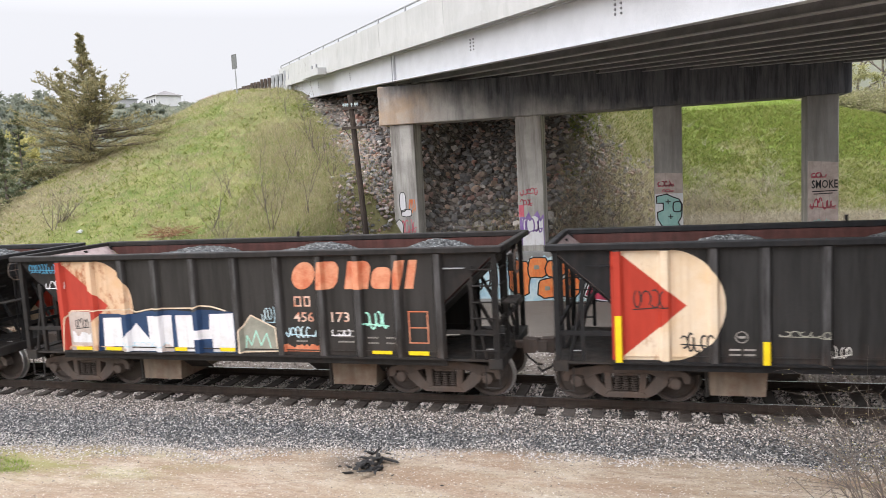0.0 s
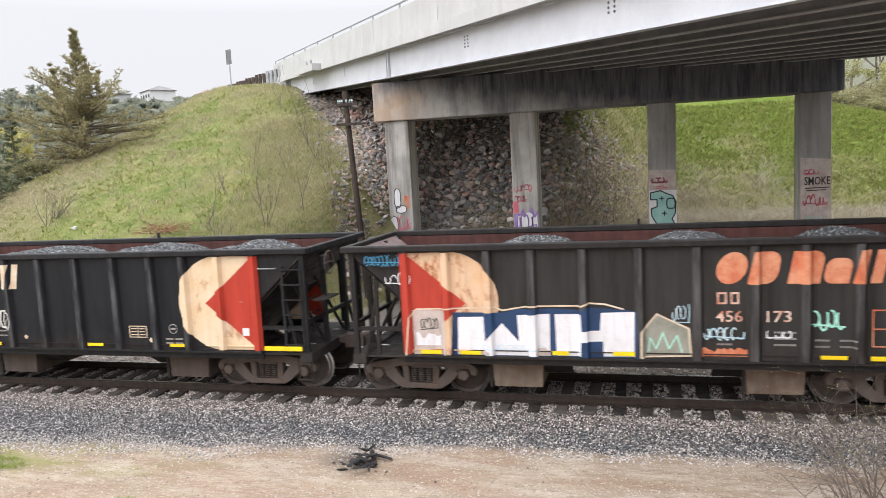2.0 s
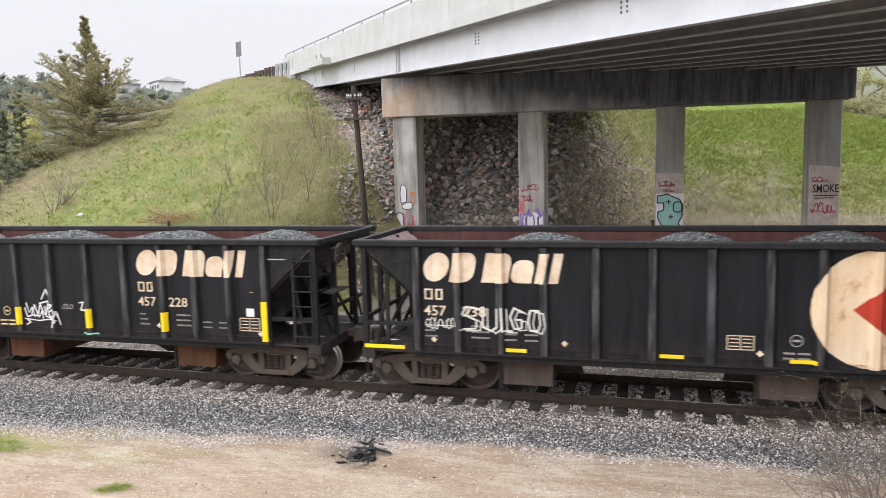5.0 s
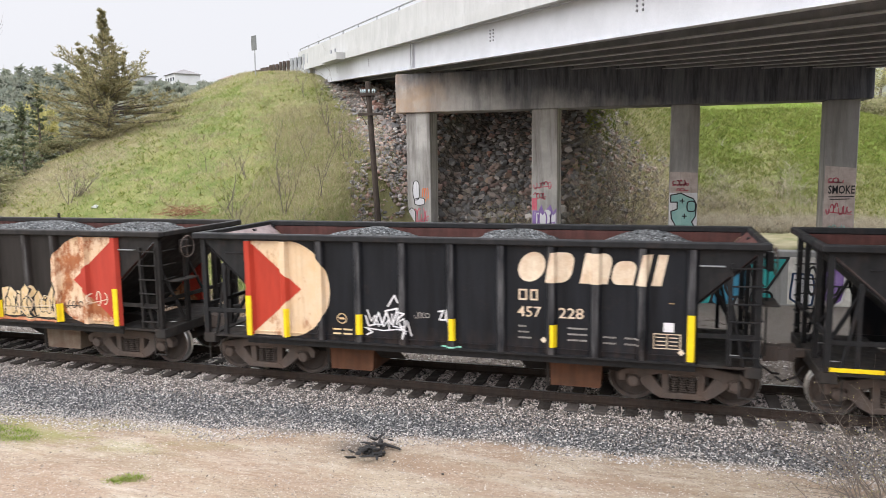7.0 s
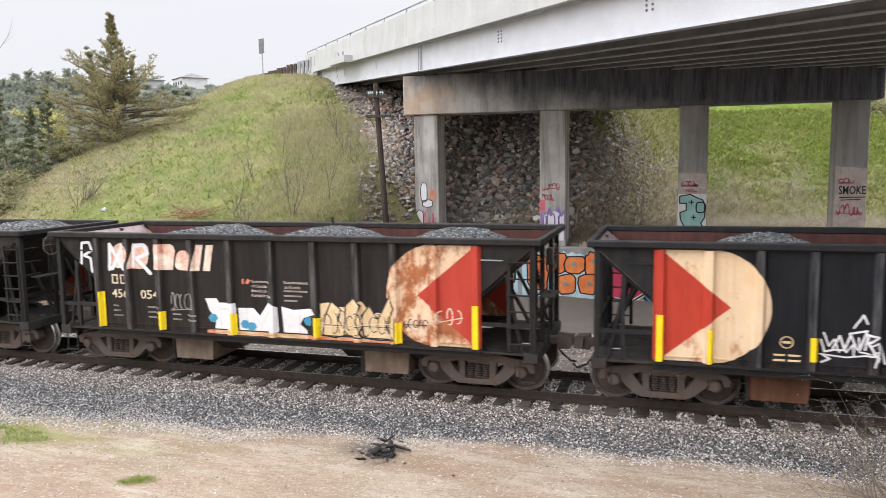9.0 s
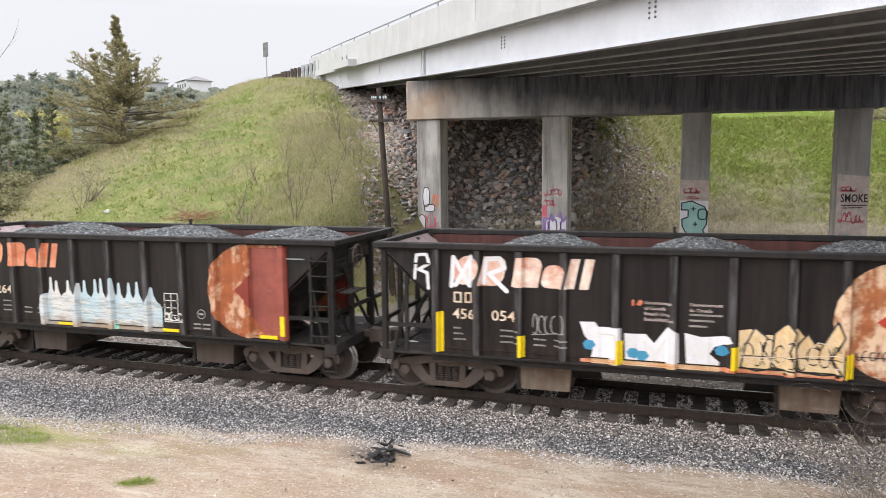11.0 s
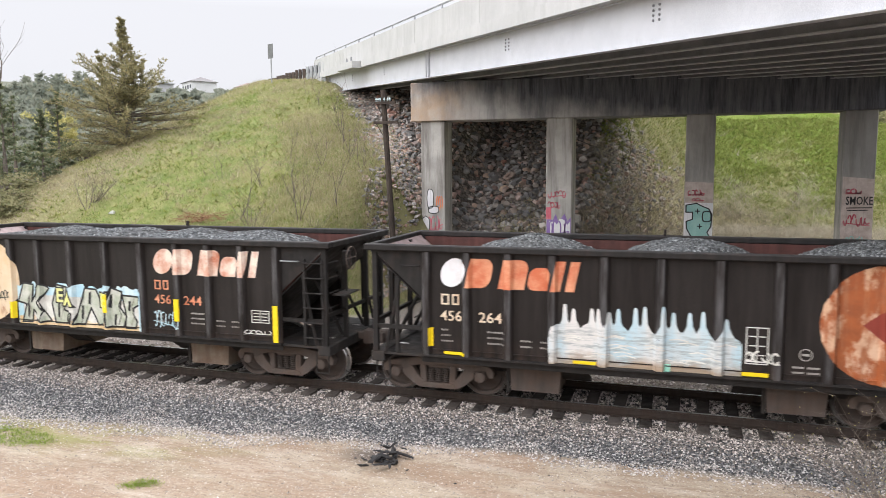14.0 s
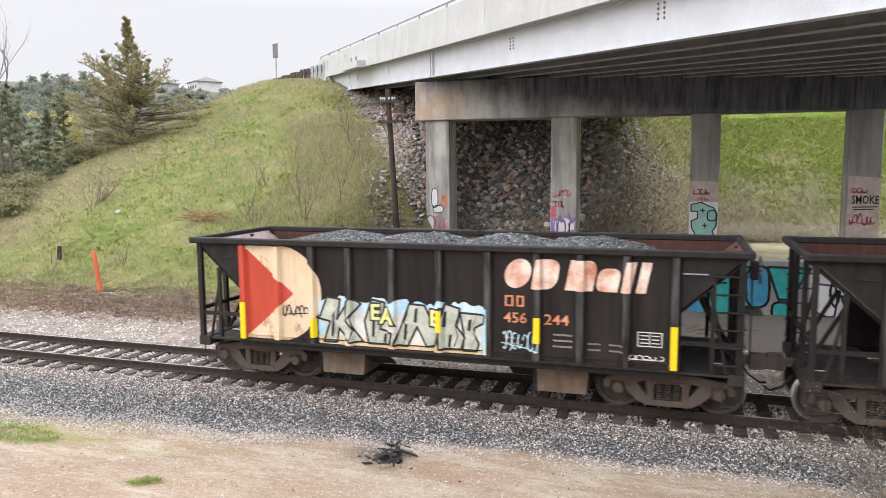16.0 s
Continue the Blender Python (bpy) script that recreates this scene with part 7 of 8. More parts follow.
def conifer(name, x, y, height, width, seed, foliage, label, dense=1.0, leaders=(), skirt=0.08, rise=0.45, leaf=0.2):
    """Trunk, upswept limbs, and a crown of sprays that thins towards the tips."""
    rnd, rs = random.Random(seed), np.random.RandomState(seed)
    tree = tagged(new(name), label, "tree")
    wood, centres, spreads = bmesh.new(), [], []
    tops = [(Vector((0, 0, 0)), height, 1.0)] + [(Vector((dx, dy, 0)), height * h, 0.62) for dx, dy, h in leaders]
    for off, h, k in tops:
        start = Vector((0, 0, h * 0.12)) if off.length > 0.1 else Vector((0, 0, -0.3))
        mid = off + Vector((0, 0, h * 0.45))
        top = off * 1.05 + Vector((0, 0, h))
        limb(wood, start, mid, 0.028 * height * k, 0.012 * height * k, 7)
        limb(wood, mid, top, 0.012 * height * k, 0.01, 6)
        n = int(46 * k * dense)
        for i in range(n):
            u = skirt + (0.97 - skirt) * (i + rnd.random()) / n
            at = (start.lerp(mid, u / 0.45) if u < 0.45 else mid.lerp(top, (u - 0.45) / 0.55))
            reach = width / 2 * k * (min(1.0, (u + 0.12) / 0.34)) * (1.03 - u) ** 1.2 * rnd.uniform(0.6, 1.25)
            a = rnd.uniform(0, 6.28)
            p = at
            d = Vector((math.cos(a), math.sin(a), rise * rnd.uniform(0.2, 1.2) * (0.35 + u))).normalized()
            seg = max(3, int(reach / 0.3))
            for j in range(seg):
                q = p + d * (reach / seg)
                if j < seg - 1:
                    limb(wood, p, q, max(0.006, 0.03 * (1 - j / seg) * reach / 3), max(0.004, 0.03 * (1 - (j + 1) / seg) * reach / 3), 3)
                d = (d + Vector((rnd.gauss(0, 0.1), rnd.gauss(0, 0.1), 0.07))).normalized()
                f = (j + 1) / seg
                m = int((10 + 22 * f) * dense * (0.45 + 0.55 * min(1, (1.05 - u) * 1.6)))
                for _ in range(m):
                    t = rnd.random()
                    centres.append(tuple(p.lerp(q, t)))
                    spreads.append(0.03 + 0.085 * reach / 3 * (1.2 - f))
                p = q
    part("trunk", wood, M["bark"], tree)
    v = leaf_cloud(rs, centres, spreads, leaf)
    me = bpy.data.meshes.new("crown")
    me.from_pydata(v.tolist(), [], np.arange(len(v)).reshape(-1, 3).tolist())
    me.materials.append(foliage)
    part("crown", me, None, tree)
    tree.location = (x, y, ground_z(x, y))
    return tree


def feathers(rs, centres, dirs, size, spread):
    """Narrow pointed sprays that follow their twigs."""
    c = np.asarray(centres)
    n = len(c)
    d = np.asarray(dirs) + rs.normal(0, 0.45, (n, 3))
    d /= np.linalg.norm(d, axis=1)[:, None]
    e = np.cross(d, rs.normal(0, 1, (n, 3)))
    e /= np.linalg.norm(e, axis=1)[:, None] + 1e-6
    c = c + rs.normal(0, spread, (n, 3))
    k = size * rs.uniform(0.6, 1.5, (n, 1))
    return np.stack([c - e * k * 0.15, c + e * k * 0.15, c + d * k], 1).reshape(-1, 3)


def cedar(x, y, height, seed, label):
    """A broad ragged cedar: thin spire, a few lesser tops, long boughs that turn up at their ends."""
    rnd, rs = random.Random(seed), np.random.RandomState(seed)
    tree = tagged(new("cedar_tree"), label, "tree")
    wood, cs, ds = bmesh.new(), [], []
    reach_at = ((0.0, 3.5), (0.07, 5.0), (0.16, 5.6), (0.28, 5.3), (0.38, 4.3), (0.48, 3.2), (0.58, 2.1), (0.68, 1.2), (0.78, 0.66), (0.9, 0.28), (1.0, 0.05))

    def reach(u):
        for (a, p), (b, q) in zip(reach_at, reach_at[1:]):
            if u <= b:
                return p + (q - p) * (u - a) / (b - a)
        return 0.08

    def bough(p, d, length, radius, fine):
        """One limb with side twigs that carry the sprays."""
        seg = max(3, int(length / 0.32))
        for j in range(seg):
            q = p + d * (length / seg)
            limb(wood, p, q, radius * (1 - j / seg) + 0.005, radius * (1 - (j + 1) / seg) + 0.004, 4)
            f = (j + 1) / seg
            if f > 0.22:
                for _ in range(fine):
                    a = rnd.uniform(0, 6.28)
                    side = (d * 0.7 + Vector((math.cos(a), math.sin(a), rnd.uniform(-0.15, 0.55))) * 0.75).normalized()
                    tw = rnd.uniform(0.25, 0.85) * (1.25 - 0.75 * f) * min(1.0, 0.2 + length / 3.2)
                    o = p.lerp(q, rnd.random())
                    for i in range(7):
                        cs.append(tuple(o + side * (tw * (i + 0.5) / 7)))
                        ds.append(tuple(side))
            d = (d + Vector((rnd.gauss(0, 0.09), rnd.gauss(0, 0.09), (0.16 + 0.1 * rnd.random()) / seg))).normalized()
            p = q

    def stem(base, top, h0, scale, n, fine):
        """A leader with its boughs from height share h0 upwards."""
        limb(wood, base, base.lerp(top, 0.5), 0.016 * height * scale, 0.009 * height * scale, 7)
        limb(wood, base.lerp(top, 0.5), top, 0.009 * height * scale, 0.008, 6)
        for i in range(n):
            u = h0 + (0.99 - h0) * ((i + rnd.random()) / n) ** 1.35
            at = base.lerp(top, u)
            r = reach(u) * scale * rnd.uniform(0.5, 1.12)
            a = rnd.uniform(0, 6.28)
            up = -0.06 + 0.75 * u + rnd.uniform(-0.2, 0.3)
            bough(at, Vector((math.cos(a), math.sin(a), up)).normalized(), max(0.15, r), 0.011 * r + 0.006, fine)

    stem(Vector((0, 0, -0.2)), Vector((0.05, 0, height)), 0.0, 1.0, 170, 5)
    for dx, dy, h, k, n in ((-2.2, 0.4, 0.76, 0.22, 16), (-1.4, -0.5, 0.70, 0.26, 18), (0.7, 0.4, 0.66, 0.24, 18), (1.1, -0.4, 0.80, 0.22, 16), (2.0, -0.3, 0.66, 0.26, 18)):
        foot = Vector((dx * 0.35, dy * 0.35, height * h * 0.28))
        limb(wood, (0, 0, height * 0.08), foot, 0.07, 0.05, 6)
        stem(foot, Vector((dx, dy, height * h)), 0.18, k, n, 6)
    part("trunk", wood, M["bark"], tree)
    v = feathers(rs, cs, ds, 0.15, 0.03)
    me = bpy.data.meshes.new("crown")
    me.from_pydata(v.tolist(), [], np.arange(len(v)).reshape(-1, 3).tolist())
    me.materials.append(CEDAR)
    part("crown", me, None, tree)
    tree.location = (x, y, ground_z(x, y))
    return tree


cedar(-34.3, 24.8, 7.9, 3, "broad olive-green cedar with a thin spire and ragged boughs")
for x, y, h, w, s in ((-37.2, 18.2, 6.6, 4.2, 11), (-34.4, 18.2, 4.2, 2.8, 12), (-40.5, 20.5, 6.9, 4.2, 13), (-41.2, 16.5, 5.2, 4.5, 14), (-45.0, 26.0, 7.5, 4.5, 15), (-39.4, 14.6, 3.6, 3.8, 17), (-39.0, 24.0, 5.6, 3.6, 18)):
    conifer("conifer_tree", x, y, h, w, s, SPRUCE, "dark green young conifer at the foot of the bank", 0.75, (), 0.05, 0.25, 0.2)


def thicket(x, y, h, w, seed, foliage, label):
    """A low drooping evergreen shrub with dead stems."""
    rnd, rs = random.Random(seed), np.random.RandomState(seed)
    t = tagged(new("thicket"), label, "shrub")
    bm, centres, spreads = bmesh.new(), [], []
    for i in range(34):
        a = rnd.uniform(0, 6.28)
        p, d = Vector((rnd.gauss(0, 0.3), rnd.gauss(0, 0.3), 0)), Vector((math.cos(a) * 0.6, math.sin(a) * 0.6, 1)).normalized()
        for j in range(7):
            q = p + d * (h / 5.5)
            limb(bm, p, q, 0.022 - 0.0028 * j, 0.019 - 0.0028 * j, 3)
            d = (d + Vector((math.cos(a) * w / h * 0.16, math.sin(a) * w / h * 0.16, -0.24 + rnd.gauss(0, 0.07)))).normalized()
            if j > 1:
                for _ in range(16):
                    centres.append(tuple(p.lerp(q, rnd.random())))
                    spreads.append(0.10 + 0.02 * j)
            p = q
    part("stem_tangle", bm, M["bark"], t)
    v = leaf_cloud(rs, centres, spreads, 0.17, 0.5)
    me = bpy.data.meshes.new("foliage")
    me.from_pydata(v.tolist(), [], np.arange(len(v)).reshape(-1, 3).tolist())
    me.materials.append(foliage)
    part("foliage", me, None, t)
    t.location = (x, y, ground_z(x, y))


BROWNISH = island_tones("brown_green_thicket_leaves", ((0.13, 0.135, 0.07), (0.21, 0.20, 0.105), (0.32, 0.29, 0.17), (0.18, 0.20, 0.09)), 0.85, 0, True)
for i, (x, y, h, w) in enumerate(((-33.6, 14.0, 2.2, 4.0), (-38.2, 25.6, 2.6, 4.6), (-41.0, 28.5, 3.2, 5.4), (-35.0, 16.0, 2.8, 4.5), (-37.5, 16.0, 3.0, 4.5), (-33.4, 11.6, 1.8, 3.4), (-36.0, 13.0, 2.4, 3.8), (-31.6, 13.0, 1.0, 2.2))):
    thicket(x, y, h, w, 60 + i, BROWNISH, "tangled brown-green thicket at the foot of the bank")


def leafy_tree(name, x, y, height, seed, foliage, label, leaves=1600, leaf=0.22):
    """An early spring tree: bare limbs with a thin haze of young leaves."""
    rnd, rs = random.Random(seed), np.random.RandomState(seed)
    t = tagged(new(name), label, "tree")
    bm, tips = bmesh.new(), []
    for _ in range(2):
        d = Vector((rnd.gauss(0, 0.15), rnd.gauss(0, 0.15), 1)).normalized()
        grow(bm, rnd, Vector((0, 0, -0.2)), d, height * 0.62, height * 0.014, 4, 0.55, 0.18, tips)
    part("trunk", bm, M["bark"], t)
    if leaves:
        pick = [tuple(tips[rnd.randrange(len(tips))]) for _ in range(leaves)]
        v = leaf_cloud(rs, pick, [height * 0.04] * leaves, leaf)
        me = bpy.data.meshes.new("crown")
        me.from_pydata(v.tolist(), [], np.arange(len(v)).reshape(-1, 3).tolist())
        me.materials.append(foliage)
        part("crown", me, None, t)
    t.location = (x, y, ground_z(x, y))
    return t


YOUNG = island_tones("young_yellow_green_leaves", ((0.26, 0.26, 0.11), (0.38, 0.37, 0.19), (0.32, 0.33, 0.13), (0.46, 0.42, 0.25)), 0.8, 0, True)
GOLD = island_tones("yellow_blossom", ((0.40, 0.36, 0.14), (0.50, 0.46, 0.20), (0.28, 0.28, 0.13)), 0.8, 0, True)
leafy_tree("bare_tree", -38.8, 18.0, 9.5, 5, YOUNG, "tall leafless tree beyond the thicket", 0)
leafy_tree("blossoming_shrub", -46.5, 32.5, 3.6, 6, GOLD, "shrub in pale yellow spring blossom", 1500)
for i, (x, y, h) in enumerate(((12.5, 36.0, 9.5), (14.5, 37.5, 10.5), (16.5, 36.0, 9.0), (18.5, 38.0, 11.0), (11.2, 33.6, 3.4), (12.6, 33.0, 3.0), (14.0, 33.4, 3.6), (15.6, 32.6, 3.2), (11.8, 39.0, 8.0), (20.5, 36.0, 9.0), (10.4, 35.2, 4.0), (17.2, 33.0, 3.4))):
    leafy_tree("young_tree", x * 1.35, y * 1.35 + 5.2, h * 1.2, 30 + i, YOUNG, "slender tree with sparse yellow-green spring leaves", 1500 if h > 5 else 2600, 0.13)


PALE = island_tones("pale_dry_brush_leaves", ((0.24, 0.22, 0.12), (0.36, 0.34, 0.20), (0.30, 0.31, 0.14), (0.46, 0.42, 0.28)), 0.85, 0, True)
for i, (x, y, h, w) in enumerate(((10.6, 32.4, 2.0, 3.2), (12.4, 32.0, 2.4, 3.4), (14.4, 31.4, 2.2, 3.4), (16.4, 31.0, 2.4, 3.4), (11.6, 34.4, 3.4, 4.0), (13.6, 34.6, 3.8, 4.0), (16.0, 34.0, 3.6, 4.0), (9.6, 34.6, 1.8, 3.0))):
    thicket(x * 1.35, y * 1.35 + 5.2, h * 1.25, w * 1.3, 90 + i, PALE, "tangle of pale dry brush along the top of the slope")


for i, (x, y, h, w) in enumerate(((14.5, 50.5, 4.4, 6.0), (17.5, 51.5, 5.4, 6.5), (20.5, 50.5, 5.0, 6.5), (23.5, 49.5, 4.6, 6.0), (16.0, 54.0, 6.4, 7.0), (19.5, 54.5, 6.8, 7.0), (23.0, 53.5, 6.2, 7.0))):
    thicket(x, y, h, w, 120 + i, PALE, "tall pale brush in thin spring leaf behind the slope")


def far_woods():
    """Wooded slopes in the distance."""
    rnd, rs = random.Random(9), np.random.RandomState(9)
    cs, sp = [], []
    for _ in range(430):
        a = rnd.uniform(radians(-62), radians(-30))
        r = rnd.uniform(125, 215)
        x, y = r * math.sin(a), r * math.cos(a) - 14
        wood = a < radians(-43)
        z, h, w = ground_z(x, y), rnd.uniform(2.0, 4.6) if wood else rnd.uniform(0.5, 1.3), rnd.uniform(1.4, 2.8) if wood else rnd.uniform(0.8, 2.0)
        pointed = rnd.random() < 0.6
        for _ in range(110):
            u = rnd.random() ** 1.3
            k = w * ((1 - u) if pointed else math.sqrt(max(0.0, 1 - (2 * u - 1) ** 2)))
            b = rnd.uniform(0, 6.28)
            q = math.sqrt(rnd.random())
            cs.append((x + k * q * math.cos(b), y + k * q * math.sin(b), z + 0.2 + h * u))
            sp.append(0.25)
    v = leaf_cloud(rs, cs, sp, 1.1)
    # pale grey-green leaf tones carry the distance haze
    stuff_mesh("far_woods", v, np.arange(len(v)).reshape(-1, 3), island_tones("haze_toned_woodland_foliage", ((0.17, 0.195, 0.16), (0.23, 0.25, 0.20), (0.28, 0.285, 0.23), (0.25, 0.27, 0.20)), 0.9, 0, True), "wooded hillside of conifers and bare trees", "woods")


far_woods()


# ---- distant houses ----
def house(x, y, w, d, h, turn, wall, roof, label):
    o = tagged(new("house"), label, "house")
    ww = plain("house_wall_paint", wall, tuple(v * 0.9 for v in wall), 0.5, 6)
    rr = plain("house_shingles", roof, tuple(v * 0.8 for v in roof), 0.5, 5)
    gl = plain("dark_window_glass", (0.05, 0.06, 0.07), (0.08, 0.09, 0.10), 1, 9, 0.2)
    part("wall", boxes((-w / 2, w / 2, -d / 2, d / 2, -6, h)), ww, o)
    bm = bmesh.new()
    ring = [(-w / 2 - 0.5, -d / 2 - 0.5, h), (w / 2 + 0.5, -d / 2 - 0.5, h), (w / 2 + 0.5, d / 2 + 0.5, h), (-w / 2 - 0.5, d / 2 + 0.5, h), (-w / 2 + 2.5, 0, h + 1.5), (w / 2 - 2.5, 0, h + 1.5)]
    vs = [bm.verts.new(p) for p in ring]
    for f in ((0, 1, 5, 4), (1, 2, 5), (2, 3, 4, 5), (3, 0, 4), (3, 2, 1, 0)):
        bm.faces.new([vs[i] for i in f])
    part("roof", bm, rr, o)
    n = int(w / 1.8)
    for row in (0.7, 2.6):
        if row + 1.2 > h:
            continue
        for i in range(n):
            cx = -w / 2 + (i + 0.5) * w / n
            win = part("window", boxes((cx - 0.55, cx + 0.55, -d / 2 - 0.06, -d / 2 - 0.004, row, row + 1.0)), gl, o)
            part("sill", boxes((cx - 0.65, cx + 0.65, -d / 2 - 0.14, -d / 2 - 0.004, row - 0.12, row - 0.01)), ww, win)
    o.matrix_world = pose(x, y, ground_z(x, y) - 0.35, 0, 0, turn)
    return o


house(-129.5, 165.0, 8.0, 7.0, 2.6, -35, (0.62, 0.62, 0.62), (0.20, 0.19, 0.19), "white two-storey house with a grey hipped roof")
house(-137.0, 157.5, 7.0, 6.0, 1.9, -40, (0.42, 0.42, 0.43), (0.24, 0.25, 0.25), "low grey house with a pale roof")
house(-124.0, 181.0, 5.0, 6.0, 1.2, -30, (0.50, 0.46, 0.43), (0.26, 0.20, 0.18), "low brownish house on the far hill")


# ---- roadside things ----
def make_pole():
    o = tagged(new("telegraph_pole"), "old dark telegraph pole with two crossarms and glass insulators", "pole")
    foot, top = Vector((-11.58, 14.6, ground_z(-11.58, 14.6) - 0.3)), Vector((-12.10, 14.6, 7.86))
    bm = bmesh.new()
    limb(bm, foot, top, 0.15, 0.11, 10)
    part("shaft", bm, M["pole"], o)
    for dz, half in ((0.55, 0.52), (1.38, 0.60)):
        c = top - Vector((-0.02 * dz, 0, dz))
        arm = part("crossarm", boxes((c.x - half * 0.7, c.x + half * 1.15, c.y - 0.17, c.y - 0.09, c.z - 0.055, c.z + 0.055)), M["pole"], o)
        if dz < 1:
            for dx in (-0.27, -0.18, -0.09, 0.10, 0.26, 0.36):
                bm = bmesh.new()
                tube(bm, (c.x + dx, c.y - 0.13, c.z + 0.05), (c.x + dx, c.y - 0.13, c.z + 0.13), 0.022, sides=6)
                tube(bm, (c.x + dx, c.y - 0.13, c.z + 0.12), (c.x + dx, c.y - 0.13, c.z + 0.16), 0.05, 0.042, 8)
                tube(bm, (c.x + dx, c.y - 0.13, c.z + 0.158), (c.x + dx, c.y - 0.13, c.z + 0.21), 0.038, 0.024, 8)
                part("insulator", bm, M["glass"], arm, "pale glass insulator")
        part("brace", tube(bmesh.new(), (c.x - half * 0.5, c.y - 0.12, c.z - 0.05), (c.x - 0.02, c.y - 0.12, c.z - 0.5), 0.015, sides=5), M["pole"], arm)


make_pole()


BROWN_POST = plain("weathered_brown_post_wood", (0.05, 0.036, 0.03), (0.09, 0.066, 0.055), 3, 40, 0.9)


def make_guard_rail():
    o = tagged(new("guard_rail"), "road guard rail on short brown wooden posts", "barrier")
    n = 17
    pts = []
    for i in range(n):
        v = i / (n - 1)
        q = fascia(24.2 + 20.5 * v) + ACROSS * (-0.35 - 1.85 * v)
        z = 11.72 + 0.95 * v
        pts.append((q.x, q.y, z))
        part("post", boxes((q.x - 0.11, q.x + 0.11, q.y - 0.1, q.y + 0.1, ground_z(q.x, q.y) - 0.4, z + 0.82 + 0.05 * math.sin(i * 2.1)), bevel=0.01), BROWN_POST if i > 4 else M["galv"], o)
    bm = bmesh.new()
    for a, b in zip(pts, pts[1:]):
        for h in (0.45, 0.62):
            p, q = Vector(a) + Vector((0.16, 0.12, h)), Vector(b) + Vector((0.16, 0.12, h))
            tube(bm, p, q, 0.07, sides=6)
    part("beam", bm, M["galv"], o, "galvanised steel beam")


make_guard_rail()


def make_sign():
    x, y = -30.05, 35.95
    z = ground_z(x, y)
    o = tagged(new("road_sign"), "grey back of a road sign on a thin post", "sign")
    part("post", boxes((x - 0.04, x + 0.04, y - 0.03, y + 0.03, z - 0.3, 13.95)), M["galv"], o)
    bm = boxes((-0.33, 0.33, -0.012, 0.012, -0.54, 0.54), bevel=0.005)
    p = part("plate", bm, plain("weathered_sign_back", (0.10, 0.105, 0.105), (0.15, 0.155, 0.155), 3, 40, 0.6), o, "bare grey sign plate")
    p.matrix_local = pose(x, y - 0.06, 13.45, 0, 0, -25)


make_sign()


def make_lamp_ledge():
    o = tagged(new("light_ledge"), "concrete light pedestal bracketed to the bridge parapet", "bracket")
    part("ledge", beam(bmesh.new(), 0, 11.3, 16.2, -1.05, -0.53, 1.06, 1.46), M["parapet"], o)
    for s in (12.7, 14.0):
        q = fascia(s) - 0.8 * ACROSS
        z = bridge_bottom(s) + 1.46
        part("stub_pipe", tube(bmesh.new(), (q.x, q.y, z), (q.x, q.y, z + 0.3), 0.06, sides=8), M["galv"], o)


make_lamp_ledge()


def make_marker_post():
    x, y = -20.3, 6.57
    z = ground_z(x, y)
    ob = part("marker_post", boxes((-0.07, 0.07, -0.05, 0.05, -0.1, 1.5), bevel=0.012), M["orange"])
    ob.matrix_world = pose(x, y, z, 0, -8, 0)
    tagged(ob, "leaning weathered orange marker post in the grass", "post")
    st = part("stump", tube(bmesh.new(), (0, 0, -0.1), (0.03, 0, 0.55), 0.10, 0.08, 8), M["pole"])
    st.location = (-24.3, 8.7, ground_z(-24.3, 8.7))
    tagged(st, "short weathered wooden stump in the grass", "stump")
    bag = part("plastic_bag", rock_mesh(91), plain("white_plastic", (0.7, 0.7, 0.7), (0.55, 0.56, 0.58), 4, 30, 0.4))
    bag.matrix_world = pose(-25.2, 13.1, ground_z(-25.2, 13.1) + 0.06) @ Matrix.Diagonal((0.26, 0.2, 0.16, 1))
    tagged(bag, "crumpled white plastic litter on the grass", "litter")


make_marker_post()


def make_brush_pile(x, y, r, seed, label, n=60, material=None):
    rnd = random.Random(seed)
    bm = bmesh.new()
    for _ in range(n):
        a = rnd.uniform(0, 6.28)
        p = Vector((rnd.gauss(0, r * 0.45), rnd.gauss(0, r * 0.3), rnd.uniform(0, r * 0.28)))
        d = Vector((math.cos(a), math.sin(a) * 0.6, rnd.uniform(-0.1, 0.3))) * rnd.uniform(0.3, 0.8) * r
        tube(bm, p, p + d, 0.014, 0.006, 4)
    ob = part("brush_pile", bm, material or M["bark"])
    ob.location = (x, y, ground_z(x, y))
    tagged(ob, label, "brush", kind="stuff")


RUSSET = plain("russet_dead_fern", (0.16, 0.07, 0.035), (0.22, 0.11, 0.06), 4, 30, 0.9)
make_brush_pile(-19.7, 12.3, 1.2, 1, "heap of russet dead ferns and twigs", 90, RUSSET)
make_brush_pile(-16.8, 4.6, 1.3, 2, "fallen bare branches lying on the gravel", 26)
make_brush_pile(-18.8, 5.6, 1.1, 3, "fallen bare branches lying on the gravel", 22)
bare_shrub("dead_bough", -27.1, 14.0, 1.5, 7, 71, "low dead conifer bough lying on the grass", 3, 0.02, (0.9, 0.1), 0.9)
make_brush_pile(-19.8, 28.6, 1.0, 5, "pale dry sticks under the bridge end", 40, plain("bleached_sticks", (0.4, 0.36, 0.3), (0.3, 0.27, 0.22), 4, 30, 0.9))
make_brush_pile(1.0, 12.0, 1.2, 6, "dead twigs lying before the crash wall", 26)


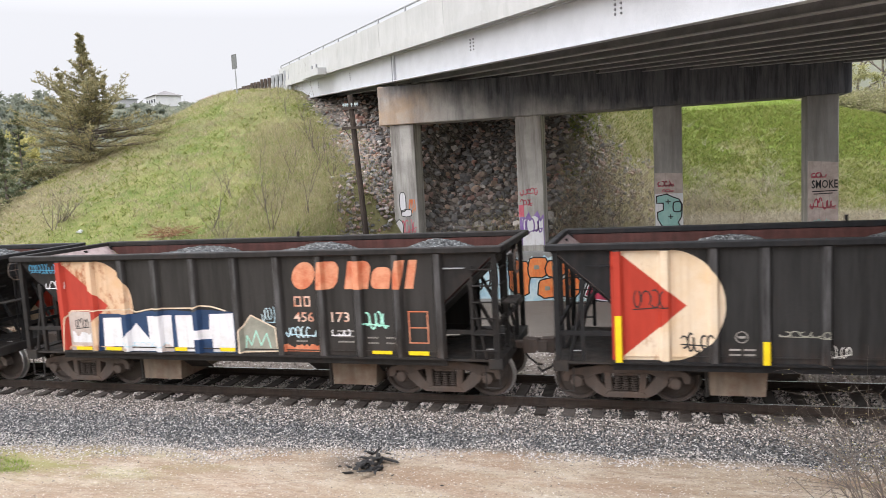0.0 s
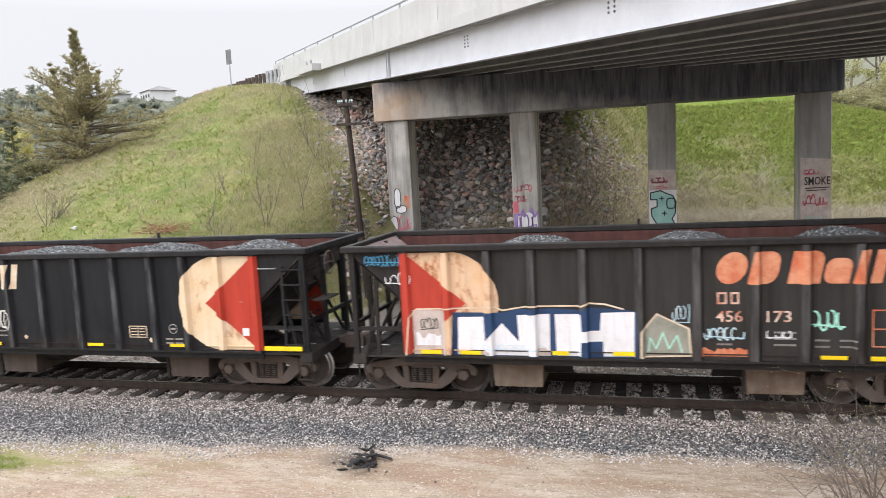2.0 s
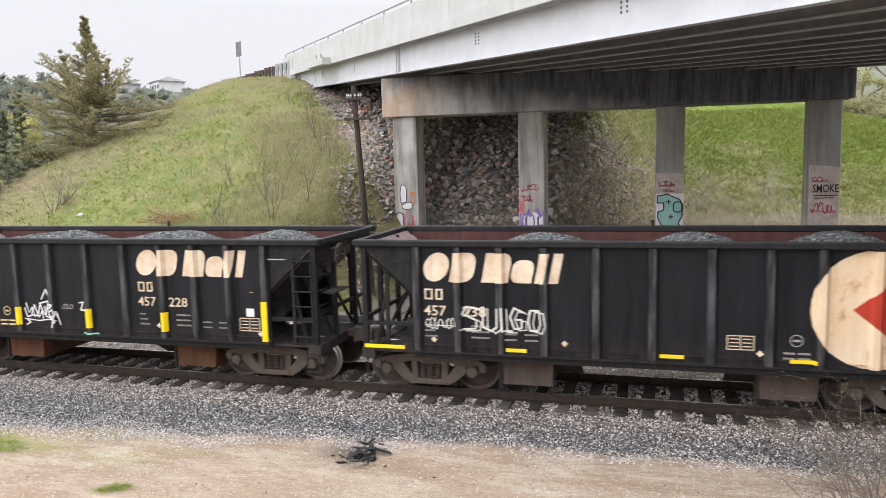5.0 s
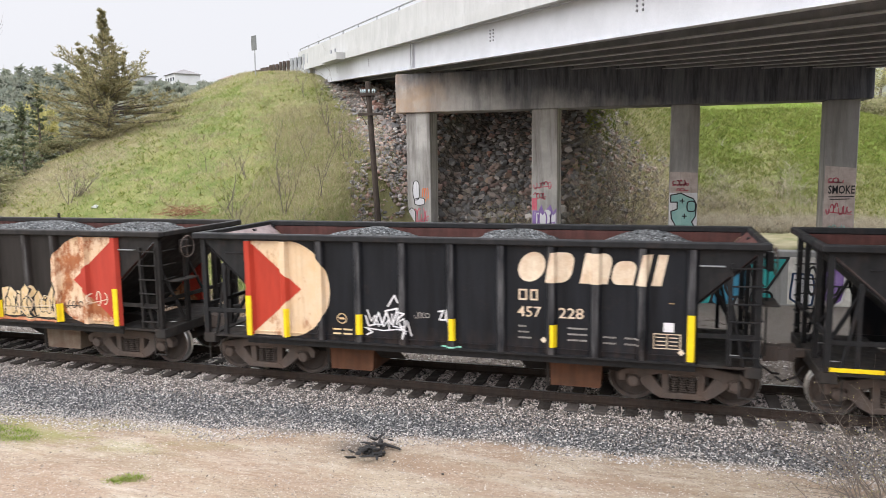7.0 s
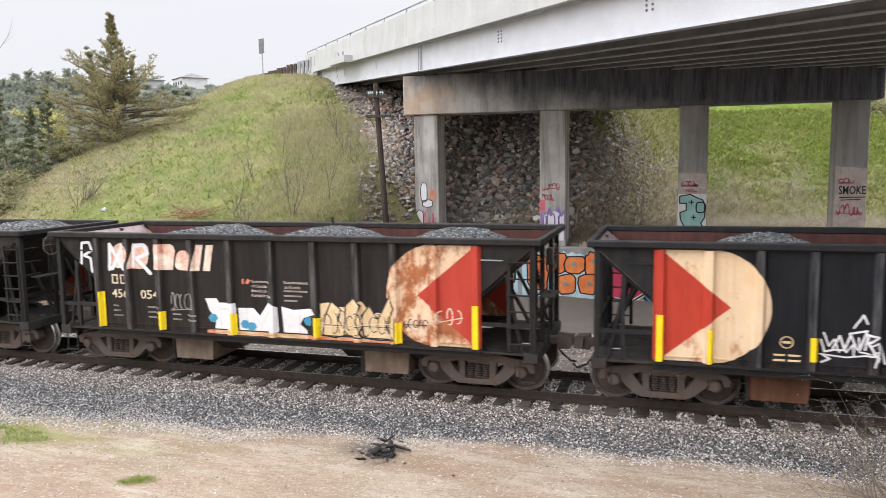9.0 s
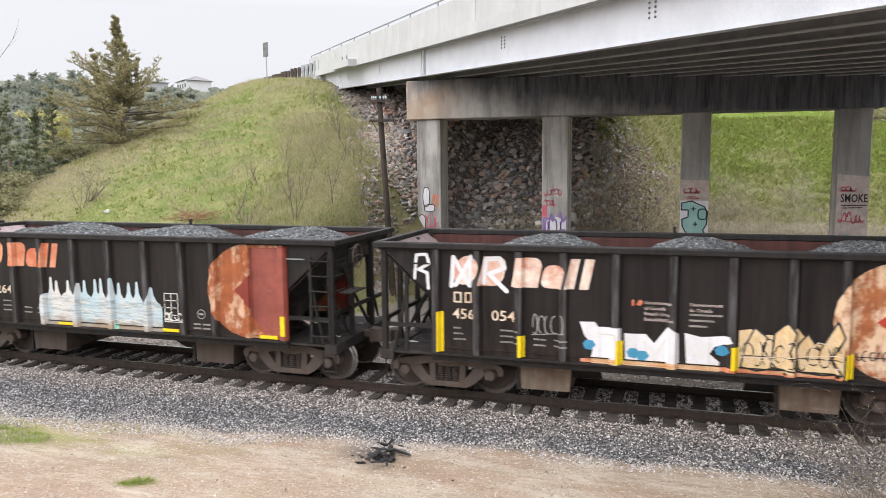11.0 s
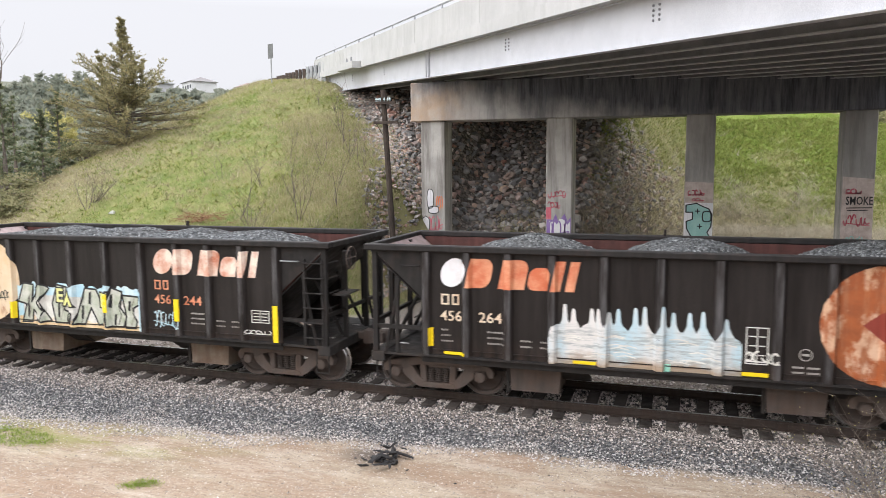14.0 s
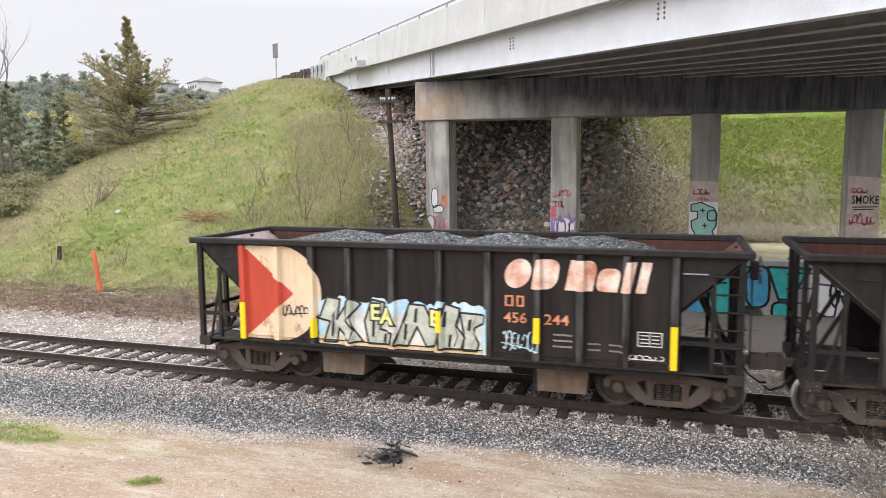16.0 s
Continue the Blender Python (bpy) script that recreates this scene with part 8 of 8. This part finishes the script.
def make_burnt_pile():
    x, y = -4.72, -3.45
    o = tagged(new("burnt_debris"), "small heap of charred wood and ash on the dirt", "debris")
    char = plain("charred_wood", (0.008, 0.008, 0.009), (0.03, 0.028, 0.027), 8, 60, 0.7, bump=0.6)
    ash = plain("pale_ash", (0.5, 0.48, 0.45), (0.3, 0.29, 0.28), 8, 60, 0.95)
    rnd = random.Random(4)
    z = ground_z(x, y)
    for i in range(30):
        a = rnd.uniform(0, 6.28)
        p = part("charred_piece", rock_mesh(200 + i, 11), char, o)
        p.matrix_local = pose(x + rnd.gauss(0, 0.15), y + rnd.gauss(-0.08, 0.30), z + rnd.uniform(0.02, 0.14), rnd.uniform(-20, 20), rnd.uniform(-20, 20), math.degrees(a)) @ Matrix.Diagonal((rnd.uniform(0.07, 0.18), rnd.uniform(0.04, 0.08), rnd.uniform(0.03, 0.06), 1))
    for dx, dy, turn, l in ((-0.2, 0.16, 12, 0.16), (0.26, 0.14, -14, 0.24), (0.0, -0.04, 30, 0.18)):
        p = part("charred_log", rock_mesh(250 + turn, 13), char, o)
        p.matrix_local = pose(x + dx, y + dy, z + 0.07, 0, 6, turn) @ Matrix.Diagonal((l, 0.045, 0.04, 1))
    for i in range(5):
        p = part("ash_flake", rock_mesh(300 + i, 9), ash, o)
        p.matrix_local = pose(x + rnd.gauss(0, 0.13), y + rnd.gauss(0, 0.12), z + 0.06, 0, 0, i * 70) @ Matrix.Diagonal((0.045, 0.03, 0.015, 1))
    for i, (dx, dy) in enumerate(((-0.55, -0.1), (-0.36, -0.13), (-0.3, 0.06), (-2.2, 0.3), (1.4, -0.6), (0.5, -0.35))):
        c = part("loose_chip", rock_mesh(320 + i, 9), char)
        c.matrix_world = pose(x + dx, y + dy, ground_z(x + dx, y + dy) + 0.012, 0, 0, i * 50) @ Matrix.Diagonal((0.05, 0.025, 0.02, 1))
        tagged(c, "small charred chip lying on the dirt path", "debris", "chips round the burnt heap")


make_burnt_pile()


# ---- graffiti on the concrete ----
def on_face(name, bm, paint, parent, y, layer=1):
    bmesh.ops.triangulate(bm, faces=bm.faces[:])
    for v in bm.verts:
        v.co.y = y - 0.003 * layer
    for f in bm.faces:
        f.normal_update()
        if f.normal.y > 0:
            f.normal_flip()
    return part(name, bm, PAINT[paint], parent)


def bubble(parent, y, x0, x1, z0, z1, fill, line, w, seed, layer, wobble=0.12):
    pts = blob_ring(x0, x1, z0, z1, seed, 14, wobble)
    on_face("graffiti", poly(bmesh.new(), pts), fill, parent, y, layer)
    on_face("graffiti", stroke(bmesh.new(), pts, w, True), line, parent, y, layer + 1)


def wall_graffiti():
    y = 17.448
    on_face("graffiti", ragged(-11.0, -8.4, -1.3, 0.45, 0.1, 16, 1), "white", crash, y, 1)
    bubble(crash, y, -10.8, -9.7, -1.0, 0.4, "yellow", "black", 0.07, 3, 2)
    bubble(crash, y, -9.8, -8.7, -1.1, 0.35, "yellow", "violet", 0.07, 4, 4)
    on_face("graffiti", ragged(-8.2, -6.6, -1.4, 0.4, 0.12, 12, 2), "skyblue", crash, y, 1)
    on_face("graffiti", scribble(70, -8.0, -6.7, -1.1, 0.3, 0.09, 4), "black", crash, y, 3)
    on_face("graffiti", ragged(-6.4, -1.6, -1.75, 0.42, 0.14, 26, 3), "skyblue", crash, y, 1)
    for i, (a, b, c, d) in enumerate(((-6.2, -5.2, -1.2, 0.35), (-5.3, -4.4, -0.5, 0.45), (-4.5, -3.6, -0.45, 0.35), (-4.9, -4.0, -1.4, -0.5), (-3.9, -3.0, -1.35, -0.45), (-3.6, -2.9, -0.5, 0.5))):
        bubble(crash, y, a, b, c, d, "orange", "black", 0.06, 10 + i, 2 + 2 * (i % 3))
    for x, z in ((-4.9, 0.0), (-4.1, -0.05), (-4.45, -0.95), (-3.4, -0.9), (-3.2, 0.1)):
        on_face("graffiti", poly(bmesh.new(), blob_ring(x - 0.12, x + 0.12, z - 0.1, z + 0.1, 5, 8)), "greengrey", crash, y, 9)
    pts = [(-2.9, -1.3), (-2.6, -0.5), (-2.3, 0.5), (-1.95, 0.1), (-1.5, 0.45), (-1.05, -0.6), (-1.0, -1.2), (-1.6, -1.6), (-2.4, -1.5)]
    on_face("graffiti", poly(bmesh.new(), pts), "crimson", crash, y, 6)
    on_face("graffiti", stroke(bmesh.new(), pts, 0.16, True), "white", crash, y, 7)
    on_face("graffiti", stroke(bmesh.new(), pts, 0.07, True), "black", crash, y, 8)
    for i, (a, b, c, d, f) in enumerate(((-1.1, 0.2, -1.75, 0.1, "blue"), (0.05, 1.2, -1.7, 0.42, "blue"), (1.05, 2.1, -1.7, 0.4, "teal"), (1.9, 3.0, -1.7, 0.42, "blue"), (2.5, 3.4, -1.3, 0.4, "blue"))):
        bubble(crash, y, a, b, c, d, f, "black", 0.10, 30 + i, 2 + 2 * (i % 3), 0.07)
    on_face("graffiti", poly(bmesh.new(), [(3.3, 0.42), (4.9, 0.4), (4.15, -0.9), (3.75, -0.9)]), "teal", crash, y, 6)
    on_face("graffiti", stroke(bmesh.new(), [(3.3, 0.42), (4.9, 0.4), (4.15, -0.9), (3.75, -0.9)], 0.10, True), "black", crash, y, 7)
    bubble(crash, y, 3.5, 4.35, -1.75, -1.0, "teal", "black", 0.10, 44, 6, 0.04)
    on_face("graffiti", stroke(bmesh.new(), [(1.3, -0.3), (1.75, -0.3)], 0.08), "black", crash, y, 9)
    on_face("graffiti", stroke(bmesh.new(), [(1.3, -0.8), (1.75, -0.85)], 0.08), "black", crash, y, 9)
    on_face("graffiti", ragged(4.9, 8.2, -1.5, 0.42, 0.05, 18, 5), "dullwhite", crash, y, 1)
    bubble(crash, y, 5.0, 5.9, -1.5, -0.2, "white", "navy", 0.08, 50, 2)
    bubble(crash, y, 6.2, 7.0, -1.4, 0.4, "violet", "white", 0.08, 51, 2)
    bubble(crash, y, 6.9, 7.8, -0.2, 0.4, "yellow", "black", 0.06, 52, 4)
    on_face("graffiti", scribble(71, 5.6, 7.6, -1.2, 0.2, 0.09, 5), "black", crash, y, 7)
    for x in (-3.2, 2.2, 7.6):
        part("joint", boxes((x - 0.012, x + 0.012, 17.4495, 17.452, -2.0, 0.64)), M["cap"], crash)


wall_graffiti()


def column_graffiti():
    y = 18.247
    cols = sorted((o for o in bridge.children if o.name.startswith("column")), key=lambda o: o.data.vertices[0].co.x)
    c1, c2, c3, c4 = cols
    # first column: a white bird-like cartoon blot and red scribbles
    for pts in (blob_ring(-11.42, -11.1, 2.65, 3.55, 3, 14, 0.05), blob_ring(-11.35, -10.85, 2.4, 2.75, 6, 12, 0.08), blob_ring(-11.68, -11.3, 1.5, 2.25, 9, 12, 0.1)):
        on_face("graffiti", poly(bmesh.new(), pts), "white", c1, y, 2)
        on_face("graffiti", stroke(bmesh.new(), pts, 0.035, True), "black", c1, y, 3)
    on_face("graffiti", scribble(81, -10.95, -10.65, 2.5, 3.3, 0.04, 3), "orange", c1, y, 1)
    on_face("graffiti", scribble(82, -11.4, -10.65, 1.5, 2.3, 0.05, 4), "pink", c1, y, 1)
    # second: red tag over white letters
    on_face("graffiti", scribble(83, -5.65, -4.85, 3.15, 3.5, 0.045, 5), "pink", c2, y, 1)
    on_face("graffiti", scribble(84, -5.65, -5.1, 2.7, 3.0, 0.045, 4), "pink", c2, y, 1)
    on_face("graffiti", ragged(-5.7, -4.62, 0.9, 2.3, 0.2, 8, 9), "violet", c2, y, 1)
    on_face("graffiti", ragged(-5.6, -4.65, 0.9, 2.1, 0.2, 8, 10), "white", c2, y, 2)
    on_face("graffiti", scribble(85, -5.6, -4.7, 1.4, 2.2, 0.06, 5), "violet", c2, y, 3)
    on_face("graffiti", poly(bmesh.new(), [(-5.73, 2.2), (-5.5, 2.2), (-5.5, 2.75), (-5.73, 2.75)]), "pink", c2, y, 2)
    # third: pale repaint, red tag, sea-green block letter
    on_face("repaint", poly(bmesh.new(), [(0.22, 0.7), (1.35, 0.7), (1.35, 3.85), (0.22, 3.9)]), "pinkgrey", c3, y, 1)
    on_face("graffiti", scribble(86, 0.35, 1.0, 3.3, 3.55, 0.05, 5), "pink", c3, y, 2)
    on_face("graffiti", scribble(87, 0.5, 1.0, 3.05, 3.2, 0.04, 3), "pink", c3, y, 2)
    on_face("graffiti", quad(0.22, 1.36, 0.72, 3.0), "white", c3, y, 2)
    pts = [(0.28, 2.9), (0.7, 2.98), (0.95, 2.85), (1.2, 2.75), (1.33, 2.5), (1.3, 2.0), (1.15, 1.75), (1.3, 1.5), (1.2, 0.9), (0.3, 0.85), (0.32, 1.4), (0.55, 1.5), (0.32, 1.9), (0.3, 2.2), (0.55, 2.3), (0.55, 2.6), (0.28, 2.6)]
    on_face("graffiti", poly(bmesh.new(), pts), "seafoam", c3, y, 3)
    on_face("graffiti", stroke(bmesh.new(), pts, 0.05, True), "black", c3, y, 4)
    ring = blob_ring(0.95, 1.3, 2.2, 2.65, 4, 12, 0.02)
    on_face("graffiti", stroke(bmesh.new(), ring, 0.05, True), "black", c3, y, 5)
    for x, z in ((0.75, 2.65), (0.85, 2.0), (0.6, 1.2)):
        on_face("graffiti", stroke(stroke(bmesh.new(), [(x - 0.09, z), (x + 0.09, z)], 0.045), [(x, z - 0.09), (x, z + 0.09)], 0.045), "black", c3, y, 5)
    # fourth: pale repaint, the word, red tags
    on_face("repaint", poly(bmesh.new(), [(6.22, 0.7), (7.35, 0.7), (7.35, 4.0), (6.22, 4.1)]), "pinkgrey", c4, y, 1)
    on_face("graffiti", text_shape("SMOKE", 6.36, 2.98, 0.46, 0.008, 0.66), "black", c4, y, 3)
    on_face("graffiti", stroke(bmesh.new(), [(6.4, 2.84), (7.3, 2.86)], 0.04), "black", c4, y, 3)
    on_face("graffiti", stroke(bmesh.new(), [(6.45, 2.74), (7.15, 2.76)], 0.035), "black", c4, y, 3)
    on_face("graffiti", scribble(88, 6.35, 6.9, 3.4, 3.62, 0.05, 3), "pink", c4, y, 2)
    on_face("graffiti", scribble(89, 6.3, 7.25, 2.1, 2.6, 0.05, 6), "pink", c4, y, 2)
    on_face("graffiti", scribble(90, 6.4, 7.2, 1.2, 1.75, 0.05, 5), "seafoam", c4, y, 2)


column_graffiti()

# ---- pieces of the track bed ----
make_ties()

TRAVEL = [(0.0, -64.06), (0.5, -62.03), (1.0, -59.97), (1.5, -57.92), (2.0, -55.86), (2.5, -53.81), (3.0, -51.77), (3.5, -49.73), (4.0, -47.72), (6.5, -37.63), (7.0, -35.60), (7.5, -33.58), (8.0, -31.59), (8.5, -29.59), (9.0, -27.59), (11.5, -17.67), (12.0, -15.68), (12.5, -13.69), (13.0, -11.69), (13.5, -9.73), (14.0, -7.84), (14.5, -5.89), (15.0, -3.93), (15.5, -1.97), (16.0, 0.00)]


def travel(t):
    """How far the train has still to go at t seconds, along x."""
    for (t0, s0), (t1, s1) in zip(TRAVEL, TRAVEL[1:]):
        if t <= t1:
            return s0 + (s1 - s0) * (t - t0) / (t1 - t0)
    return TRAVEL[-1][1]


def motions():
    for car, x in CARS:
        walk(car, [(t, pose(x + s, 0, 0)) for t, s in TRAVEL])
    steps = [i * 16.0 / 120 for i in range(121)]
    for wheel, d in WHEELS:
        walk(wheel, [(t, pose(d, 0, 0.457, 0, math.degrees(travel(t) / 0.457) % 360, 0)) for t in steps])


motions()
